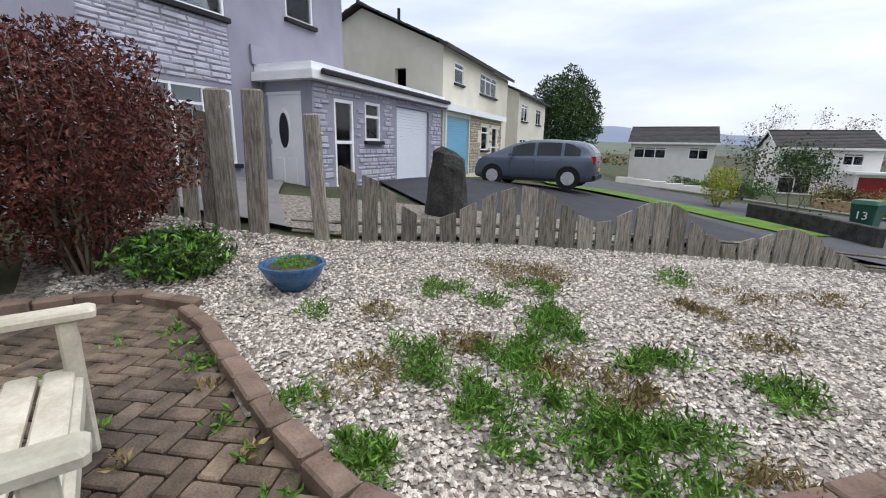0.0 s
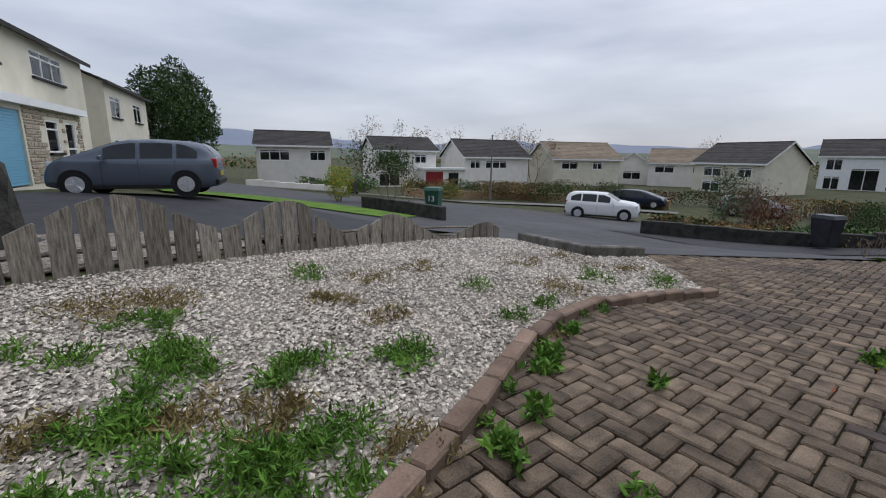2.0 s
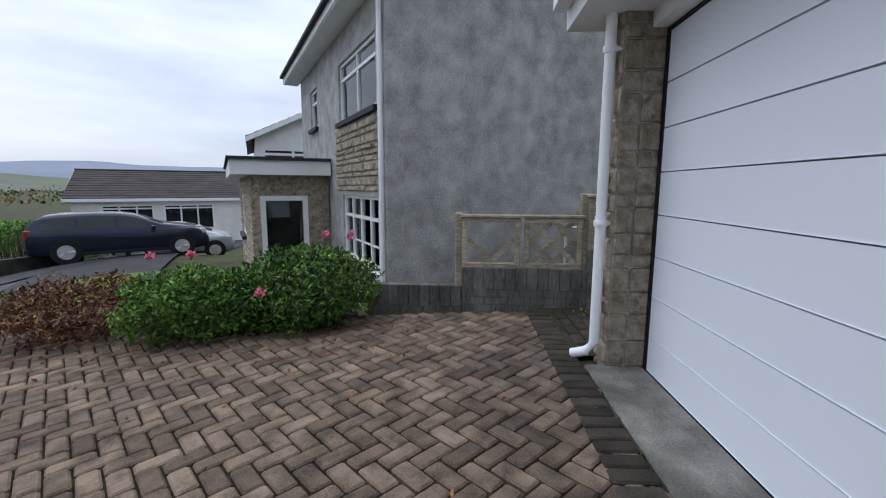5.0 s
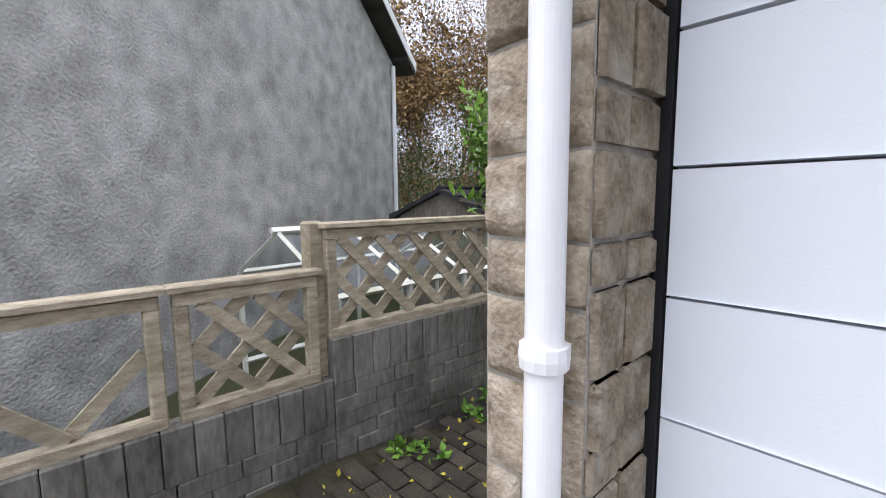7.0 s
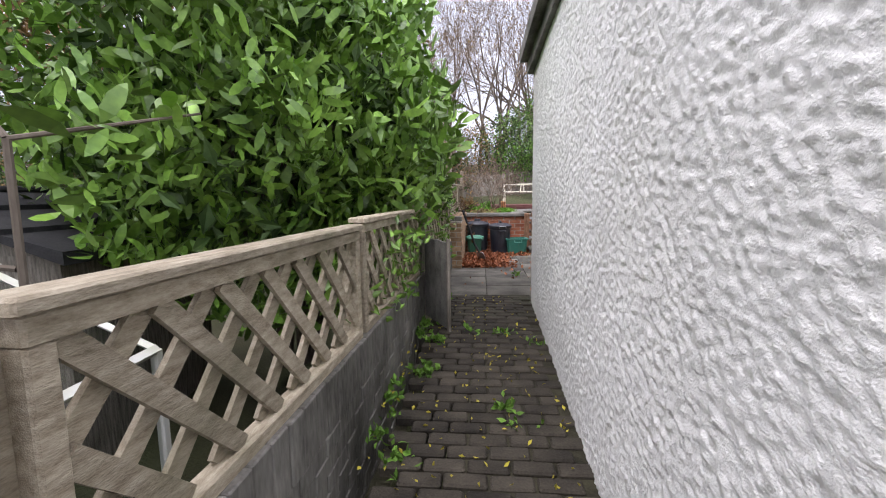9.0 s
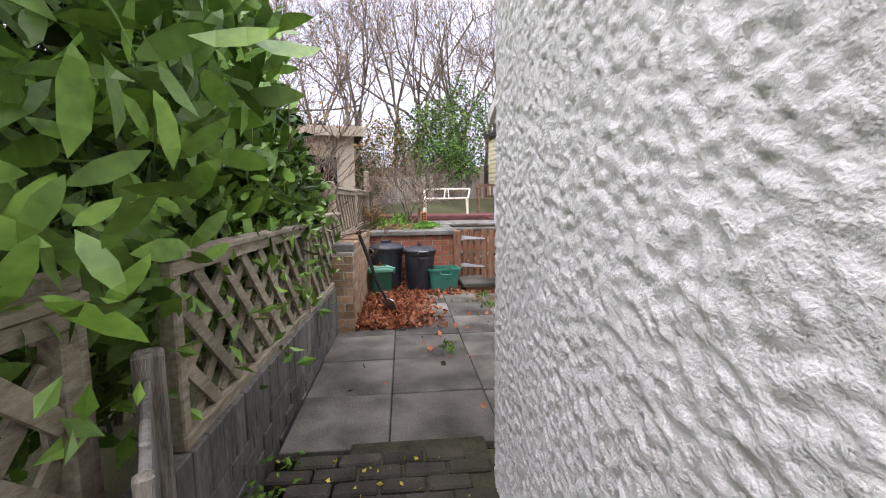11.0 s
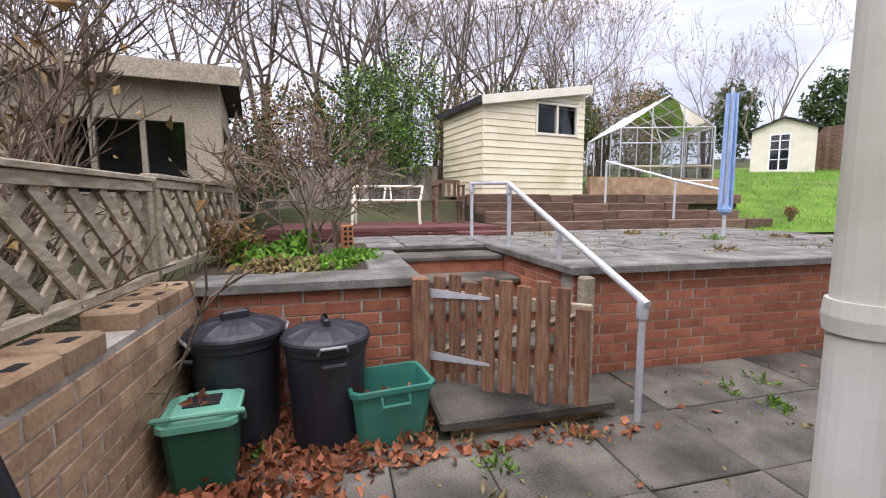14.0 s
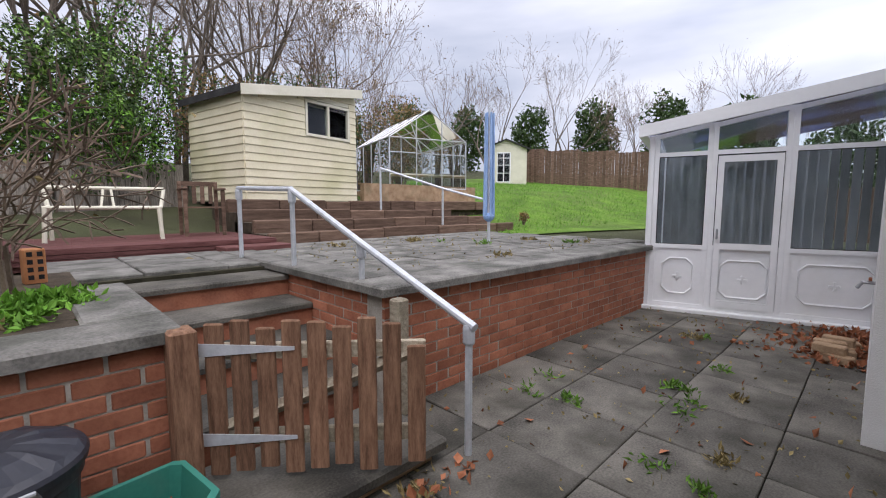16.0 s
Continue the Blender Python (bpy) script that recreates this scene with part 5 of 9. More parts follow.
# ---- front garden ----
KERB = [(9.62, 1.3), (9.58, 0.85), (9.42, 0.45), (9.1, 0.22), (8.6, 0.13), (8.0, 0.1), (7.3, 0.07), (6.7, 0.0), (6.25, -0.2), (5.98, -0.55), (5.8, -0.97), (5.56, -1.52), (5.28, -2.3), (4.97, -2.93), (4.6, -3.4), (3.95, -3.85), (3.2, -4.25)]
EDGE = [(3.2, -4.25), (3.1, -5.2), (3.0, -6.2), (2.92, -6.95)]
FENCE = [(11.9, 0.5), (10.6, -1.15), (9.45, -2.6), (8.6, -3.65), (8.05, -4.5), (7.5, -5.4), (6.8, -6.5), (6.2, -7.4), (5.3, -8.7)]
GRAVEL = KERB + EDGE[1:] + [(3.95, -6.45), (4.85, -8.2)] + FENCE[::-1] + [(11.5, 1.2)]

cells, vid, gv = [], {}, []
step = 0.15
for i in range(int(2.4 / step), int(12.2 / step)):
    for j in range(int(-9.2 / step), int(1.5 / step)):
        if inside(GRAVEL, (i + .5) * step, (j + .5) * step):
            f = []
            for a, b in ((i, j), (i + 1, j), (i + 1, j + 1), (i, j + 1)):
                if (a, b) not in vid:
                    vid[a, b] = len(gv)
                    x, y = a * step, b * step
                    gv.append((x, y, ground(x, y) + 0.025 + 0.012 * noise.noise(Vector((x * 2, y * 2, 0)))))
                f.append(vid[a, b])
            cells.append(f)
structure(raw("gravel_bed", gv, cells, M["gravel_bed"], smooth=True), "bed of pale gravel between fence and paving", "gravel")

# loose stones on the bed
rs = np.random.RandomState(3)
oct_v = np.array([(1, 0, 0), (-1, 0, 0), (0, 1, 0), (0, -1, 0), (0, 0, 1), (0, 0, -1)], float)
oct_f = [(0, 2, 4), (2, 1, 4), (1, 3, 4), (3, 0, 4), (2, 0, 5), (1, 2, 5), (3, 1, 5), (0, 3, 5)]
sv, sf = [], []
count = 0
while count < 46000:
    # denser where the walk passes
    x, y = rs.uniform(2.7, 11.6), rs.uniform(-8.4, 1.0)
    near = math.hypot(x - 6.2, y + 0.6)
    if rs.uniform() > max(0.16, 1.25 - near / 5.0) or not inside(GRAVEL, x, y):
        continue
    r = rs.uniform(0.008, 0.019) * (1 if near < 4 else 1.5)
    p = oct_v * r * rs.uniform(0.6, 1.3, (6, 1)) * np.array([1.25, 1.0, 0.7])
    t = rs.uniform(0, 6.28)
    c, s = math.cos(t), math.sin(t)
    rx = rs.uniform(-0.5, 0.5)
    X = p[:, 0] * c - p[:, 1] * s
    Y = p[:, 0] * s + p[:, 1] * c
    Z = p[:, 2] + X * rx
    z0 = ground(x, y) + 0.032
    o = len(sv)
    sv += [(x + float(a), y + float(b), z0 + float(d)) for a, b, d in zip(X, Y, Z)]
    sf += [(a + o, b + o, d + o) for a, b, d in oct_f]
    count += 1
tagged(raw("gravel_stones", sv, sf, M["gravel"]), "loose white and buff gravel stones", "gravel", kind="stuff")

# brick edging
edging = new("edging")
structure(edging, "brown-red concrete edging blocks round the gravel", "edging")
bm = bm_new()
soft_box(bm, (0.006, -0.055, -0.12), (0.244, 0.055, 0.06), 0.012)
kerb_data = part("kerb_block", bm, M["kerb"], edging)
first = True
rng = random.Random(2)
for x, y, a in along(KERB, 0.25):
    o = kerb_data if first else new("kerb_block", kerb_data.data)
    first = False
    o.parent = edging
    o.matrix_world = pose(x, y, ground(x, y) + 0.03 + rng.uniform(-.006, .006), rng.uniform(-2, 2), 0, a + rng.uniform(-1.5, 1.5))

# timber pickets with a scalloped top
def crest(s):
    """Height of the wavy top line along the fence: it sinks with the ground towards the road."""
    line = ((0.0, 1.52), (0.8, 1.58), (2.5, 1.50), (2.72, 0.97), (2.97, 0.86), (3.77, 0.39), (4.87, 0.79), (5.82, 0.39), (6.57, 0.63), (7.51, 0.10), (8.31, 0.29), (9.65, -0.24), (10.9, -0.10), (11.6, -0.34))
    for (a, za), (b, zb) in zip(line, line[1:]):
        if s <= b:
            k = max(0.0, (s - a) / (b - a))
            return za + (zb - za) * (3 * k * k - 2 * k ** 3)
    return line[-1][1]


fence = thing("picket_fence", pose(0, 0, 0), "weathered grey timber picket fence with a scalloped top", "fence")
rng = random.Random(5)
s = 0.0
for i, (x, y, a) in enumerate(along(FENCE, 0.235)):
    s = i * 0.235
    if 1.35 < s < 2.62:
        continue
    h = crest(s) - ground(x, y) + rng.uniform(-0.015, 0.015)
    bm = bm_new()
    wd = rng.uniform(0.088, 0.103)
    slope = rng.uniform(-0.02, 0.02)
    if s > 2.6:
        slope = max(-0.04, min(0.04, (crest(s - 0.08) - crest(s + 0.08)) / 2))
    prism(bm, [(-wd, -0.25), (wd, -0.25), (wd, h - slope - 0.012), (wd - 0.02, h - slope), (-wd + 0.02, h + slope), (-wd, h + slope - 0.012)], -0.013, 0.013, Matrix(((1, 0, 0, 0), (0, 0, 1, 0), (0, 1, 0, 0), (0, 0, 0, 1))))
    o = part("picket", bm, M["wood_grey"], fence)
    o.matrix_world = pose(x, y, ground(x, y), rng.uniform(-3, 3), rng.uniform(-1.5, 1.5), a)
for zoff in (0.10, 0.24):
    pts = along(FENCE[1:], 0.5)
    for (x0, y0, _), (x1, y1, _) in zip(pts, pts[1:]):
        bm = bm_new()
        tube(bm, [(x0 + 0.03, y0 - 0.03, ground(x0, y0) + zoff), (x1 + 0.03, y1 - 0.03, ground(x1, y1) + zoff)], 0.022, 4)
        part("rail", bm, M["wood_grey"], fence)
for x, y, h, wd in ((11.05, -0.58, 1.60, 0.12), (10.84, -0.86, 1.66, 0.11), (10.36, -1.45, 1.48, 0.085)):
    o = box_part("post", (-wd, -0.05, -0.25), (wd, 0.06, h), M["wood_grey"], fence, r=0.02)
    o.matrix_world = pose(x, y, ground(x, y), 0, rng.uniform(-3, 3), 52)

# standing stone
bm = bm_new()
rings = []
rng = random.Random(8)
for z, r in ((-0.1, 0.40), (0.1, 0.40), (0.35, 0.36), (0.6, 0.34), (0.85, 0.31), (1.02, 0.26), (1.10, 0.15)):
    rings.append([bm.verts.new((r * math.cos(q) * (1.0 + rng.uniform(-.1, .1)) - 0.05 * z, r * 0.7 * math.sin(q) * (1 + rng.uniform(-.1, .1)), z + 0.06 * math.sin(q + 1))) for q in [2 * math.pi * j / 11 for j in range(11)]])
bridge(bm, rings)
bm.faces.new(rings[-1])
stone_ob = part("standing_stone", bm, M["rock"])
stone_ob.matrix_world = pose(10.9, -3.75, ground(10.9, -3.75) - 0.02, 0, 0, 20)
tagged(stone_ob, "dark upright boulder standing behind the picket fence", "boulder")
ribbon("stone_patch", [(10.9, -1.2), (9.7, -2.8), (8.9, -4.0), (8.4, -5.0)], [(12.8, -1.6), (12.2, -3.4), (11.4, -4.8), (9.8, -5.9)], M["gravel_bed"], "pale gravel strip round the boulder", "gravel", 0.05)
ribbon("forecourt", [(12.4, 0.9), (11.2, -0.9), (10.9, -1.2)], [(15.8, 0.6), (14.6, -2.4), (12.9, -1.7)], M["pavement"], "pale concrete path to the lilac house door", "path", 0.055)

# blue planter bowl
bowl = thing("planter_bowl", pose(8.95, -0.62, ground(8.95, -0.62) + 0.03), "blue glazed ceramic planter bowl with green moss", "planter")
bm = bm_new()
lathe(bm, [(0.10, 0.0), (0.13, 0.02), (0.22, 0.12), (0.255, 0.20), (0.265, 0.205), (0.265, 0.225), (0.235, 0.225), (0.22, 0.19)], 28)
part("bowl", bm, M["blue_glaze"], bowl, smooth=False)
bm = bm_new()
lathe(bm, [(0.0, 0.19), (0.222, 0.192), (0.18, 0.21), (0.01, 0.22)], 20)
part("soil", bm, M["soil"], bowl)
leaf_mesh("moss", cloud(500, (0, 0, 0.22), (0.2, 0.2, 0.05), 5, hollow=0.0), 0.035, M["leaf_bright"], bowl, 0.3, 4, 0.8)

# weeds
rng = random.Random(12)
for x, y, r, n, mt in ((6.96, -0.71, 0.24, 1500, "weed_green"), (7.07, -1.05, 0.22, 1200, "weed_green"), (7.40, -0.82, 0.20, 700, "weed_green"), (7.30, -0.42, 0.22, 600, "leaf_dry"), (7.04, -1.73, 0.24, 1300, "weed_green"), (7.32, -1.84, 0.2, 800, "weed_green"), (8.17, -1.57, 0.2, 600, "weed_green"),
                     (7.74, -2.2, 0.2, 600, "weed_green"), (7.21, -3.69, 0.2, 500, "weed_green"), (6.72, -2.98, 0.22, 500, "leaf_dry"), (6.47, -1.02, 0.22, 1500, "weed_green"), (6.29, -0.94, 0.16, 900, "weed_green"), (6.06, -1.08, 0.24, 1900, "weed_green"), (6.49, -1.82, 0.2, 1000, "weed_green"), (5.93, -2.07, 0.17, 900, "weed_green"),
                     (6.82, -0.12, 0.14, 1100, "weed_green"), (6.5, -0.64, 0.1, 400, "weed_green"), (8.34, -0.57, 0.14, 220, "weed_green"), (7.26, -0.06, 0.12, 300, "weed_green"), (6.73, -1.31, 0.2, 800, "leaf_dry"), (6.41, -1.34, 0.16, 600, "leaf_dry"), (6.98, -1.29, 0.18, 700, "weed_green"), (7.29, -1.13, 0.16, 500, "leaf_dry"), (7.81, -1.7, 0.18, 400, "weed_green"),
                     (8.27, -2.37, 0.36, 800, "leaf_dry"), (7.9, -2.6, 0.3, 500, "leaf_dry"), (5.77, -1.25, 0.12, 500, "leaf_dry"), (8.0, -0.95, 0.2, 300, "leaf_dry"), (6.2, -2.7, 0.16, 300, "leaf_dry"), (6.6, -3.7, 0.25, 300, "leaf_dry"), (5.6, -3.6, 0.2, 260, "weed_green"), (6.2, -4.4, 0.28, 300, "leaf_dry"), (4.75, -4.0, 0.26, 420, "leaf_dry"), (4.3, -4.5, 0.25, 400, "weed_green"), (5.1, -5.2, 0.3, 320, "leaf_dry"), (3.9, -5.3, 0.3, 420, "leaf_dry"), (3.6, -4.6, 0.22, 420, "weed_green"), (4.4, -6.0, 0.3, 300, "leaf_dry"), (5.3, -2.9, 0.1, 260, "weed_green"), (5.0, -3.3, 0.1, 260, "weed_green")):
    weed(x, y, ground(x, y) + 0.03, r, int(n * 0.62), rng.randint(1, 999), mt, h=0.09 if mt == "weed_green" else 0.06, label="tuft of bright green feathery weed in the gravel" if mt == "weed_green" else "tuft of dry yellow-brown weed in the gravel")
kerb_spots = along(KERB[4:], 0.3)
for i in range(34):
    # weeds in the joints along the edging and on the drive
    x, y, a = kerb_spots[i % len(kerb_spots)]
    off = rng.uniform(0.07, 0.18) if i % 3 else rng.uniform(0.5, 2.2)
    q = radians(a + 90)
    px, py = x - abs(math.cos(q)) * off, y - math.sin(q) * off * 0.3 + (0.12 if y > -0.4 else 0)
    if px < 4.2 or inside(GRAVEL, px, py):
        continue
    weed(px, py, ground(px, py) + 0.02, rng.uniform(0.04, 0.10), rng.randint(10, 40), i + 50, rng.choice(["weed_green", "weed_green", "leaf_dry"]), 0.045, 0.05, "small green weed growing between the pavers", "weeds between the pavers", 0.4)

for x, y, r, n in ((5.39, -1.31, 0.10, 160), (5.13, -2.14, 0.12, 180), (5.10, -2.35, 0.08, 90), (4.56, -1.99, 0.05, 50), (3.0, -2.62, 0.09, 110), (2.86, -2.3, 0.05, 40), (5.25, -1.6, 0.06, 70), (4.9, -2.75, 0.08, 90)):
    weed(x, y, ground(x, y) + 0.02, r, n, int(x * 91) % 400 + 20, "weed_green", 0.06, 0.06, "green leafy weed growing between the pavers", "weeds between the pavers", 0.5)

# copper-red hedge and the shady growth under it
hedge = shrub("copper_bush", 10.35, 0.75, 0.05, (1.0, 1.05, 1.12), 21000, 0.055, "leaf_red", "dark copper-red leaved bush spilling over the fence", 31, 50, hollow=0.0, cut=-0.6, mat2="leaf_red")
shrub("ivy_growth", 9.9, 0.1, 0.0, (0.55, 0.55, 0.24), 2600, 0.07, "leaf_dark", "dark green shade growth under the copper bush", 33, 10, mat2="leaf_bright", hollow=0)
shrub("copper_bush", 10.2, 2.2, 0.05, (0.9, 0.8, 1.1), 7000, 0.06, "leaf_red", "dark copper-red leaved bush at the edge of the path", 34, 20, hollow=0.2)

# garden bench on the path
bench = thing("garden_bench", pose(7.03, 0.93, -0.04, 0, 0, 0), "faded cream painted timber garden bench with slatted seat", "bench")
for i in range(5):
    box_part("seat_slat", (-0.48, -0.24 + i * 0.105, 0.40), (0.48, -0.15 + i * 0.105, 0.425), M["slat_cream"], bench, r=0.008)
for sx in (-0.50, 0.44):
    box_part("leg", (sx, -0.27, 0.0), (sx + 0.06, -0.21, 0.62), M["slat_cream"], bench, r=0.01)
    box_part("back_leg", (sx, 0.27, 0.0), (sx + 0.06, 0.33, 0.88), M["slat_cream"], bench, r=0.01)
    box_part("side_rail", (sx + 0.008, -0.21, 0.33), (sx + 0.052, 0.27, 0.398), M["slat_cream"], bench, r=0.008)
    box_part("arm_rest", (sx - 0.02, -0.33, 0.622), (sx + 0.08, 0.27, 0.655), M["slat_cream"], bench, r=0.014)
box_part("front_rail", (-0.44, -0.262, 0.33), (0.44, -0.225, 0.398), M["slat_cream"], bench, r=0.008)
box_part("back_rail", (-0.44, 0.285, 0.80), (0.44, 0.32, 0.87), M["slat_cream"], bench, r=0.01)
box_part("low_rail", (-0.44, 0.285, 0.45), (0.44, 0.32, 0.51), M["slat_cream"], bench, r=0.01)
for i in range(6):
    box_part("back_slat", (-0.41 + i * 0.145, 0.292, 0.512), (-0.35 + i * 0.145, 0.312, 0.798), M["slat_cream"], bench, r=0.006)

# low dark wall at the mouth of the drive, stump by the garage
bm = bm_new()
for (x0, y0), (x1, y1) in (((4.85, -8.2), (3.97, -6.45)), ((3.97, -6.45), (3.0, -6.9))):
    a = math.degrees(math.atan2(y1 - y0, x1 - x0))
    L = math.hypot(x1 - x0, y1 - y0)
    soft_box(bm, (0, -0.08, -0.4), (L, 0.08, 0.13), 0.02, pose(x0, y0, ground(x0, y0) + 0.06, 0, math.degrees(math.atan2(ground(x0, y0) - ground(x1, y1), L)), a))
structure(part("front_wall", bm, M["block"]), "low dark weathered wall at the mouth of the drive", "wall")
o = box_part("wooden_stake", (-0.045, -0.04, -0.1), (0.045, 0.04, 0.30), M["wood_grey"], r=0.015)
o.matrix_world = pose(2.42, -0.24, 0, 4, 3, 20)
tagged(o, "short weathered grey timber stake beside the garage pier", "stake")

# ---- rose bushes and hedge beside the drive ----
shrub("rose_bush", -0.85, -2.40, -0.18, (0.68, 0.72, 0.44), 9500, 0.055, "leaf_dark", "leafy green rose bush with a few pink blooms", 41, 18, mat2="weed_green", hollow=0.1, group="bushes beside the drive", cut=-0.5)
shrub("rose_bush", -0.70, -3.40, -0.25, (0.68, 0.72, 0.38), 8000, 0.055, "weed_green", "leafy green rose bush with yellowing leaves", 42, 18, mat2="leaf_dark", hollow=0.1, group="bushes beside the drive", cut=-0.5)
shrub("rose_bush", -0.80, -2.90, -0.22, (0.52, 0.55, 0.36), 4500, 0.055, "leaf_dark", "leafy green rose bush with yellowing leaves", 45, 14, mat2="leaf_bright", hollow=0.1, group="bushes beside the drive", cut=-0.5)
shrub("rusty_bush", -0.75, -4.65, -0.30, (0.70, 0.90, 0.34), 6000, 0.05, "leaf_red", "rusty brown autumn bush beside the drive", 43, 26, mat2="leaf_rust", hollow=0.1, group="bushes beside the drive", cut=-0.5)
shrub("green_bush", -1.3, -6.1, -0.45, (0.7, 0.8, 0.25), 3200, 0.06, "leaf_dark", "low green bush at the end of the drive", 44, 10, hollow=0.1, group="bushes beside the drive")
rng = random.Random(77)
for x, y, z in ((-1.0, -2.05, 0.72), (-0.28, -2.6, 0.34), (-0.9, -2.25, 0.74), (-0.7, -3.8, 0.55), (-0.75, -3.45, 0.57)):
    o = leaf_mesh("rose_bloom", cloud(40, (0, 0, 0), (0.035, 0.035, 0.03), rng.randint(1, 99), hollow=0, cut=-1), 0.035, M["flower_pink"], None, 0.8, 3)
    o.matrix_world = pose(x, y, z)
    tagged(o, "small pink rose bloom on the bush", "flower", "pink roses")


# ---- lean-to porch at the back of the house ----
def moulding(parent, x0, x1, z0, z1, y, mat):
    """A raised frame with cut-in corners and a small rosette on a panel that looks towards -y."""
    c = 0.07
    pts = [(x0 + c, z0), (x1 - c, z0), (x1, z0 + c), (x1, z1 - c), (x1 - c, z1), (x0 + c, z1), (x0, z1 - c), (x0, z0 + c)]
    bm = bm_new()
    tube(bm, [(a, y, b) for a, b in pts] + [(pts[0][0], y, pts[0][1])], 0.012, 6, caps=False)
    part("moulding", bm, mat, parent)
    bm = bm_new()
    cx, cz = (x0 + x1) / 2, (z0 + z1) / 2
    for a, b in ((0.05, 0.012), (0.012, 0.05)):
        soft_box(bm, (cx - a, y - 0.008, cz - b), (cx + a, y + 0.004, cz + b), 0.006)
    part("rosette", bm, mat, parent)


def bay(parent, x0, x1, z0, sill, transom, top0, top1, y, mat, pane, bar=0.06, mould=True, door=False):
    """One bay of a white glazed wall: solid panel, main pane, slanted top light."""
    f = bm_new()
    add_box(f, (x0, y, z0), (x0 + bar, y + 0.07, top0))
    add_box(f, (x1 - bar, y, z0), (x1, y + 0.07, top1))
    for z in (z0, sill, transom):
        add_box(f, (x0 + bar, y, z), (x1 - bar, y + 0.066, z + bar))
    v = []
    for yy in (y, y + 0.068):
        v += [f.verts.new(c) for c in ((x0 + bar, yy, top0 - bar), (x1 - bar, yy, top1 - bar), (x1 - bar, yy, top1), (x0 + bar, yy, top0))]
    for q in ((0, 1, 2, 3), (7, 6, 5, 4), (0, 4, 5, 1), (3, 2, 6, 7), (0, 3, 7, 4), (1, 5, 6, 2)):
        f.faces.new([v[i] for i in q])
    fr = part("bay_frame", f, mat, parent)
    p = box_part("lower_panel", (x0 + bar, y + 0.02, z0 + bar), (x1 - bar, y + 0.045, sill), mat, fr)
    if mould:
        moulding(fr, x0 + bar + 0.09, x1 - bar - 0.09, z0 + bar + 0.12, sill - 0.12, y + 0.016, mat)
    g = bm_new()
    add_box(g, (x0 + bar - .005, y + 0.03, sill + bar - .005), (x1 - bar + .005, y + 0.036, transom + .005))
    o = part("pane", g, pane, fr)
    o.visible_shadow = False
    g = bm_new()
    prism(g, [(x0 + bar, transom + bar), (x1 - bar, transom + bar), (x1 - bar, top1 - bar), (x0 + bar, top0 - bar)], y + 0.03, y + 0.036, Matrix(((1, 0, 0, 0), (0, 0, 1, 0), (0, 1, 0, 0), (0, 0, 0, 1))))
    o = part("top_light", g, pane, fr)
    o.visible_shadow = False
    g = bm_new()
    b2 = 0.008
    for a, b, c, d in ((x0 + bar, x0 + bar + b2, sill + bar, transom), (x1 - bar - b2, x1 - bar, sill + bar, transom), (x0 + bar + b2, x1 - bar - b2, sill + bar, sill + bar + b2), (x0 + bar + b2, x1 - bar - b2, transom - b2, transom)):
        add_box(g, (a, y + 0.022, c), (b, y + 0.03, d))
    part("gasket", g, M["dark"], fr)
    return fr


# the side that faces the passage looks towards -x: local x runs from the back to the front
porch = thing("glazed_porch", Matrix(((0, 1, 0, 0.62), (-1, 0, 0, 8.03), (0, 0, 1, 0), (0, 0, 0, 1))), "aged white plastic lean-to porch with frosted glazing and moulded panels", "porch")
bay(porch, 0.08, 0.795, 0.17, 0.93, 1.76, 2.14, 2.36, 0.0, M["upvc_old"], M["glass_frosted"], 0.055)
bay(porch, 0.796, 2.12, 0.17, 0.93, 1.76, 2.37, 2.82, 0.0, M["upvc_old"], M["glass_frosted"], 0.055)
box_part("corner_post", (0.0, 0.002, 0.17), (0.078, 0.073, 2.13), M["upvc_old"], porch, r=0.006)
box_part("sill_board", (0.0, -0.09, 0.11), (2.16, 0.07, 0.168), M["upvc_old"], porch, r=0.01)
bm = bm_new()
tube(bm, [(0.02, -0.03, 2.1), (0.02, -0.03, 0.2)], 0.036, 20)
part("downpipe", bm, M["upvc_old"], porch)
for z in (0.24, 1.25, 1.95):
    bm = bm_new()
    lathe(bm, [(0.040, z - 0.02), (0.042, z), (0.040, z + 0.02)], 20, (0.02, -0.03))
    part("pipe_clip", bm, M["upvc_old"], porch)
bm = bm_new()
v = []
for x, z in ((-0.15, 2.10), (2.16, 2.90)):
    for y in (-0.12, 2.6):
        for dz in (0, 0.09):
            v.append(bm.verts.new((x, y, z + dz)))
for q in ((0, 1, 3, 2), (4, 6, 7, 5), (0, 4, 5, 1), (2, 3, 7, 6), (1, 5, 7, 3), (0, 2, 6, 4)):
    bm.faces.new([v[i] for i in q])
part("roof", bm, M["upvc_old"], porch)
bm = bm_new()
tube(bm, [(-0.14, -0.12, 2.14), (-0.14, 2.6, 2.14)], 0.055, 10)
part("gutter", bm, M["upvc_old"], porch)
for i in range(13):
    bm = bm_new()
    add_box(bm, (0.16 + i * 0.145, 0.16 + 0.015 * (i % 2), 0.95), (0.285 + i * 0.145, 0.168 + 0.015 * (i % 2), 2.2))
    part("blind_slat", bm, M["curtain"], porch)
box_part("front_face", (0.0, 0.075, 0.17), (0.09, 2.5, 2.1), M["upvc_old"], porch)
box_part("floor_slab", (0.0, 0.08, 0.1), (2.16, 2.6, 0.165), M["wood_floor"], porch)

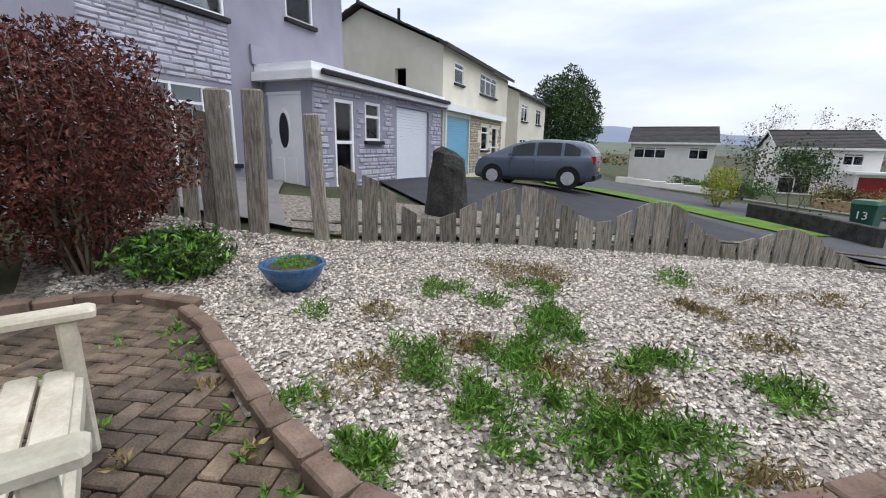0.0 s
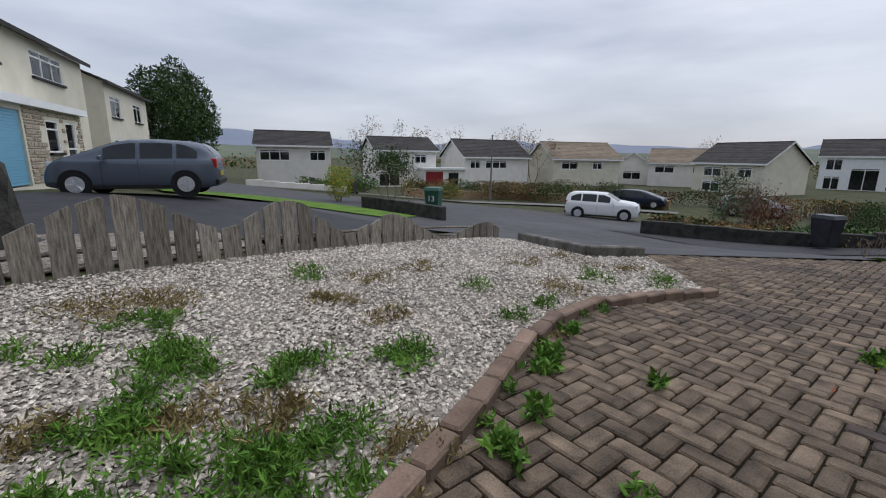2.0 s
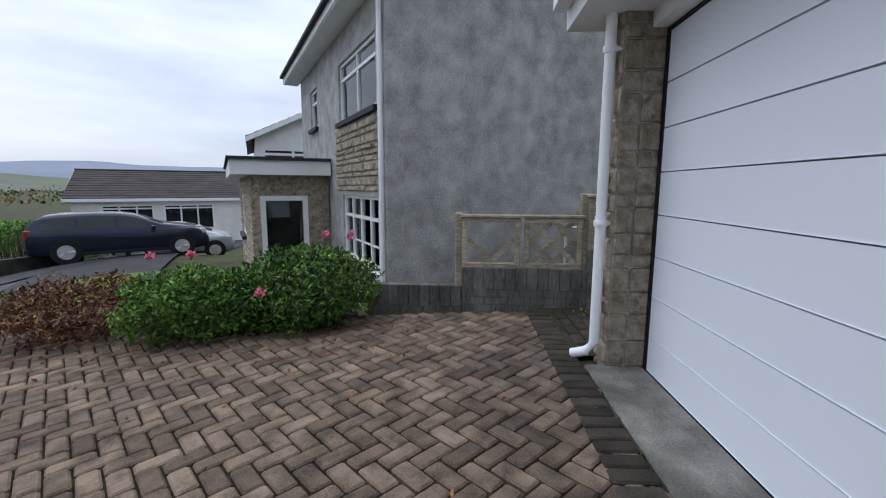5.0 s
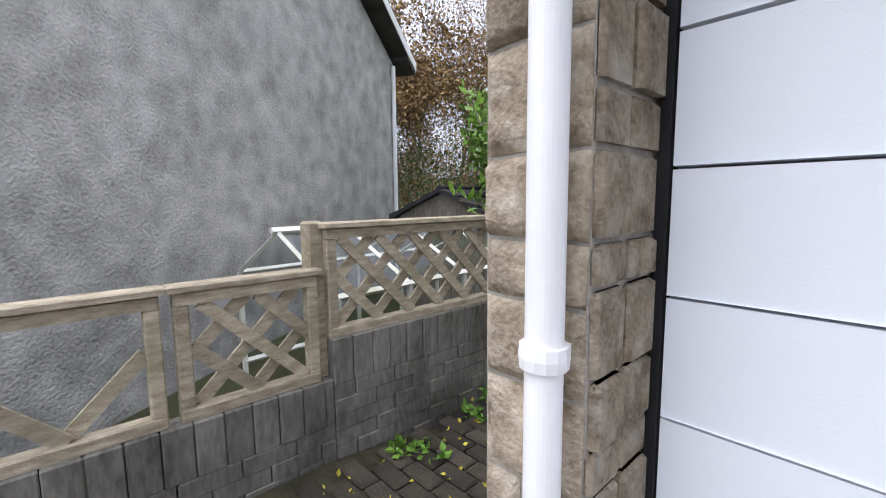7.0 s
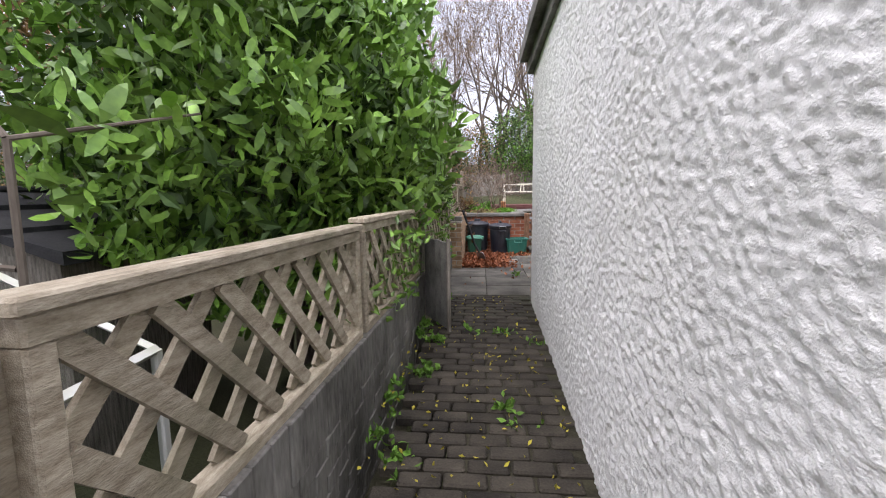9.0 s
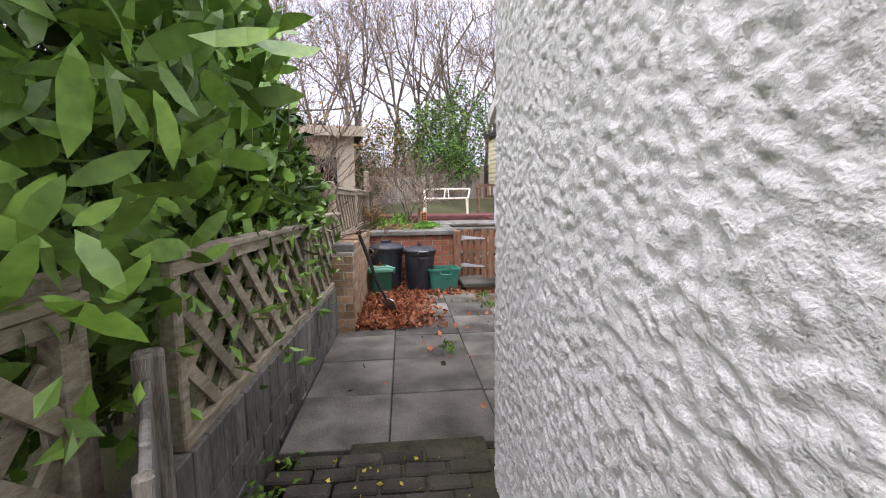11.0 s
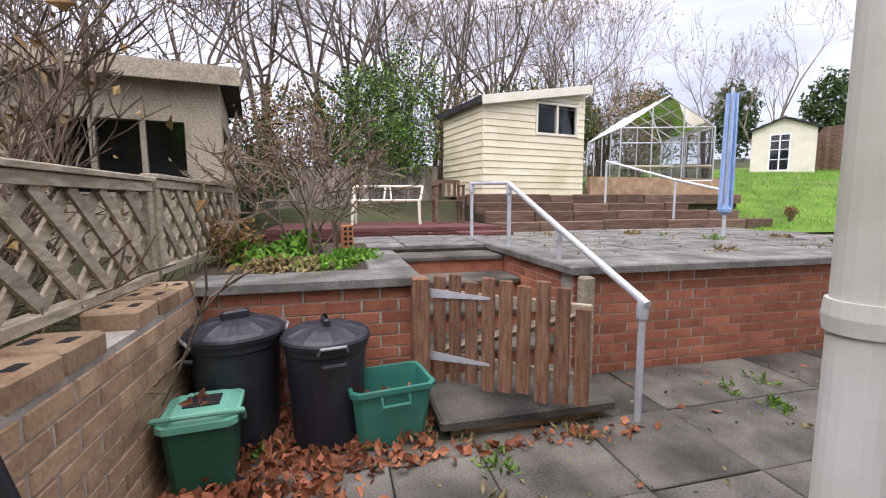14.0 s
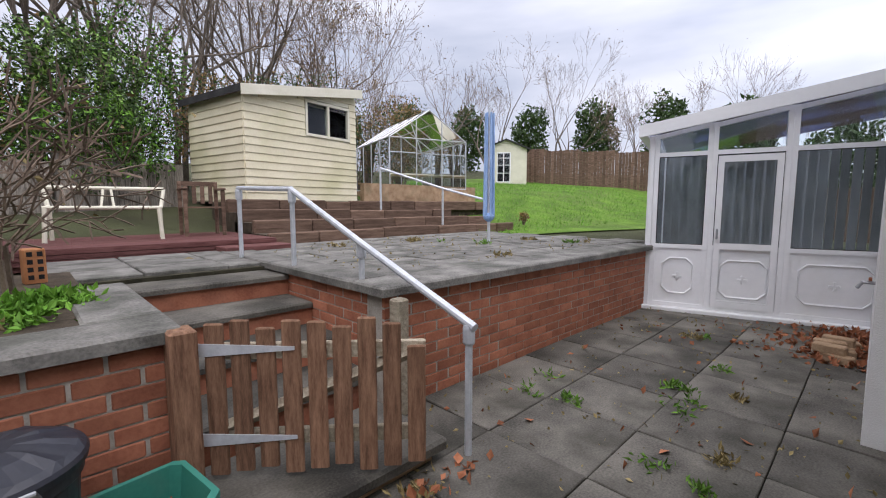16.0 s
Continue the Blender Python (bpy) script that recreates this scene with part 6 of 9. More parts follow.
# rear corner of the house beyond the porch, with a tap on the wall
structure(box_part("wall_rear_wing", (2.9, 5.95, -0.1), (3.15, 8.05, 5.2), M["render_white"]), "white rendered wall of the rear wing", "wall")
structure(box_part("wall_rear_end", (3.15, 7.8, -0.1), (6.1, 8.195, 5.2), M["render_white"]), "white rendered rear wall beside the sun room", "wall")
tap = thing("garden_tap", pose(4.6, 8.135, 0.85), "brass garden tap on the white wall", "tap")
bm = bm_new()
tube(bm, [(0, 0.06, 0), (0, 0.13, 0), (0, 0.16, -0.05)], 0.014, 8)
part("spout", bm, M["steel"], tap)
box_part("handle", (-0.05, 0.08, 0.02), (0.05, 0.10, 0.04), M["leaf_fallen"], tap, r=0.006)

# ---- sun room across the patio ----
sun_yaw = math.degrees(math.atan2(8.1 - 10.22, 6.16 - 5.58))
sunroom = thing("sun_room", pose(5.58, 10.24, 0.0, 0, 0, sun_yaw), "white plastic lean-to sun room with a glazed door and blinds", "sun room")
tops = lambda q: 2.28 + 0.16 * q
for x0, x1 in ((0.056, 0.655), (0.656, 1.375), (1.376, 2.258)):
    bay(sunroom, x0, x1, 0.2, 0.92, 2.02, tops(x0), tops(x1), 0.0, M["upvc"], M["glass"], 0.05)
dm = bm_new()
add_box(dm, (0.715, -0.02, 0.25), (0.775, 0.0, 2.0))
add_box(dm, (1.255, -0.02, 0.25), (1.315, 0.0, 2.0))
add_box(dm, (0.775, -0.02, 1.93), (1.255, 0.0, 2.0))
add_box(dm, (0.775, -0.02, 0.93), (1.255, 0.0, 1.0))
add_box(dm, (0.775, -0.02, 0.25), (1.255, 0.0, 0.33))
d = part("door", dm, M["upvc"], sunroom, "white framed glazed door")
box_part("handle", (0.73, -0.06, 1.05), (0.75, -0.022, 1.17), M["steel"], d, r=0.006)
for x in (0.0, 2.26):
    box_part("corner_post", (x, -0.02, 0.15), (x + 0.055, 0.08, tops(x) - 0.005), M["upvc"], sunroom, r=0.006)
box_part("sill_board", (-0.03, -0.07, 0.14), (2.34, 0.09, 0.198), M["upvc"], sunroom, r=0.01)
bm = bm_new()
v = []
for x in (-0.12, 3.4):
    for y in (-0.12, 3.2):
        for dz in (0, 0.10):
            v.append(bm.verts.new((x, y, tops(x) + 0.01 + dz)))
for q in ((0, 1, 3, 2), (4, 6, 7, 5), (0, 4, 5, 1), (2, 3, 7, 6), (1, 5, 7, 3), (0, 2, 6, 4)):
    bm.faces.new([v[i] for i in q])
sr_roof = part("roof", bm, M["roof_sheet"], sunroom, "blue tinted plastic roof sheets")
sr_roof.visible_shadow = False
bm = bm_new()
for x in (-0.12, 3.3):
    add_box(bm, (x, -0.14, tops(x) - 0.0), (x + 0.1, 3.2, tops(x) + 0.125))
part("roof_trim", bm, M["upvc"], sunroom)
bm = bm_new()
v = []
for x in (-0.12, 3.3):
    for y in (-0.15, -0.10):
        for dz in (-0.01, 0.13):
            v.append(bm.verts.new((x, y, tops(x) + dz)))
for q in ((0, 1, 3, 2), (4, 6, 7, 5), (0, 4, 5, 1), (2, 3, 7, 6), (1, 5, 7, 3), (0, 2, 6, 4)):
    bm.faces.new([v[i] for i in q])
part("eaves_trim", bm, M["upvc"], sunroom)
for i in range(24):
    bm = bm_new()
    add_box(bm, (0.08 + i * 0.092, 0.20 + 0.02 * (i % 2), 0.95), (0.155 + i * 0.092, 0.206 + 0.02 * (i % 2), 2.05))
    part("blind_slat", bm, M["blind_grey"], sunroom)
box_part("back_wall", (0.0, 3.0, 0.15), (2.3, 3.1, 2.3), M["blind_grey"], sunroom)
box_part("side_wall", (-0.02, 0.085, 0.15), (0.05, 3.0, 2.28), M["upvc"], sunroom)
box_part("floor_slab", (0.05, 0.09, 0.1), (2.3, 3.0, 0.19), M["wood_floor"], sunroom)
box_part("ledge", (0.08, 0.10, 0.86), (2.25, 0.19, 0.90), M["upvc"], sunroom)

# ---- bins and boxes ----
def dustbin(x, y, r, h, yaw, label):
    b = thing("dustbin", pose(x, y, 0.15, 0, 0, yaw), label, "dustbin", "dustbins by the brick wall")
    bm = bm_new()
    k = 40
    rings = []
    for z, q in ((0.0, 0.80), (0.02, 0.83), (h * 0.3, 0.86), (h * 0.78, 0.95), (h * 0.8, 1.0), (h * 0.85, 1.0), (h * 0.86, 0.96)):
        rings.append([bm.verts.new((r * q * (1 + (0.012 if j % 2 and 0.02 < z < h * 0.75 else 0)) * math.cos(2 * math.pi * j / k), r * q * (1 + (0.012 if j % 2 and 0.02 < z < h * 0.75 else 0)) * math.sin(2 * math.pi * j / k), z)) for j in range(k)])
    bridge(bm, rings)
    bm.faces.new(rings[0][::-1])
    bm.faces.new(rings[-1])
    part("body", bm, M["black_plastic"], b)
    bm = bm_new()
    rings = []
    for z, q in ((h * 0.855, 1.05), (h * 0.89, 1.07), (h * 0.91, 1.04), (h * 0.93, 0.95), (h * 0.97, 0.6), (h * 0.985, 0.3)):
        rings.append([bm.verts.new((r * q * math.cos(2 * math.pi * j / k), r * q * math.sin(2 * math.pi * j / k), z + (0.006 if j % 4 == 0 and 0.3 < q < 1 else 0))) for j in range(k)])
    bridge(bm, rings)
    bm.faces.new(rings[-1])
    bm.faces.new(rings[0][::-1])
    lid = part("lid", bm, M["black_plastic"], b, "ribbed black lid")
    box_part("lid_handle", (-0.07, -0.016, h * 0.985), (0.07, 0.016, h * 1.05), M["black_plastic"], lid, r=0.012)
    for s in (-1, 1):
        bm = bm_new()
        tube(bm, [(s * r * 0.98, -0.06, h * 0.74), (s * r * 1.14, -0.05, h * 0.75), (s * r * 1.14, 0.05, h * 0.75), (s * r * 0.98, 0.06, h * 0.74)], 0.012, 8)
        part("handle", bm, M["black_plastic"], b)
        bm = bm_new()
        tube(bm, [(s * r * 1.02, -0.07, h * 0.84), (s * r * 1.12, -0.06, h * 0.89), (s * r * 1.12, 0.06, h * 0.89), (s * r * 1.02, 0.07, h * 0.84)], 0.008, 8)
        part("clip", bm, M["steel"], b, "metal lid clip")
    return b


dustbin(-0.56, 9.98, 0.225, 0.66, 30, "dark black plastic dustbin with a domed lid")
dustbin(-0.11, 9.90, 0.215, 0.62, 100, "black ribbed plastic dustbin with a lid handle")


def tapered(bm, w0, d0, w1, d1, z0, z1, r=0.03):
    rings = []
    for w, d, z in ((w0, d0, z0), (w1, d1, z1)):
        pts = [(-w + r, -d), (w - r, -d), (w, -d + r), (w, d - r), (w - r, d), (-w + r, d), (-w, d - r), (-w, -d + r)]
        rings.append([bm.verts.new((a, b, z)) for a, b in pts])
    return rings


def open_box(x, y, yaw):
    b = thing("recycling_box", pose(x, y, 0.15, 0, 0, yaw), "open green plastic recycling box half full of dead leaves", "box")
    bm = bm_new()
    o = tapered(bm, 0.17, 0.125, 0.205, 0.155, 0.0, 0.29)
    rim = tapered(bm, 0.22, 0.17, 0.22, 0.17, 0.29, 0.315)
    i = tapered(bm, 0.20, 0.15, 0.165, 0.12, 0.315, 0.03)
    bridge(bm, [o[0], o[1], rim[0], rim[1], i[0], i[1]])
    bm.faces.new(o[0][::-1])
    bm.faces.new(i[1])
    part("tub", bm, M["green_plastic"], b)
    bm = bm_new()
    tube(bm, [(-0.07, -0.165, 0.28), (-0.07, -0.19, 0.24), (0.07, -0.19, 0.24), (0.07, -0.165, 0.28)], 0.009, 6)
    part("handle", bm, M["green_plastic"], b)
    leaf_mesh("leaf_litter", [[random.uniform(-.16, .16), random.uniform(-.11, .11), random.uniform(0.10, 0.19)] for _ in range(260)], 0.055, M["leaf_fallen"], b, 0.7, 5, 0.1)
    return b


open_box(0.20, 9.84, 8)


def caddy(x, y, yaw):
    b = thing("food_caddy", pose(x, y, 0.15, 0, 0, yaw), "dark green food waste caddy with a pale green lid", "caddy")
    bm = bm_new()
    o = tapered(bm, 0.115, 0.12, 0.135, 0.145, 0.0, 0.33)
    bridge(bm, o)
    bm.faces.new(o[0][::-1])
    bm.faces.new(o[1])
    part("body", bm, M["green_dark"], b)
    bm = bm_new()
    o = tapered(bm, 0.15, 0.16, 0.15, 0.16, 0.332, 0.36)
    o2 = tapered(bm, 0.135, 0.145, 0.10, 0.11, 0.36, 0.385)
    bridge(bm, [o[0], o[1], o2[0], o2[1]])
    bm.faces.new(o[0][::-1])
    bm.faces.new(o2[1])
    lid = part("lid", bm, M["green_light"], b, "pale green moulded lid")
    bm = bm_new()
    tube(bm, [(-0.16, -0.02, 0.30), (-0.165, -0.10, 0.37), (-0.08, -0.15, 0.395), (0.08, -0.15, 0.395), (0.165, -0.10, 0.37), (0.16, -0.02, 0.30)], 0.012, 8)
    part("handle", bm, M["green_light"], b)
    # dark plate on the lid draws the shade of a sunken grip
    box_part("recess", (-0.07, -0.05, 0.386), (0.07, 0.06, 0.39), M["dark"], lid)
    leaf_mesh("leaf_litter", [[random.uniform(-.06, .06), random.uniform(-.04, .05), 0.392] for _ in range(10)], 0.05, M["leaf_fallen"], b, 0.7, 5, 0.1)
    return b


caddy(-0.62, 9.60, 5)

# spade leaning on the brick wall
spade = thing("spade", pose(-0.45, 8.62, 0.16), "steel spade with a dark handle leaning on the brick wall", "spade")
bm = bm_new()
tube(bm, [(-0.34, 0.05, 0.86), (-0.14, -0.01, 0.30), (-0.06, -0.05, 0.17)], [0.019, 0.018, 0.016], 10)
part("shaft", bm, M["dark"], spade)
bm = bm_new()
tube(bm, [(-0.36, 0.0, 0.88), (-0.33, 0.10, 0.88)], 0.016, 8)
part("grip", bm, M["dark"], spade)
bm = bm_new()
m = Matrix.Translation((-0.06, -0.05, 0.17)) @ Matrix.Rotation(radians(50), 4, 'Z') @ Matrix.Rotation(radians(62), 4, 'Y')
prism(bm, [(-0.02, -0.05), (0.0, -0.09), (0.2, -0.085), (0.25, -0.04), (0.26, 0.0), (0.25, 0.04), (0.2, 0.085), (0.0, 0.09), (-0.02, 0.05)], -0.004, 0.004, m)
part("blade", bm, M["steel"], spade)

# fallen leaves
rl = np.random.RandomState(6)
lp = []
for _ in range(5200):
    y = rl.uniform(8.1, 10.15)
    x = -0.78 + abs(rl.normal(0, 0.36)) if y < 9.5 else rl.uniform(-0.78, 1.5) if rl.uniform() < 0.5 else rl.uniform(-0.78, 0.4)
    if x > 0.1 and y < 9.45 or x > 0.45 and y > 9.62:
        continue
    lp.append((x, y, 0.155 + abs(rl.normal(0, 0.018)) * (1.6 if x < -0.3 else 0.6)))
for _ in range(900):
    lp.append((rl.uniform(4.6, 6.0), 8.1 + abs(rl.normal(0, 0.35)), 0.155 + rl.uniform(0, 0.02)))
for _ in range(260):
    lp.append((rl.uniform(-0.7, 5.5), rl.uniform(6.3, 10.1), 0.156))
tagged(leaf_mesh("fallen_leaves", lp, 0.06, M["leaf_fallen"], None, 0.7, 9, 0.15), "drift of crisp brown fallen leaves", "leaves", kind="stuff")

# ---- gate, posts and hand rail ----
gate = thing("garden_gate", pose(0.50, 10.16, 0.29, 0, 0, -41), "red-brown timber picket gate standing ajar on strap hinges", "gate")
for i in range(9):
    h = 0.66 + 0.02 * math.sin(i * 2.3) - (0.10 if i == 8 else 0)
    box_part("picket", (0.03 + i * 0.105, -0.012, 0.0 + 0.015 * (i % 3)), (0.108 + i * 0.105, 0.010, h), M["wood_red"], gate, r=0.006)
for z in (0.12, 0.50):
    box_part("ledge", (0.02, 0.012, z), (0.95, 0.036, z + 0.07), M["wood_lattice"], gate, r=0.006)
bm = bm_new()
tube(bm, [(0.05, 0.025, 0.18), (0.90, 0.025, 0.52)], 0.03, 4)
part("brace", bm, M["wood_lattice"], gate)
for z in (0.13, 0.52):
    bm = bm_new()
    prism(bm, [(-0.02, z), (0.40, z + 0.025), (0.40, z + 0.04), (-0.02, z + 0.06)], -0.018, -0.013, Matrix(((1, 0, 0, 0), (0, 0, 1, 0), (0, 1, 0, 0), (0, 0, 0, 1))))
    add_box(bm, (-0.055, -0.02, z - 0.04), (-0.022, -0.012, z + 0.10))
    part("strap_hinge", bm, M["galvanised"], gate, "galvanised strap hinge")
o = box_part("gate_post", (-0.05, -0.06, 0), (0.05, 0.06, 0.78), M["wood_red"], r=0.01)
o.matrix_world = pose(0.44, 10.16, 0.16)
tagged(o, "red-brown stained timber gate post against the brick wall", "post", "gate posts")
o = box_part("gate_post", (-0.045, -0.045, 0), (0.045, 0.045, 0.72), M["wood_lattice"], r=0.01)
o.matrix_world = pose(1.60, 10.20, 0.16)
tagged(o, "weathered timber gate post with a metal latch", "post", "gate posts")

rail = thing("hand_rail", pose(0, 0, 0), "galvanised tubular steel hand rail down the garden steps", "rail")
bm = bm_new()
tube(bm, [(1.50, 12.50, 1.60), (1.60, 11.60, 1.57)], 0.021, 10)
part("top_bar", bm, M["galvanised"], rail)
bm = bm_new()
tube(bm, [(1.60, 11.60, 1.57), (1.60, 10.62, 1.20), (1.585, 9.58, 0.83)], 0.024, 10)
part("sloping_bar", bm, M["galvanised"], rail)
for x, y, z0, z1 in ((1.50, 12.48, 0.94, 1.59), (1.60, 11.58, 0.94, 1.56), (1.62, 10.62, 0.94, 1.19), (1.585, 9.62, 0.15, 0.84)):
    bm = bm_new()
    tube(bm, [(x, y, z0), (x, y, z1)], 0.02, 10)
    p = part("post", bm, M["galvanised"], rail)
    bm = bm_new()
    lathe(bm, [(0.028, z1 - 0.10), (0.032, z1 - 0.09), (0.032, z1 - 0.02), (0.028, z1)], 12, (x, y))
    part("clamp", bm, M["galvanised"], p)

# ---- deck, garden furniture, tiers, shed, greenhouse ----
deck = structure(box_part("deck_frame", (-0.95, 13.45, 0.85), (2.25, 15.2, 1.015), M["deck"]), "maroon timber deck platform", "deck")
for i in range(12):
    box_part("deck_board", (-0.95, 13.44 + i * 0.146, 1.018), (2.25, 13.575 + i * 0.146, 1.042), M["deck"], deck, r=0.005)
for z in (0.90, 0.945, 0.99):
    box_part("fascia_board", (-0.95, 13.425, z), (2.25, 13.447, z + 0.038), M["deck"], deck)
structure(box_part("deck_step", (1.55, 13.1, 0.90), (2.3, 13.42, 0.985), M["deck"], r=0.008), "maroon timber step up to the deck", "step")

seat = thing("metal_bench", pose(0.72, 14.45, 1.042, 0, 0, -10), "pale cream metal garden bench with an open back", "bench")
for s in (-0.52, 0.52):
    bm = bm_new()
    tube(bm, [(s, -0.22, 0.0), (s * 0.96, -0.20, 0.36), (s * 1.02, 0.20, 0.38), (s * 1.10, 0.30, 0.60)], 0.022, 8)
    part("end_frame", bm, M["cream_paint"], seat)
    bm = bm_new()
    tube(bm, [(s, 0.22, 0.0), (s, 0.20, 0.38)], 0.022, 8)
    part("leg", bm, M["cream_paint"], seat)
bm = bm_new()
tube(bm, [(-0.57, 0.30, 0.60), (0.57, 0.30, 0.60)], 0.022, 8)
part("top_bar", bm, M["cream_paint"], seat)
for y in (-0.19, 0.0, 0.19):
    bm = bm_new()
    tube(bm, [(-0.52, y, 0.37), (0.52, y, 0.37)], 0.02, 8)
    part("seat_bar", bm, M["cream_paint"], seat)
for x in (-0.06, 0.06):
    bm = bm_new()
    tube(bm, [(x, 0.2, 0.38), (x * 0.6, 0.30, 0.60)], 0.014, 8)
    part("back_stay", bm, M["cream_paint"], seat)


def chair(x, y, yaw):
    c = thing("wooden_chair", pose(x, y, 1.042, 0, 0, yaw), "old dark weathered wooden garden chair", "chair", "old chairs on the deck")
    for sx in (-0.24, 0.20):
        box_part("leg", (sx, -0.22, 0), (sx + 0.045, -0.175, 0.60), M["sleeper"], c, r=0.006)
        box_part("back_leg", (sx, 0.19, 0), (sx + 0.045, 0.235, 0.72), M["sleeper"], c, r=0.006)
        box_part("arm", (sx - 0.01, -0.24, 0.602), (sx + 0.055, 0.188, 0.625), M["sleeper"], c, r=0.006)
    for i in range(4):
        box_part("seat_slat", (-0.24, -0.2 + i * 0.1, 0.36), (0.245, -0.125 + i * 0.1, 0.38), M["sleeper"], c)
        box_part("back_slat", (-0.17 + i * 0.1, 0.2, 0.42), (-0.12 + i * 0.1, 0.22, 0.66), M["sleeper"], c)
    box_part("top_rail", (-0.195, 0.2, 0.662), (0.2, 0.225, 0.72), M["sleeper"], c)


chair(1.75, 14.6, -5)

# perforated brick on the bed coping
pb = thing("hollow_brick", pose(0.05, 12.05, 0.935, 0, 0, 10), "orange perforated clay brick standing on end", "brick")
bm = bm_new()
soft_box(bm, (-0.055, -0.05, 0), (0.055, 0.05, 0.225), 0.008)
part("body", bm, M["terracotta"], pb)
for i in range(4):
    for j in (-1, 1):
        # dark plate on the solid face draws the shade of a perforation
        box_part("hole", (j * 0.025 - 0.014, -0.052, 0.025 + i * 0.05), (j * 0.025 + 0.014, -0.0505, 0.055 + i * 0.05), M["dark"], pb)

# sleeper tiers behind the terrace
for i, (y, z0, z1, x0, x1) in enumerate(((13.75, 0.90, 1.08, 2.3, 7.6), (14.25, 1.08, 1.22, 2.3, 7.4), (14.8, 1.22, 1.36, 2.3, 6.8), (15.3, 1.36, 1.52, 2.3, 8.6))):
    t = structure(box_part("tier_%d" % (i + 1), (x0, y + 0.11, 0.5), (x1, y + 0.75, z1 - 0.03), M["soil"]), "planted tier held by old timber sleepers and stones", "terrace")
    x = x0
    rng = random.Random(60 + i)
    while x < x1 - 0.2:
        w = min(rng.uniform(0.45, 1.3), x1 - x)
        box_part("sleeper", (x + 0.005, y + rng.uniform(-.02, .02), z0 - 0.03), (x + w - 0.005, y + 0.105, z1 + rng.uniform(-.015, .02)), M["sleeper"], t, r=0.015)
        x += w
brick_tier = structure(box_part("greenhouse_base", (5.3, 16.0, 1.2), (8.9, 16.15, 1.92), M["brick_old"]), "low brown brick base wall in front of the greenhouse", "wall")

shed = thing("garden_shed", pose(2.67, 15.5, 1.50, 0, 0, 11), "cream horizontally clad shed with a mono-pitch felt roof", "shed")
W, D = 2.46, 1.75
ROOF0, ROOF1 = 1.80, 2.22          # height of the wall top at the low and the high end


def top_at(x):
    return ROOF0 + (ROOF1 - ROOF0) * x / W


n = 17
step_z = ROOF1 / n
along_x = Matrix(((0, 0, 1, 0), (1, 0, 0, 0), (0, 1, 0, 0), (0, 0, 0, 1)))
for i in range(n):
    z0, z1 = 0.02 + i * step_z, 0.02 + (i + 1) * step_z
    start = max(0.0, (z1 - ROOF0) / (ROOF1 - ROOF0) * W)
    spans = [(start, W)]
    if z1 > 1.22 and z0 < 1.88:
        spans = [(start, 1.20), (2.28, W)]
    for a, b in spans:
        if b - a < 0.05:
            continue
        bm = bm_new()
        prism(bm, [(0.0, z0), (-0.022, z0 + 0.004), (-0.006, z1), (0.0, z1)], a, b, along_x)
        part("board", bm, M["cream_clad"], shed)
    if z1 <= ROOF0 + 0.02:
        bm = bm_new()
        prism(bm, [(0.0, z0), (-0.022, z0 + 0.004), (-0.006, z1), (0.0, z1)], 0.0, D, Matrix(((1, 0, 0, 0), (0, 0, 1, 0), (0, 1, 0, 0), (0, 0, 0, 1))))
        part("board", bm, M["cream_clad"], shed)
bm = bm_new()
holed(bm, 0.002, W, 0.0, ROOF0 - 0.02, 0.002, 0.04, [(1.20, 2.28, 1.22, ROOF0 - 0.021)])
prism(bm, [(0.002, ROOF0 - 0.02), (1.20, ROOF0 - 0.02), (1.20, top_at(1.2) - 0.01)], 0.003, 0.04, Matrix(((1, 0, 0, 0), (0, 0, 1, 0), (0, 1, 0, 0), (0, 0, 0, 1))))
prism(bm, [(1.20, 1.90), (2.28, 1.90), (2.28, top_at(2.28) - 0.01), (1.20, top_at(1.2) - 0.01)], 0.003, 0.04, Matrix(((1, 0, 0, 0), (0, 0, 1, 0), (0, 1, 0, 0), (0, 0, 0, 1))))
prism(bm, [(2.28, ROOF0 - 0.02), (W, ROOF0 - 0.02), (W, top_at(W) - 0.01), (2.28, top_at(2.28) - 0.01)], 0.003, 0.04, Matrix(((1, 0, 0, 0), (0, 0, 1, 0), (0, 1, 0, 0), (0, 0, 0, 1))))
add_box(bm, (0.002, 0.04, 0), (0.04, D, ROOF0 - 0.03))
add_box(bm, (W - 0.04, 0.04, 0), (W, D, ROOF1 - 0.03))
add_box(bm, (0.04, D - 0.04, 0), (W - 0.04, D, ROOF0 - 0.03))
part("frame", bm, M["cream_paint"], shed)
window_in(shed, 1.20, 2.28, 1.22, 1.88, -0.02, 2, frame_mat=M["cream_paint"], sill=False)
for name, (xa, xb), (ya, yb), lo, hi, mt in (("roof", (-0.10, W + 0.06), (-0.13, D + 0.12), 0.0, 0.05, "felt"), ("fascia_board", (-0.10, W + 0.07), (-0.158, -0.133), -0.11, 0.055, "cream_paint"), ("side_fascia", (-0.125, -0.103), (-0.13, D + 0.12), -0.06, 0.055, "felt")):
    bm = bm_new()
    v = [bm.verts.new((x, y, top_at(x) + dz)) for x in (xa, xb) for y in (ya, yb) for dz in (lo, hi)]
    for q in ((0, 1, 3, 2), (4, 6, 7, 5), (0, 4, 5, 1), (2, 3, 7, 6), (1, 5, 7, 3), (0, 2, 6, 4)):
        bm.faces.new([v[i] for i in q])
    part(name, bm, M[mt], shed)

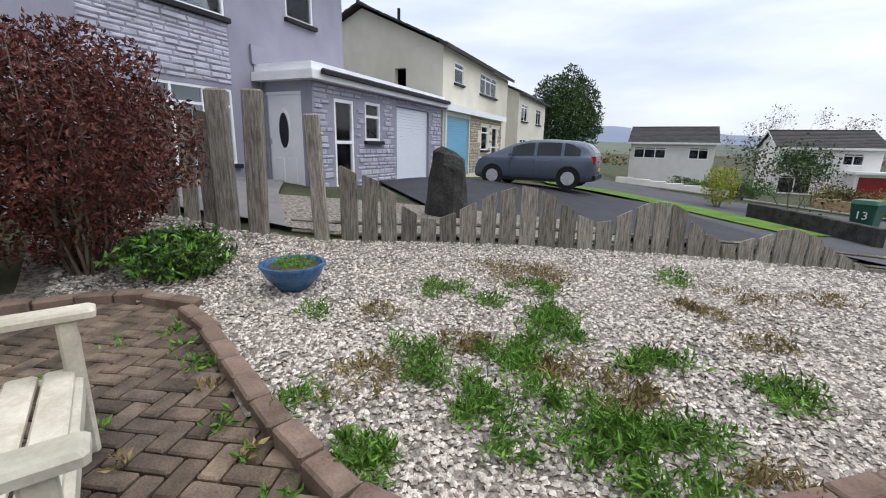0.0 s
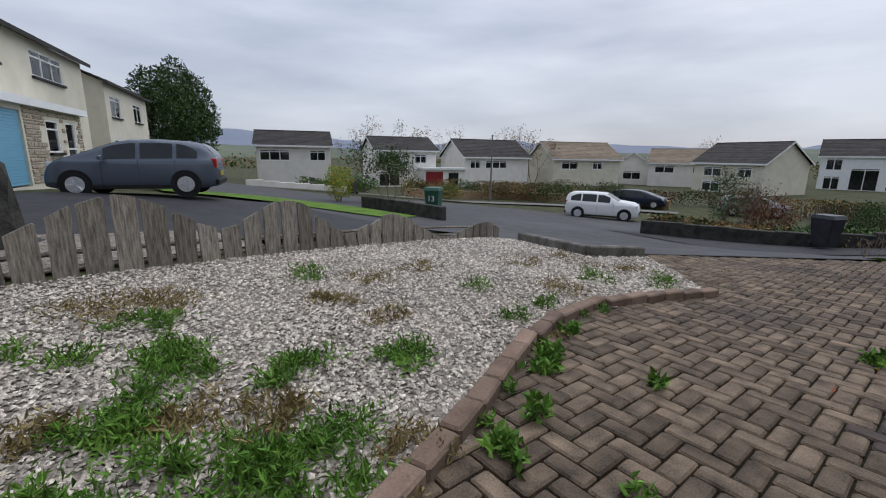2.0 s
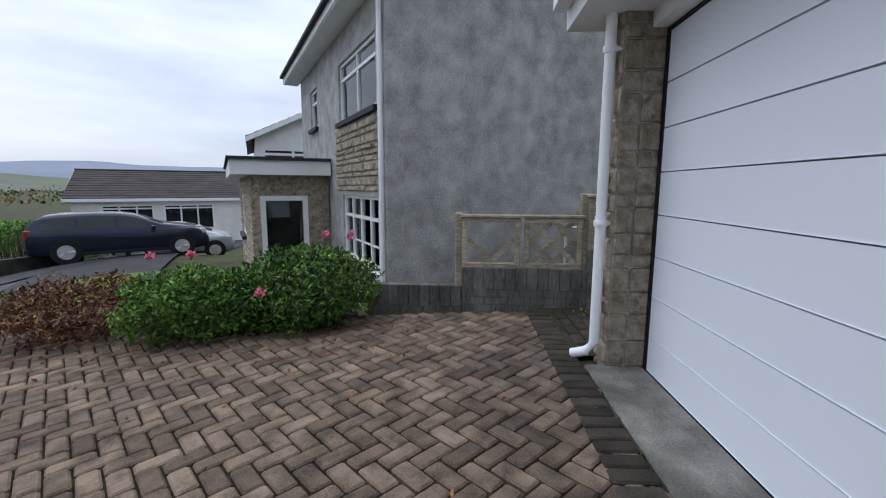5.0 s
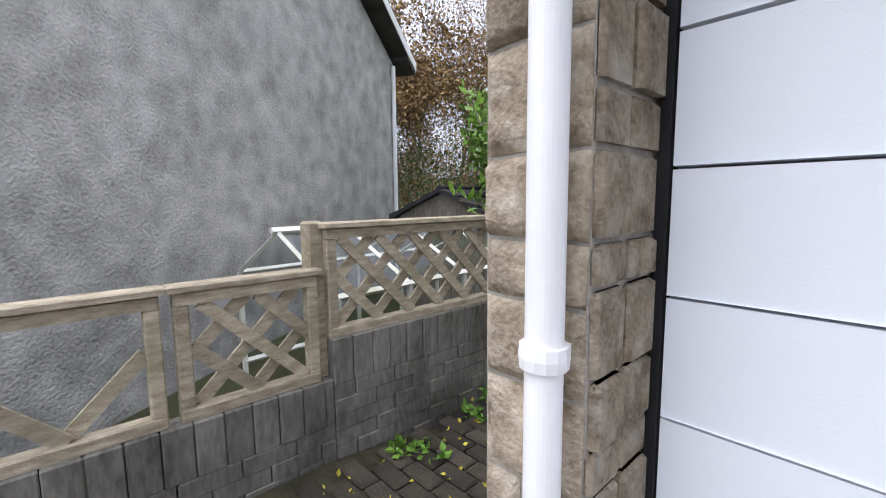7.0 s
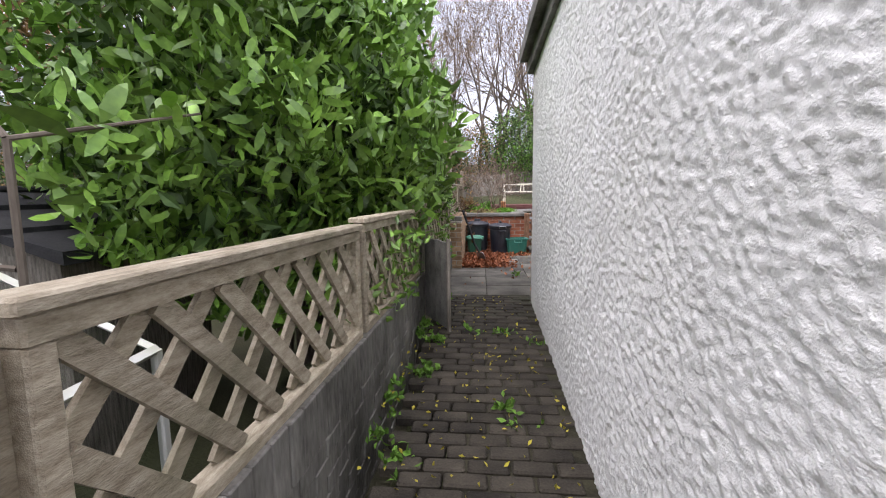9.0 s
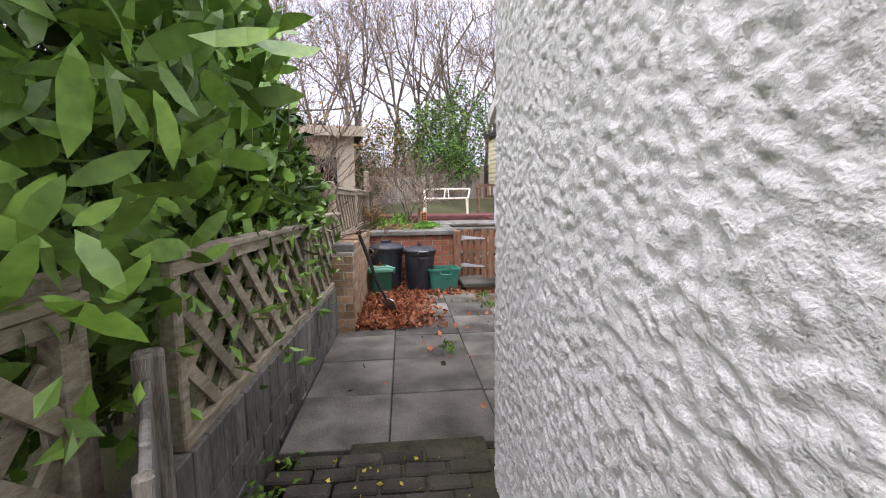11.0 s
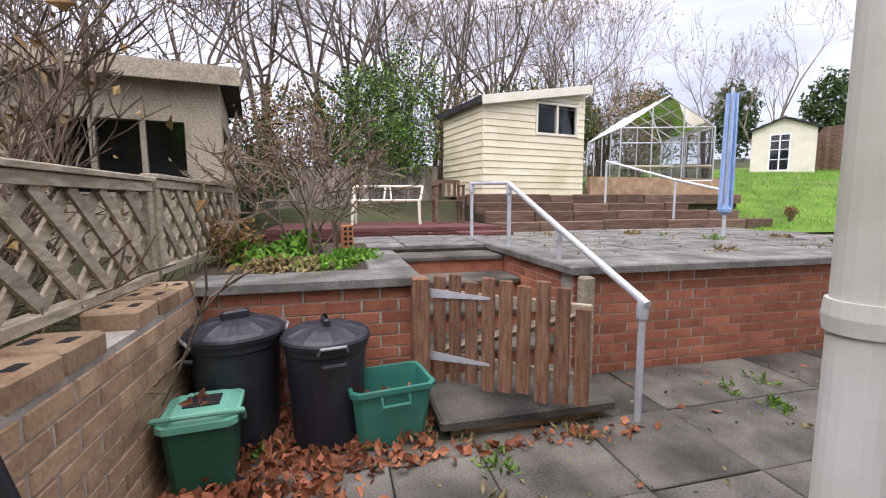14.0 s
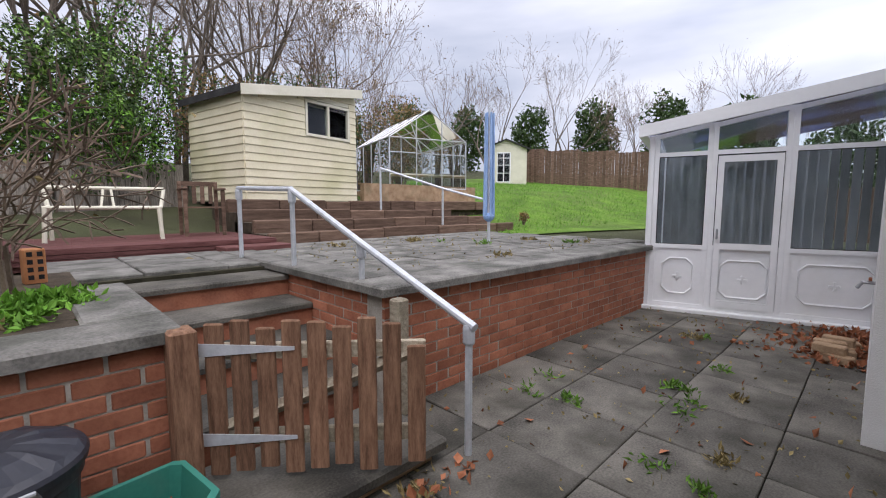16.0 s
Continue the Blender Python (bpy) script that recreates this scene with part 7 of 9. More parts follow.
# greenhouse: aluminium frame and glass
gh = thing("greenhouse", pose(6.3, 16.4, 1.6, 0, 0, -16), "aluminium framed glass greenhouse with a pitched roof", "greenhouse")
GW, GD, GE, GR = 2.1, 2.6, 1.45, 2.15
bars = []
for y in (0.0, GD):
    bars += [((0, y, 0.25), (0, y, GE)), ((GW, y, 0.25), (GW, y, GE)), ((0, y, GE), (GW / 2, y, GR)), ((GW, y, GE), (GW / 2, y, GR)), ((0, y, GE), (GW, y, GE)), ((0, y, 0.25), (GW, y, 0.25)), ((0.7, y, 0.25), (0.7, y, 1.9)), ((1.4, y, 0.25), (1.4, y, 1.9))]
for x, z in ((0, GE), (GW, GE), (GW / 2, GR), (0, 0.25), (GW, 0.25)):
    bars.append(((x, 0, z), (x, GD, z)))
for i in range(1, 4):
    y = GD * i / 4
    bars += [((0, y, 0.25), (0, y, GE)), ((GW, y, 0.25), (GW, y, GE)), ((0, y, GE), (GW / 2, y, GR)), ((GW, y, GE), (GW / 2, y, GR))]
for a, b in bars:
    bm = bm_new()
    tube(bm, [a, b], 0.016, 4)
    part("glazing_bar", bm, M["aluminium"], gh)
for q in (((0, 0), (GW, 0)), ((0, GD), (GW, GD)), ((0, 0), (0, GD)), ((GW, 0), (GW, GD))):
    (xa, ya), (xb, yb) = q
    o = raw("pane", [(xa, ya, 0.25), (xb, yb, 0.25), (xb, yb, GE), (xa, ya, GE)], [(0, 1, 2, 3)], M["glass"], gh)
    o.visible_shadow = False
for s in (0, 1):
    x = GW * s
    o = raw("roof_pane", [(x, 0, GE), (x, GD, GE), (GW / 2, GD, GR), (GW / 2, 0, GR)], [(0, 1, 2, 3)], M["glass"], gh)
    o.visible_shadow = False
box_part("plinth", (-0.05, -0.05, -0.4), (GW + 0.05, GD + 0.05, 0.24), M["brick_old"], gh)
box_part("staging", (0.1, 1.6, 0.7), (GW - 0.1, 2.4, 0.74), M["cream_paint"], gh)

# rotary drier folded in its cover
dr = thing("rotary_drier", pose(4.75, 12.1, 0.93), "folded rotary clothes drier in a pale blue cover", "drier")
bm = bm_new()
tube(bm, [(0, 0, 0), (0, 0, 1.85)], 0.022, 10)
part("pole", bm, M["galvanised"], dr)
for i in range(6):
    a = i * math.pi / 3
    bm = bm_new()
    tube(bm, [(0.07 * math.cos(a), 0.07 * math.sin(a), 0.35), (0.055 * math.cos(a), 0.055 * math.sin(a), 1.78)], 0.016, 6)
    part("arm", bm, M["blue_paint"], dr)
bm = bm_new()
lathe(bm, [(0.03, 0.28), (0.075, 0.32), (0.08, 0.36), (0.03, 0.40)], 12)
part("hub", bm, M["blue_paint"], dr)

# second rail up by the tiers
rail2 = thing("hand_rail", pose(0, 0, 0), "galvanised tubular hand rail beside the planted tiers", "rail")
bm = bm_new()
tube(bm, [(5.0, 15.0, 2.15), (5.6, 13.9, 1.75), (5.9, 13.2, 1.55)], 0.022, 10)
part("bar", bm, M["galvanised"], rail2)
for x, y, z in ((5.0, 15.0, 2.15), (5.6, 13.9, 1.75)):
    bm = bm_new()
    tube(bm, [(x, y, 1.0), (x, y, z)], 0.02, 8)
    part("post", bm, M["galvanised"], rail2)

# cream summer house on the lawn
sh = thing("summer_house", pose(17.6, 21.6, ground(18, 21) + 0.0, 0, 0, -50), "small cream summer house with glazed double doors", "summer house")
shell(sh, -1.05, 1.05, 0, 2.0, -0.4, 1.75, M["cream_paint"], front=[(-0.45, 0.25, 0.1, 1.6)], t=0.06, gable=(0.45, "y"))
gable_roof(sh, -1.05, 1.05, 0, 2.0, 1.75, 0.5, M["felt"], over=0.15, along="y", thick=0.05, rows=3)
win = window_in(sh, -0.45, 0.25, 0.1, 1.6, 0.0, 2, 0, sill=False, frame_mat=M["upvc"])
for z in (0.55, 0.95, 1.3):
    box_part("glazing_bar", (-0.4, -0.008, z), (0.2, 0.02, z + 0.03), M["upvc"], win)

# panel fences at the top of the lawn and behind the deck
def panel_fence(x0, y0, x1, y1, h, mat, label, group):
    L = math.hypot(x1 - x0, y1 - y0)
    n = max(1, round(L / 1.8))
    for i in range(n):
        xa, ya = x0 + (x1 - x0) * i / n, y0 + (y1 - y0) * i / n
        t = thing("board_fence", pose(xa, ya, ground(xa, ya), 0, 0, math.degrees(math.atan2(y1 - y0, x1 - x0))), label, "fence", group)
        w = L / n
        for j in range(int(w / 0.14)):
            box_part("board", (j * 0.14 + 0.004, -0.01 - 0.008 * (j % 2), -0.2), (j * 0.14 + 0.138, 0.01 - 0.008 * (j % 2), h + 0.02 * (j % 2)), M[mat], t)
        box_part("post", (-0.05, 0.012, -0.3), (0.05, 0.1, h + 0.08), M[mat], t)


panel_fence(19.5, 22.5, 22.0, 16.0, 1.7, "sleeper", "dark brown close-boarded fence panel at the lawn edge", "fence panels round the lawn")
panel_fence(22.0, 16.0, 21.0, 8.0, 1.9, "sleeper", "dark brown close-boarded fence panel at the lawn edge", "fence panels round the lawn")
panel_fence(-1.3, 16.2, 2.2, 16.9, 0.75, "wood_grey", "weathered timber fence panel behind the deck", "fence panels behind the deck")

# grey gate board standing open by the trellis
board = thing("plank_gate", pose(-1.03, 5.28, 0.12, 0, 0, -61), "grey-green weathered board gate standing open in the passage", "gate")
for i in range(4):
    box_part("plank", (0.06 + i * 0.122, -0.010, 0.06), (0.18 + i * 0.122, 0.010, 0.80 - 0.008 * (i % 2)), M["coping"], board, r=0.005)
box_part("brace", (0.05, 0.012, 0.16), (0.55, 0.03, 0.22), M["wood_grey"], board)
box_part("hinge_post", (-0.02, -0.03, -0.02), (0.055, 0.045, 0.86), M["wood_grey"], board, r=0.008)
box_part("stop_post", (0.555, -0.016, -0.02), (0.585, 0.016, 0.82), M["wood_grey"], board, r=0.006)

# perforated bricks along the top of the brick wall
for i in range(9):
    y = 8.12 + i * 0.228
    if i in (2, 5):
        continue
    t = thing("capping_brick", pose(-0.892, y, 0.90, 0, 0, random.Random(i).uniform(-4, 4)), "weathered brick laid on the wall top", "brick", "loose bricks on the wall top")
    box_part("body", (-0.10, 0.0, 0.0), (0.10, 0.215, 0.075), M["brick_old"] if i else M["coping"], t, r=0.01)
    for q in (-0.05, 0.05):
        # dark plate on top draws the shade of a perforation
        box_part("hole", (q - 0.018, 0.08, 0.0752), (q + 0.018, 0.14, 0.0765), M["dark"], t)

# ---- neighbour's greenhouse and shed behind the trellis ----
ng = thing("old_greenhouse", pose(-3.3, 0.5, -0.70, 0, 0, 4), "neighbour's white framed old greenhouse seen through the trellis", "greenhouse")
for x in (0.0, 1.5):
    for i in range(5):
        y = i * 0.62
        bm = bm_new()
        tube(bm, [(x, y, 0), (x, y, 1.3)], 0.025, 4)
        part("glazing_bar", bm, M["upvc_old"], ng)
        bm = bm_new()
        tube(bm, [(x, y, 1.3), (0.75, y, 1.68)], 0.02, 4)
        part("rafter", bm, M["upvc_old"], ng)
    for z in (0.5, 1.3):
        bm = bm_new()
        tube(bm, [(x, 0, z), (x, 2.48, z)], 0.025, 4)
        part("rail", bm, M["upvc_old"], ng)
    o = raw("pane", [(x, 0, 0.5), (x, 2.48, 0.5), (x, 2.48, 1.3), (x, 0, 1.3)], [(0, 1, 2, 3)], M["glass_dirty"], ng)
    o2 = raw("roof_pane", [(x, 0, 1.3), (x, 2.48, 1.3), (0.75, 2.48, 1.68), (0.75, 0, 1.68)], [(0, 1, 2, 3)], M["glass_dirty"], ng)
bm = bm_new()
tube(bm, [(0.75, -0.05, 1.69), (0.75, 2.53, 1.69)], 0.03, 4)
part("ridge", bm, M["upvc_old"], ng)
box_part("low_wall", (-0.05, -0.05, -0.2), (1.55, 2.53, 0.22), M["coping"], ng)
ns = thing("old_shed", pose(-4.0, 3.6, -0.6, 0, 0, 8), "neighbour's grey timber shed with a mossy felt roof", "shed")
shell(ns, -0.9, 0.9, 0, 1.8, -0.2, 1.55, M["wood_grey"], t=0.05, gable=(0.38, "y"))
gable_roof(ns, -0.9, 0.9, 0, 1.8, 1.55, 0.42, M["felt"], over=0.12, along="y", thick=0.05, rows=3)
ls = thing("timber_shed", pose(-2.45, 12.75, 0.35, 0, 0, 10), "faded pinkish timber summer house in the next garden", "shed")
shell(ls, -1.1, 1.2, 0, 2.0, -0.4, 2.35, M["wood_lattice"], front=[(-0.4, 0.9, 1.1, 1.95)], right=[(0.4, 1.6, 1.1, 1.95)], t=0.06)
window_in(ls, -0.4, 0.9, 1.1, 1.95, 0.0, 3, 0, sill=False, frame_mat=M["wood_lattice"])
box_part("roof", (-1.3, -0.2, 2.35), (1.4, 2.2, 2.45), M["felt"], ls, r=0.01)
box_part("fascia", (-1.32, -0.225, 2.28), (1.42, -0.2, 2.47), M["wood_lattice"], ls)

# ---- planting behind the house ----
# laurel: a big evergreen leaning over the trellis
laurel = thing("laurel_tree", pose(-2.45, 5.5, -0.4), "large evergreen laurel with glossy green leaves over the trellis", "shrub")
rng = random.Random(70)
segs = []
for i in range(22):
    a = rng.uniform(0, 6.28)
    top = Vector((math.cos(a) * 1.1 * rng.random(), math.sin(a) * 1.9 * rng.random(), rng.uniform(2.2, 3.8)))
    segs.append((Vector((0.2 * math.cos(a), 0.2 * math.sin(a), 0)), top * 0.5 + Vector((0, 0, 0.2)), 0.035, 0.025))
    segs.append((top * 0.5 + Vector((0, 0, 0.2)), top, 0.025, 0.008))
sticks("branchwork", segs, M["bark"], laurel, 6)
pts = [p for p in cloud(27000, (0.0, 0.3, 2.45), (1.9, 2.9, 2.15), 71, gaps=2.5, cut=-0.22, hollow=0.45)]
leaf_mesh("foliage", pts, 0.155, M["laurel"], laurel, 0.31, 72, 0.9, broad=True)
# darker leaves put the shade inside the crown into colour
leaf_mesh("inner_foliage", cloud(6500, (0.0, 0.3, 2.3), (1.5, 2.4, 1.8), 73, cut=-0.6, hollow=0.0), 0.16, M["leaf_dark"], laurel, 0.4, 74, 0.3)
ivy = leaf_mesh("trellis_ivy", [[bx(y) - 0.02 + random.gauss(0, 0.06), y, z] for y, z in [(random.gauss(4.3, 0.35), random.uniform(0.55, 1.15)) for _ in range(200)] + [(random.gauss(6.8, 0.7), random.uniform(0.5, 1.3)) for _ in range(260)]], 0.085, M["laurel"], None, 0.45, 75, 0.4)
tagged(ivy, "green shoots pushing through the trellis", "plant", kind="stuff")

shrub("laurel_bush", -1.6, 7.15, 0.45, (0.72, 0.95, 1.1), 8000, 0.115, "laurel", "laurel branches hanging over the trellis", 77, 10, mat2="leaf_dark", hollow=0.1, aspect=0.36, up=0.1)

# bed plants and the bare shrub in the bed
bare_tree(-0.2, 11.25, 0.93, 1.75, 81, 4, 7, 40, "leaf_dry", "bare_shrub", "leafless twiggy shrub in the planted bed", 0.6, 0.03, "bare shrubs", 0.04, lift=0.05)
for x, y, r, n, h, mt, sz in ((-0.65, 11.0, 0.25, 300, 0.16, "leaf_bright", 0.075), (-0.45, 11.5, 0.25, 300, 0.2, "leaf_bright", 0.08), (-0.1, 10.75, 0.22, 900, 0.07, "leaf_bright", 0.05), (0.05, 11.1, 0.2, 700, 0.06, "leaf_bright", 0.05), (-0.45, 10.62, 0.3, 800, 0.06, "leaf_dry", 0.05), (-0.8, 11.2, 0.25, 500, 0.3, "leaf_rust", 0.06)):
    weed(x, y, 0.93, r, n, int(x * 100 + y * 37) % 500 + 5, mt, h, sz, "low green plants growing in the raised bed", "plants in the raised bed", 0.5)
# brambly hedge on the left and behind the deck
for i, (x, y, r, n, mt, m2) in enumerate(((-2.6, 9.2, (0.9, 1.1, 0.75), 700, "leaf_rust", "leaf_dark"), (-2.7, 11.0, (1.0, 1.0, 0.8), 700, "leaf_rust", "leaf_red"), (-3.6, 11.6, (0.9, 0.9, 0.8), 600, "leaf_dark", "leaf_rust"), (-1.6, 15.2, (1.1, 0.8, 1.0), 3000, "leaf_dark", "leaf_rust"), (0.6, 17.6, (1.4, 0.8, 1.5), 6000, "leaf_dark", "laurel"), (1.6, 18.4, (1.2, 0.9, 2.0), 5200, "leaf_dark", "leaf_bright"), (-0.8, 17.4, (1.4, 0.9, 1.3), 4000, "leaf_rust", "leaf_dark"), (9.2, 19.8, (1.6, 1.2, 1.7), 4200, "leaf_rust", "leaf_dark"), (7.0, 20.5, (1.8, 1.2, 1.9), 4200, "leaf_dark", "leaf_rust"), (-5.5, 8.5, (1.6, 1.6, 1.6), 3500, "leaf_rust", "leaf_dark"), (-8.5, 9.5, (2.4, 2.0, 2.4), 6000, "leaf_dark", "leaf_rust"), (-5.5, 10.5, (1.8, 1.6, 2.0), 4500, "leaf_dark", "leaf_yellow"), (-10.5, 10.5, (2.6, 2.2, 3.2), 7000, "leaf_rust", "leaf_dark"), (3.6, 19.2, (1.6, 1.0, 1.5), 4500, "leaf_rust", "leaf_dark"), (5.4, 20.0, (1.5, 1.0, 1.8), 4500, "leaf_dark", "leaf_rust"), (-2.9, 16.0, (1.3, 1.0, 1.3), 3800, "leaf_dark", "leaf_rust"), (0.9, 16.9, (1.3, 0.6, 0.9), 3500, "leaf_dark", "leaf_bright"), (11.5, 22.5, (2.0, 1.4, 1.9), 4200, "leaf_rust", "leaf_red"))):
    shrub("hedge_shrub", x, y, ground(x, y), r, n, 0.09, mt, "tangled autumn hedge shrub with brown and green leaves", 90 + i, 26, mat2=m2, hollow=0.1, group="hedge shrubs round the back garden")
for i, (x, y, h, dp, st, lv) in enumerate(((-1.9, 8.6, 2.8, 4, 8, 60), (-1.9, 9.8, 3.0, 4, 8, 80), (-2.1, 10.8, 3.0, 4, 8, 80), (-2.9, 9.0, 3.6, 4, 8, 80), (-3.2, 10.4, 4.0, 4, 8, 90), (-4.2, 12.0, 4.6, 4, 8, 90), (-3.0, 7.9, 3.2, 4, 8, 60), (-0.5, 18.5, 8.5, 5, 3, 350), (1.2, 19.5, 9.5, 5, 3, 250), (3.0, 20.5, 9.0, 5, 3, 250), (5.0, 21.0, 9.5, 5, 3, 300), (-2.8, 17.5, 8.0, 5, 3, 350), (7.5, 22.5, 9.0, 5, 3, 500), (10.0, 24.0, 8.0, 5, 2, 700), (-5.5, 16.5, 8.0, 5, 3, 400), (12.5, 26.0, 7.0, 5, 2, 500), (-7.0, 12.0, 8.5, 5, 3, 3600), (-9.5, 14.0, 9.5, 5, 3, 3800), (-12, 12, 9.5, 5, 3, 3800), (0.3, 21.5, 10, 5, 3, 200), (2.2, 22.5, 10.5, 5, 4, 200), (4.2, 23.5, 10, 5, 4, 200), (6.4, 24.5, 10, 5, 4, 300), (8.6, 25.5, 9, 5, 3, 600), (-2.0, 20.5, 9.5, 5, 4, 300), (-4.5, 19.5, 9.0, 5, 4, 400), (-3.6, 14.5, 5.0, 5, 5, 200))):
    bare_tree(x, y, ground(x, y), h, 120 + i, dp, st, lv)
for i in range(30):
    a = radians(-28 - i * 2.5)
    d = 38 + 8 * math.sin(i * 2.2)
    x, y = -math.sin(a) * d, math.cos(a) * d + 6
    if i % 3 == 1:
        shrub("evergreen_tree", x, y, ground(x, y) - 0.5, (1.8, 1.8, 3.4), 2600, 0.35, "leaf_dark", "dark evergreen tree on the skyline behind the lawn", 200 + i, 8, "tree", hollow=0.1, group="evergreens on the skyline")
    else:
        bare_tree(x, y, ground(x, y) - 0.5, 9.0 + 2.0 * math.sin(i * 1.7), 160 + i, 5, 2, 150, "leaf_rust", spread=0.42)
tagged(leaf_mesh("lawn_grass", [[x, y, ground(x, y) - 0.02] for x, y in [(random.uniform(6.2, 20), random.uniform(13.0, 22)) for _ in range(14000)]], 0.11, M["leaf_bright"], None, 0.12, 210, 1.6), "long blades of lawn grass on the slope", "grass", kind="stuff")
shrub("seed_bush", 8.2, 13.9, 1.05, (0.14, 0.14, 0.13), 300, 0.05, "leaf_rust", "small round brown bush at the lawn edge", 220, 6, hollow=0)
for i in range(40):
    r2 = random.Random(300 + i)
    x, y = r2.uniform(-0.6, 5.4), r2.uniform(6.4, 10.0)
    if i < 12:
        x, y = r2.choice([0.17, 0.62, 1.25, 2.45]) + r2.gauss(0, .05), r2.uniform(8.6, 9.9)
    if i >= 30:
        x, y = r2.uniform(2.2, 5.6), r2.uniform(10.8, 13.2)
    weed(x, y, 0.145 if i < 30 else 0.925, r2.uniform(0.05, 0.14), r2.randint(20, 70), 300 + i, r2.choice(["weed_green", "leaf_dry", "leaf_dry"]), 0.035, 0.05, "small weed in the joints of the paving", "weeds in the paving joints", 0.35)
for i in range(60):
    r2 = random.Random(400 + i)
    y = r2.uniform(0.2, 6.0)
    x = bx(y) + abs(r2.gauss(0.03, 0.12)) if i % 2 else r2.uniform(-1.0, -0.05)
    weed(x, y, ground(x, y) + 0.03, r2.uniform(0.04, 0.12), r2.randint(10, 45), 400 + i, "weed_green", 0.03, 0.045, "small weed on the passage paving", "weeds in the passage", 0.6)
# leafy autumn trees at the back of the next garden
for i, (x, y, h) in enumerate(((-12.0, 10.2, 8.0), (-14.2, 9.6, 7.5), (-11.0, 12.6, 7.0), (-15.5, 11.8, 9.0))):
    bare_tree(x, y, ground(x, y), h, 720 + i, 5, 3, 4800, "leaf_rust", "autumn_tree", "autumn tree keeping brown leaves behind the neighbouring garden", 0.5, None, "autumn trees in the next garden", 0.16)
    shrub("hedge_shrub", x + 0.8, y - 0.3, ground(x, y), (1.6, 1.6, 2.2), 4200, 0.11, "leaf_dark", "tangled autumn hedge shrub with brown and green leaves", 740 + i, 20, mat2="leaf_rust", hollow=0.1, group="hedge shrubs round the back garden")


# ---- cars ----
CAR_TOP = {
    "hatch": ((-0.5, .50), (-0.495, .66), (-0.475, .76), (-0.44, .86), (-0.40, .935), (-0.32, .975), (-0.14, 1.0), (0.02, .985), (0.11, .935), (0.20, .84), (0.29, .74), (0.36, .685), (0.43, .61), (0.475, .53), (0.5, .40)),
    "estate": ((-0.5, .50), (-0.495, .66), (-0.475, .80), (-0.45, .89), (-0.41, .95), (-0.34, .98), (-0.16, 1.0), (-0.02, .985), (0.06, .935), (0.14, .83), (0.205, .735), (0.30, .69), (0.40, .635), (0.47, .54), (0.5, .40)),
    "suv": ((-0.5, .52), (-0.495, .72), (-0.48, .84), (-0.455, .94), (-0.42, .975), (-0.30, .995), (-0.12, 1.0), (0.04, .98), (0.10, .92), (0.16, .82), (0.22, .715), (0.32, .685), (0.43, .64), (0.48, .55), (0.5, .42))}
CAR_CUTS = {"hatch": ((-0.385, -0.26), (-0.235, -0.045), (-0.02, 0.165)), "estate": ((-0.42, -0.255), (-0.235, -0.05), (-0.03, 0.125)), "suv": ((-0.42, -0.275), (-0.255, -0.06), (-0.04, 0.125))}


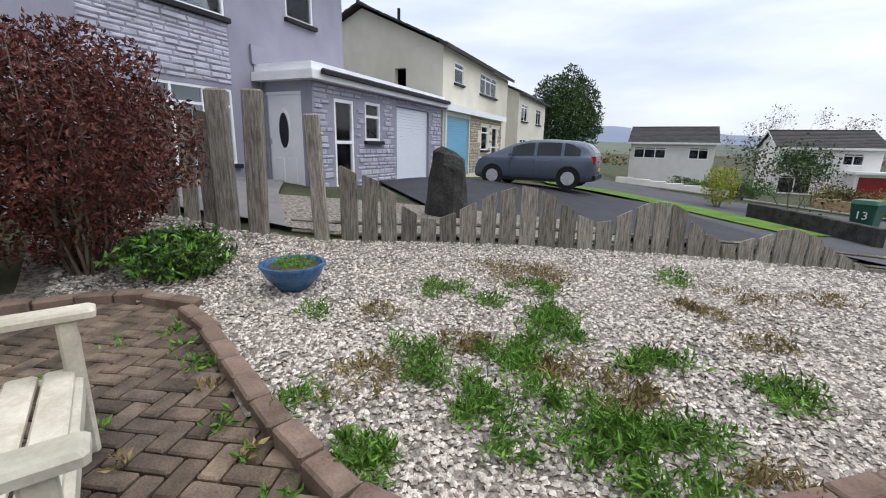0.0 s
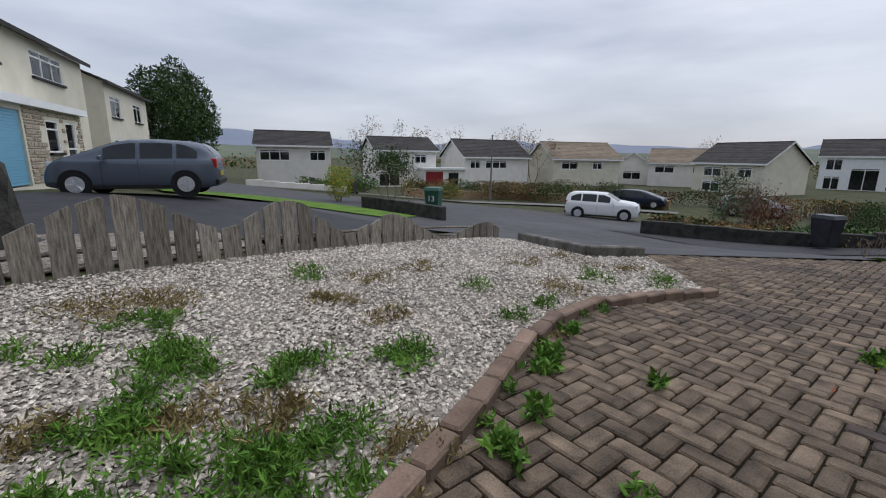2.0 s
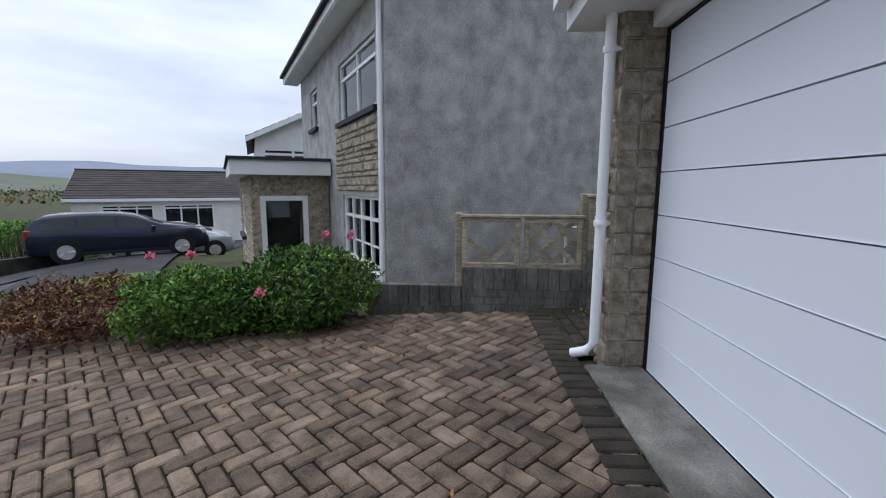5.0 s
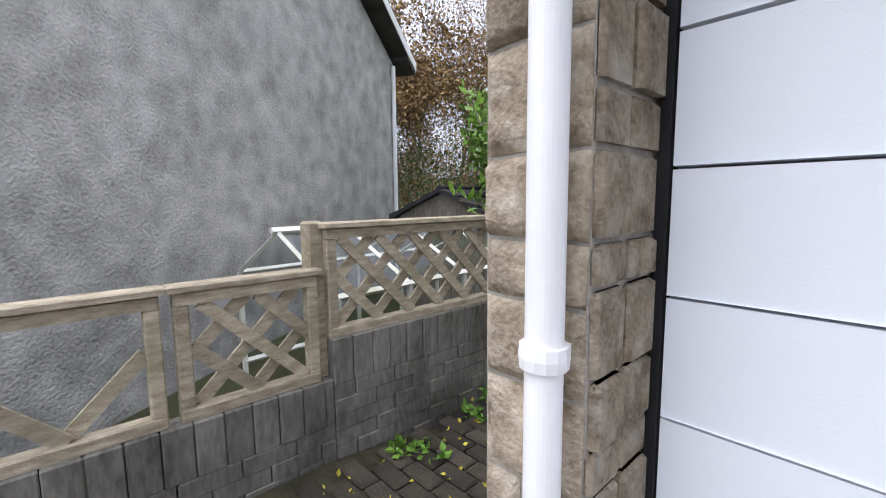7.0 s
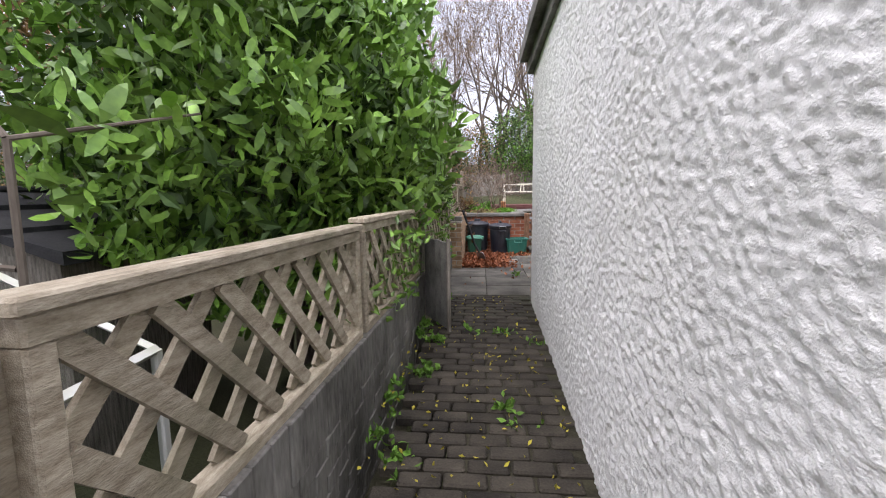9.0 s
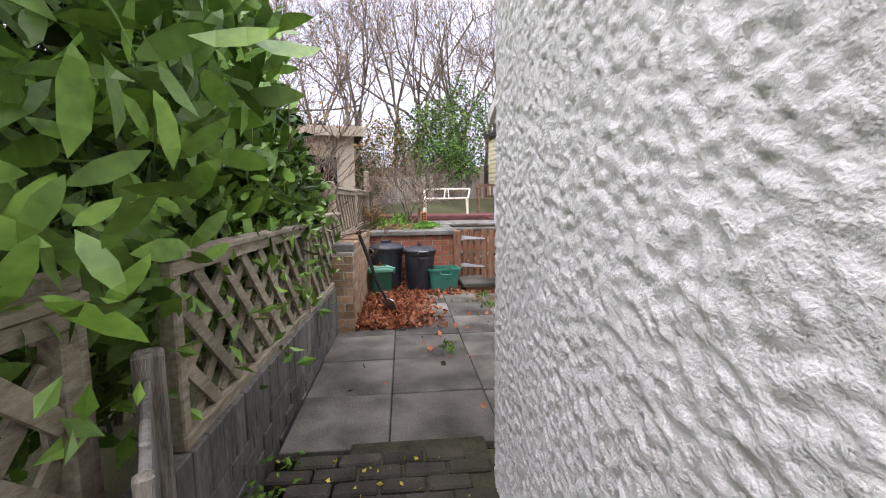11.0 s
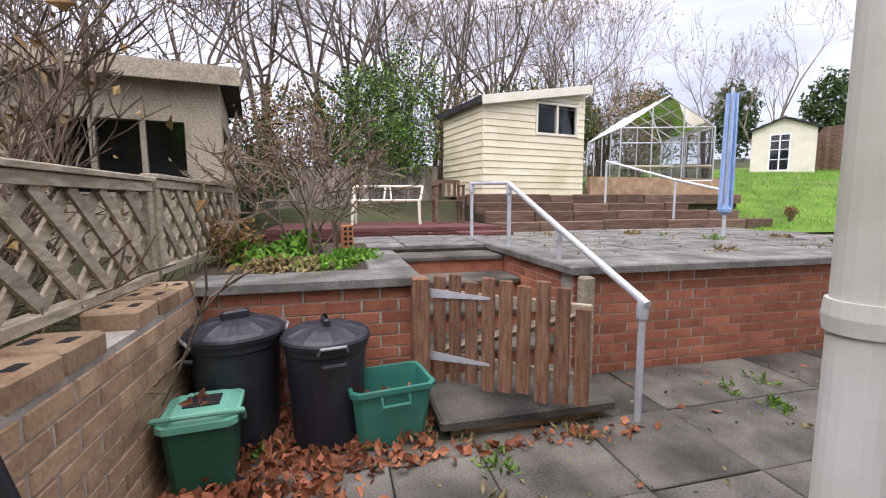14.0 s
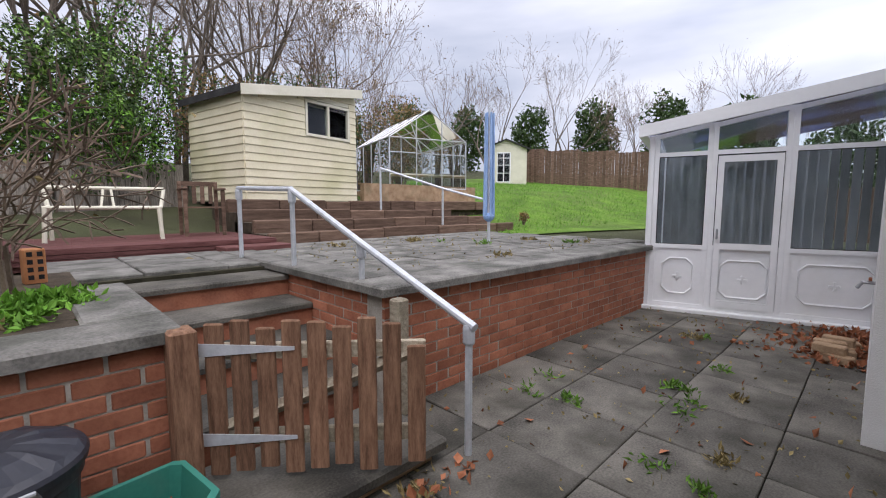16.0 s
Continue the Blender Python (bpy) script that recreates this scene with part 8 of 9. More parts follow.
def car(name, x, y, z, yaw, paint, label, L=4.1, Wd=1.72, H=1.5, kind="hatch", pitch=0.0):
    """A car along local x, nose at +x, standing on z = 0."""
    c = thing(name, pose(x, y, z, 0, pitch, yaw), label, "car", "parked cars")
    w, hb = Wd / 2, H * 0.60
    line = CAR_TOP[kind]

    def top(q):
        for (a, za), (b, zb) in zip(line, line[1:]):
            if q <= b:
                return H * (za + (zb - za) * max(0.0, (q - a) / (b - a)))
        return H * line[-1][1]

    def waist(q):
        return min(top(q) * 0.955, H * (0.635 - 0.05 * (q + 0.3)))

    def section(q):
        """Half of the outline across the car at q, from the sill to the middle of the roof."""
        tp, ws = top(q), waist(q)
        g = max(0.0, min(1.0, (tp - ws) / (0.30 * H)))
        pl = w * (1 - 0.20 * max(0.0, (abs(q) - 0.34) / 0.16) ** 2.2)
        edge = 0.90 - 0.17 * g
        lo = 0.19 + 0.07 * max(0.0, (abs(q) - 0.40) / 0.1)
        out = [(0.91, lo), (0.975, lo + 0.05), (0.995, lo + 0.55 * (ws - lo) * 0.5), (1.0, lo + 0.55 * (ws - lo)), (0.985, lo + 0.80 * (ws - lo)), (0.962, ws - 0.02), (0.945, ws)]
        out += [(0.945 + (edge - 0.945) * k, ws + (tp - ws) * (0.90 * k)) for k in (0.35, 0.7, 1.0)]
        out += [(edge * 0.90, ws + (tp - ws) * 0.965), (edge * 0.55, ws + (tp - ws) * 0.993), (0.0, tp)]
        return [(a * pl, b) for a, b in out]

    stations = sorted(set([round(-0.5 + i / 40, 4) for i in range(41)] + [q for q, _ in line]))
    bm = bm_new()
    rings = []
    for q in stations:
        half = section(q)
        rings.append([bm.verts.new((q * L, -a, b)) for a, b in half] + [bm.verts.new((q * L, a, b)) for a, b in half[-2::-1]])
    bridge(bm, rings)
    bm.faces.new(rings[0])
    bm.faces.new(rings[-1][::-1])
    part("body", bm, paint, c, smooth=True)

    def pane(name, rows):
        """A sheet of glass laid just proud of the body, from rows of points."""
        bm = bm_new()
        grid = [[bm.verts.new(p) for p in row] for row in rows]
        for r0, r1 in zip(grid, grid[1:]):
            for i in range(len(r0) - 1):
                bm.faces.new((r0[i], r0[i + 1], r1[i + 1], r1[i]))
        part(name, bm, M["car_glass"], c, smooth=True)

    def side(q, k, s, out=0.008):
        """A point on the slanted glass beside the seats: k runs from waist to roof."""
        half = section(q)
        (ya, za), (yb, zb) = half[6], half[9]
        return Vector((q * L, s * (ya + (yb - ya) * k + out), za + (zb - za) * k))

    for s in (-1, 1):
        for n, (a, b) in enumerate(CAR_CUTS[kind]):
            rows = []
            for j in range(7):
                q = a + (b - a) * j / 6
                hi = 0.90 if n else 0.90 - 0.35 * (1 - j / 6) ** 2
                rows.append([side(q, 0.10 + (hi - 0.10) * i / 4, s) for i in range(5)])
            pane("side_window", rows)
        for q in (CAR_CUTS[kind][0][1] + 0.012, CAR_CUTS[kind][1][1] + 0.012, 0.175):
            half = section(q)
            bm = bm_new()
            tube(bm, [(q * L, s * (a + 0.001), b) for a, b in half[1:7]], 0.005, 4)
            part("door_seam", bm, M["dark"], c)
        bm = bm_new()
        soft_box(bm, (0.15 * L, s * (w + 0.07) - 0.09, hb * 1.04), (0.15 * L + 0.11, s * (w + 0.07) + 0.09, hb * 1.04 + 0.13), 0.035)
        part("door_mirror", bm, paint, c)
        for q in (-0.15, 0.035):
            ym = section(q)[5][0]
            box_part("door_handle", (q * L, s * ym - 0.012, hb * .90), (q * L + 0.17, s * ym + 0.018, hb * .90 + 0.03), paint, c, r=0.008)
        box_part("sill_trim", (-0.24 * L, s * w * 0.97 - 0.02, 0.20), (0.25 * L, s * w * 0.97 + 0.014, 0.30), M["dark"], c, r=0.01)
    slope = [q for q, zz in line if q > 0 and zz < 0.98 and zz > 0.70]
    qa, qb = slope[0] - 0.03, slope[-1] + 0.015
    for nm, q0, q1 in (("windscreen", qa, qb), ("rear_window", -0.482, -0.415)):
        rows = []
        for j in range(7):
            q = q0 + (q1 - q0) * j / 6
            half = section(q)
            (y1, z1), (y2, z2), (y3, z3) = half[10], half[11], half[12]
            off = Vector((0.006 if nm == "windscreen" else -0.006, 0, 0.008))
            rows.append([Vector((q * L, a, b)) + off for a, b in ((-y1 * 0.97, z1), (-y2, z2), (0, z3), (y2, z2), (y1 * 0.97, z1))])
        pane(nm, rows)
    # lamps, plates, bumper
    for s in (-1, 1):
        box_part("headlight", (0.44 * L, s * w * .70 - 0.15, hb * .80), (0.483 * L, s * w * .70 + 0.10, hb * .98), M["clear_lamp"], c, r=0.02)
        box_part("tail_light", (-0.500 * L, s * w * .72 - 0.09, hb * .84), (-0.46 * L, s * w * .72 + 0.10, hb * 1.12), M["red_lamp"], c, r=0.02)
    box_part("rear_plate", (-0.506 * L, -0.26, hb * .58), (-0.498 * L, 0.26, hb * .58 + 0.11), M["leaf_yellow"], c)
    box_part("rear_bumper", (-0.508 * L, -w * .84, 0.30), (-0.48 * L, w * .84, 0.44), M["dark"], c, r=0.02)
    box_part("grille", (0.488 * L, -0.42, 0.36), (0.505 * L, 0.42, 0.52), M["dark"], c, r=0.02)
    # wheels
    rw = 0.315 if kind != "suv" else 0.345
    for q in (-0.305, 0.325):
        for s in (-1, 1):
            m = Matrix.Translation((q * L, s * (w - 0.10), rw)) @ Matrix.Rotation(radians(90), 4, 'X')
            bm = bm_new()
            lathe(bm, [(rw * .62, -0.11), (rw * .95, -0.11), (rw, -0.07), (rw, 0.07), (rw * .95, 0.11), (rw * .62, 0.11)], 24)
            bmesh.ops.transform(bm, matrix=m, verts=bm.verts)
            wheel = part("wheel", bm, M["dark"], c, "black tyre with alloy rim")
            bm = bm_new()
            add_d = -s * 0.112
            for i in range(5):
                a = 2 * math.pi * i / 5
                for da in (-0.13, 0.13):
                    p0 = Vector((0.03 * math.cos(a), 0.03 * math.sin(a), add_d))
                    p1 = Vector((rw * .62 * math.cos(a + da), rw * .62 * math.sin(a + da), add_d))
                    tube(bm, [p0, p1], 0.02, 4)
            lathe(bm, [(rw * .60, add_d - 0.012), (rw * .67, add_d - 0.012), (rw * .67, add_d + 0.012), (rw * .60, add_d + 0.012)], 20)
            lathe(bm, [(0.02, add_d - 0.02), (0.055, add_d - 0.02), (0.055, add_d + 0.02), (0.02, add_d + 0.02)], 10)
            bmesh.ops.transform(bm, matrix=m, verts=bm.verts)
            part("rim", bm, M["aluminium"], wheel)
            # dark disc on the uncut body stands for the shade in the arch
            bm = bm_new()
            lathe(bm, [(0.01, 0.0), (rw + 0.06, -0.02), (rw + 0.06, 0.02), (0.01, 0.01)], 24)
            bmesh.ops.transform(bm, matrix=Matrix.Translation((q * L, s * (w - 0.012), rw + 0.01)) @ Matrix.Rotation(radians(90), 4, 'X'), verts=bm.verts)
            part("wheel_arch", bm, M["dark"], c)
    return c


car("hatchback_car", 15.3, -11.15, ground(15.3, -11.15) + 0.06, 25, M["paint_car_grey"], "blue-grey hatchback parked on the dark drive", 4.0, 1.7, 1.52, "hatch")
car("estate_car", -10.4, -11.95, ground(-10.4, -11.95) + 0.06, 127, M["paint_car_black"], "dark blue estate car parked on a drive", 4.6, 1.8, 1.45, "estate")
car("saloon_car", -13.4, -12.3, ground(-13.4, -12.3) + 0.06, 120, M["paint_car_silver"], "silver hatchback parked behind the estate car", 4.0, 1.7, 1.42, "hatch")
car("off_road_car", -1.6, -27.6, ground(-1.6, -27.6) + 0.05, 158, M["paint_car_white"], "white off-road car parked at the kerb", 4.3, 1.82, 1.65, "suv")
car("distant_car", -6.8, -37.0, ground(-6.8, -37) + 0.05, 150, M["paint_car_black"], "dark saloon parked farther down the close", 4.3, 1.75, 1.42, "hatch")
car("distant_car", -13.4, -32.8, ground(-13.4, -32.8) + 0.05, 160, M["paint_car_silver"], "silver car parked farther down the close", 4.2, 1.75, 1.45, "hatch")


# ---- street things ----
def wheelie_bin(x, y, yaw, mat, label):
    b = thing("wheelie_bin", pose(x, y, ground(x, y) + 0.05, 0, 0, yaw), label, "bin", "wheelie bins in the street")
    bm = bm_new()
    o = tapered(bm, 0.22, 0.25, 0.285, 0.33, 0.10, 0.95)
    bridge(bm, o)
    bm.faces.new(o[0][::-1])
    bm.faces.new(o[1])
    part("body", bm, mat, b)
    bm = bm_new()
    o = tapered(bm, 0.30, 0.36, 0.27, 0.30, 0.952, 1.06)
    bridge(bm, o)
    bm.faces.new(o[0][::-1])
    bm.faces.new(o[1])
    part("lid", bm, mat, b)
    for s in (-1, 1):
        bm = bm_new()
        lathe(bm, [(0.03, -0.03), (0.10, -0.03), (0.10, 0.03), (0.03, 0.03)], 14)
        bmesh.ops.transform(bm, matrix=Matrix.Translation((s * 0.25, 0.28, 0.10)) @ Matrix.Rotation(radians(90), 4, 'Y'), verts=bm.verts)
        part("wheel", bm, M["dark"], b)
    return b


wb = wheelie_bin(7.6, -16.0, 170, M["green_dark"], "dark green wheelie bin with a white house number")
num = bpy.data.curves.new("house_number", 'FONT')
num.body = "13"
num.size = 0.3
num.extrude = 0.004
num.align_x = 'CENTER'
num.materials.append(M["upvc"])
no = new("number", num)
no.parent = wb
no.matrix_local = Matrix.Translation((0, -0.345, 0.55)) @ Matrix.Rotation(radians(90), 4, 'X')
wheelie_bin(15.2, -29.5, 170, M["black_plastic"], "black wheelie bin on the pavement")
wheelie_bin(-4.9, -14.05, 200, M["black_plastic"], "black wheelie bin by the corner wall")

lamp = thing("street_lamp", pose(5.4, -38.0, ground(5.4, -38)), "slim pale concrete street lamp column", "street lamp")
bm = bm_new()
tube(bm, [(0, 0, 0), (0, 0, 1.0), (0, 0, 5.6)], [0.10, 0.08, 0.05], 10)
part("column", bm, M["pavement"], lamp)
bm = bm_new()
soft_box(bm, (-0.08, -0.55, 5.55), (0.08, 0.05, 5.68), 0.03)
part("head", bm, M["coping"], lamp)


def street_wall(pts, h, label, mat="block", t=0.11):
    bm = bm_new()
    for (x0, y0), (x1, y1) in zip(pts, pts[1:]):
        L = math.hypot(x1 - x0, y1 - y0)
        n = max(1, int(L / 1.2))
        for i in range(n):
            xa, ya = x0 + (x1 - x0) * i / n, y0 + (y1 - y0) * i / n
            soft_box(bm, (0, -t, -0.5), (L / n + 0.02, t, h), 0.02, pose(xa, ya, ground(xa, ya), 0, 0, math.degrees(math.atan2(y1 - y0, x1 - x0))))
    return structure(part("street_wall", bm, M[mat]), label, "wall")


street_wall([(10.6, -16.8), (8.3, -15.2), (7.0, -14.0)], 0.5, "low dark stone wall at the roadside", "rock")
street_wall([(-0.3, -16.7), (-3.0, -15.8), (-5.3, -14.6), (-10.0, -13.2)], 0.55, "low dark corner wall with planting behind", "rock")
street_wall([(13, -37.5), (4.5, -41), (-4, -40), (-9, -36)], 0.7, "low garden walls across the road", "brick_old")
street_wall([(17.5, -36.5), (24, -31)], 0.5, "low pale garden wall across the road", "render_pale")
ribbon("corner_pavement", [(-1.1, -12.3), (-4.5, -12.3), (-12, -11.0)], [(0.9, -16.9), (-4.0, -16.2), (-13, -13.6)], M["tarmac_dark"], "dark tarmac pavement round the corner", "pavement", 0.055)
ribbon("verge", [(17.5, -14.5), (13.2, -14.2), (9.6, -13.0), (8.2, -12.6)], [(20.0, -17.0), (15.6, -17.8), (10.6, -16.3), (8.0, -14.6)], M["grass"], "bright green grass verge beside the drive", "verge", 0.06)
ribbon("far_pavement", [(20, -30), (9, -34.5), (0, -35), (-8, -32)], [(20.6, -31.2), (9.2, -36), (0, -36.5), (-8.6, -33.2)], M["pavement"], "pale concrete pavement across the road", "pavement", 0.09)

def garden_hedge(pts, h, w, n, mats, label, seed):
    """A clipped or straggling hedge along a line of points."""
    t = thing("garden_hedge", pose(pts[0][0], pts[0][1], ground(*pts[0])), label, "hedge", "hedges of the close")
    rs2 = np.random.RandomState(seed)
    total = sum(math.dist(a, b) for a, b in zip(pts, pts[1:]))
    segs = []
    for k, mt in enumerate(mats):
        leaves = []
        for (x0, y0), (x1, y1) in zip(pts, pts[1:]):
            L = math.dist((x0, y0), (x1, y1))
            for _ in range(int(n / len(mats) * L / total)):
                f = rs2.uniform()
                x, y = x0 + (x1 - x0) * f, y0 + (y1 - y0) * f
                if noise.noise(Vector((x * 0.45, y * 0.45, seed * 3.1))) * (1 if k else -1) < -0.12:
                    continue
                top = h * (1 + 0.35 * noise.noise(Vector((x * 0.5, y * 0.5, seed))))
                px, py = x + rs2.normal(0, w / 2), y + rs2.normal(0, w / 2)
                leaves.append((px - pts[0][0], py - pts[0][1], ground(px, py) - ground(*pts[0]) + top * rs2.uniform() ** 0.6))
                if len(segs) < 60 * (k + 1):
                    q = Vector((leaves[-1][0], leaves[-1][1], ground(px, py) - ground(*pts[0])))
                    segs.append((q, q + Vector((0.1, 0.0, top * 0.8)), 0.03, 0.012))
        leaf_mesh("foliage", leaves, 0.17, M[mt], t, 0.6, seed + k, 0.5)
    sticks("branchwork", segs, M["twig"], t, 4)
    return t


garden_hedge([(13.5, -39.5), (9.0, -40.3), (4.0, -40.4), (-1.5, -38.6)], 1.5, 0.9, 9000, ("leaf_dark", "leaf_rust"), "straggling dark green and rusty hedge before the far houses", 801)
garden_hedge([(-3.0, -38.6), (-9.0, -40.0), (-16.0, -39.0)], 1.2, 0.8, 5000, ("leaf_dark", "leaf_red"), "low dark hedge along the far gardens", 802)
garden_hedge([(-14.5, -34.5), (-20.0, -31.5), (-27.0, -27.0)], 1.3, 0.8, 5500, ("leaf_dark", "leaf_rust"), "low dark hedge along the far gardens", 803)
garden_hedge([(22.0, -36.5), (17.0, -38.8)], 0.9, 0.6, 2200, ("leaf_dark", "leaf_bright"), "low green hedge before the white house", 804)
garden_hedge([(-1.2, -17.6), (-4.0, -16.9), (-7.5, -15.4)], 0.7, 0.5, 3000, ("leaf_dark", "leaf_rust"), "low dark planting behind the corner wall", 805)
garden_hedge([(-17.0, -25.6), (-21.0, -22.2)], 2.0, 0.7, 5000, ("leaf_dark", "leaf_bright"), "tall clipped green hedge by the bungalow", 806)

# shrubs and trees of the close
for i, (x, y, r, n, mt, m2, sz) in enumerate(((19.0, -16.2, (1.1, 1.1, 0.85), 2600, "leaf_bright", "leaf_dark", 0.10), (12.6, -19.6, (0.85, 0.85, 0.95), 2600, "leaf_yellow", "leaf_bright", 0.09),
                                           (9.0, -36.5, (1.5, 1.0, 0.8), 1500, "leaf_dark", "leaf_yellow", 0.14), (4.0, -41.5, (3.0, 1.0, 0.9), 2200, "leaf_rust", "leaf_dark", 0.16), (-1.5, -42, (3.0, 1.2, 1.0), 2200, "leaf_dark", "leaf_rust", 0.16), (-4.6, -37.5, (1.8, 1.3, 1.1), 1800, "leaf_dark", None, 0.15), (-6.0, -18.5, (1.1, 1.0, 1.0), 2200, "leaf_red", "leaf_rust", 0.10), (-8.5, -27, (1.2, 1.2, 1.9), 2000, "leaf_dark", None, 0.13), (-11.0, -29, (1.4, 1.2, 1.2), 2000, "leaf_dark", "leaf_rust", 0.13), (-13.0, -22.5, (1.0, 1.0, 1.1), 2200, "leaf_dark", None, 0.12),
                                           (-17.0, -25, (1.4, 1.2, 1.2), 2200, "leaf_bright", "leaf_dark", 0.12), (-19.5, -22, (2.2, 1.3, 1.0), 2400, "leaf_bright", "leaf_dark", 0.12), (-16.5, -19.5, (1.8, 1.0, 0.6), 1600, "leaf_dark", None, 0.12), (17, -38, (2.0, 1.0, 0.8), 1500, "leaf_dark", "leaf_bright", 0.15), (13.0, -41, (1.2, 1.0, 0.8), 1300, "leaf_yellow", "leaf_bright", 0.14))):
    shrub("street_shrub", x, y, ground(x, y), r, n, sz, mt, "rounded garden shrub beside the close", 500 + i, 10, mat2=m2, hollow=0.25, group="shrubs of the close", cut=-0.35)
bare_tree(10.6, -21.0, ground(10.6, -21), 3.4, 540, 4, 3, 2600, "leaf_dark", "street_tree", "small leafy street tree with brown-green crown", 0.5, 0.05, "street trees", 0.12)
bare_tree(-2.9, -10.2, ground(-2.9, -10.2), 1.3, 541, 3, 2, 40, "leaf_rust", "young_tree", "bare young sapling at the end of the drive", 0.4, 0.02, "street trees", 0.05)
bare_tree(-5.6, -19.4, ground(-5.6, -19.4), 2.6, 542, 4, 4, 500, "leaf_red", "red_shrub", "red-brown leafless shrub behind the corner wall", 0.55, 0.03, "street trees", 0.07)
con = thing("conifer_tree", pose(34.5, -38.0, -1.0), "tall dark green conifer behind the row of houses", "tree")
sticks("trunk", [(Vector((0, 0, 0)), Vector((0, 0, 9)), 0.25, 0.05)], M["bark"], con, 8)
leaf_mesh("crown", cloud(15000, (0, 0, 5.4), (4.6, 4.6, 5.2), 550, hollow=0.1, cut=-0.3), 0.34, M["leaf_dark"], con, 0.4, 551, 0.4)
for i, (x, y, h) in enumerate(((22, -62, 9), (17, -66, 10), (12, -68, 8.5), (27, -64, 8), (2, -70, 9), (-4, -72, 8), (-1, -66, 7.5), (-30, -75, 8))):
    bare_tree(x, y, -3.2, h, 560 + i, 5, 2, 250, "leaf_rust", "skyline_tree", "bare tree behind the far houses", 0.55, None, "trees behind the far houses", 0.25)
# woods and hedgerows in the middle distance
rng = np.random.RandomState(17)
wood = []
for _ in range(60000):
    a = rng.uniform(-math.pi, math.pi)
    d = rng.uniform(120, 330)
    x, y = math.sin(a) * d, math.cos(a) * d
    if noise.noise(Vector((x * 0.02, y * 0.02, 4.0))) < 0.02:
        continue
    wood.append((x, y, ground(x, y) + abs(rng.normal(0, 1.3))))
tagged(leaf_mesh("far_woods", wood[::2], 0.9, M["leaf_dark"], None, 0.8, 600, 0.6), "dark woods and hedgerows in the distance", "woods", kind="stuff")
tagged(leaf_mesh("far_autumn_woods", wood[1::2], 0.9, M["leaf_rust"], None, 0.8, 601, 0.6), "brown autumn woods in the distance", "woods", kind="stuff")


# ---- pavers, slabs and bricks, piece by piece ----
def paver_mesh(a, b, h=0.05, c=0.009):
    bm = bm_new()
    soft_box(bm, (-a / 2 + 0.005, -b / 2 + 0.005, -h), (a / 2 - 0.005, b / 2 - 0.005, 0), c)
    me = bpy.data.meshes.new("paver")
    bmesh.ops.recalc_face_normals(bm, faces=bm.faces)
    bm.to_mesh(me)
    bm.free()
    return me


DRIVE = [(-1.06, -0.02), (-1.06, -2.0), (-1.25, -4.0), (-1.5, -6.4), (-1.2, -7.4), (2.85, -7.2)] + EDGE[::-1] + KERB[::-1][1:] + [(9.7, 2.1), (3.35, 2.1), (3.35, -0.2), (-0.02, -0.2)]
drive = new("driveway")
structure(drive, "herringbone block-paved driveway, weathered brown with weeds", "driveway")
cells, vid, gv = [], {}, []
step = 0.2
for i in range(int(-1.6 / step), int(9.8 / step)):
    for j in range(int(-7.8 / step), int(2.2 / step)):
        if inside(DRIVE, (i + .5) * step, (j + .5) * step):
            f = []
            for a, b in ((i, j), (i + 1, j), (i + 1, j + 1), (i, j + 1)):
                if (a, b) not in vid:
                    vid[a, b] = len(gv)
                    gv.append((a * step, b * step, ground(a * step, b * step) - 0.008))
                f.append(vid[a, b])
            cells.append(f)
raw("joint_bed", gv, cells, M["joint"], drive, smooth=True)
pm = paver_mesh(0.2, 0.1)
pm.materials.append(M["paver_one"])
pv, pf = [], []
rng = random.Random(21)
base_v = [v.co.copy() for v in pm.vertices]
base_f = [tuple(p.vertices) for p in pm.polygons]
c45, singles = math.cos(radians(45)), 0
OIL = (3.12, -1.42, 0.68, 0.52)
sv2, sf2 = [], []
for i in range(-120, 160):
    for j in range(-120, 160):
        k = (i - j) % 4
        if k == 0:
            u, v, turn_a = (i + 1) * 0.1, (j + 0.5) * 0.1, 0
        elif k == 3:
            u, v, turn_a = (i + 0.5) * 0.1, (j + 1) * 0.1, 90
        else:
            continue
        x, y = (u - v) * c45 + 3.0, (u + v) * c45 - 3.0
        if not (-1.6 < x < 9.8 and -7.8 < y < 2.2) or not inside(DRIVE, x, y):
            continue
        if y > -0.27 and x < 3.3:
            continue
        dx, dy = ground(x + .1, y) - ground(x - .1, y), ground(x, y + .1) - ground(x, y - .1)
        m = pose(x, y, ground(x, y) + 0.022 + rng.uniform(-.003, .003)) @ Matrix.Rotation(math.atan(dy / .2), 4, 'X') @ Matrix.Rotation(-math.atan(dx / .2), 4, 'Y') @ pose(0, 0, 0, rng.uniform(-.9, .9), rng.uniform(-.9, .9), 45 + turn_a + rng.uniform(-1, 1))
        # an old oil stain where a car stood
        oil = math.hypot((x - OIL[0]) / OIL[2], (y - OIL[1]) / OIL[3]) + 0.35 * noise.noise(Vector((x * 2.2, y * 2.2, 5.0))) < 1
        if oil:
            n0 = len(sv2)
            sv2 += [tuple(m @ q) for q in base_v]
            sf2 += [tuple(n0 + q for q in f) for f in base_f]
        elif 2.2 < x < 5.2 and -2.9 < y < -0.9 and singles < 300:
            o = new("paver", pm)
            o.parent = drive
            o.matrix_world = m
            singles += 1
        else:
            n0 = len(pv)
            pv += [tuple(m @ q) for q in base_v]
            pf += [tuple(n0 + q for q in f) for f in base_f]
tagged(raw("paver_field", pv, pf, M["paver"], drive), kind="stuff")
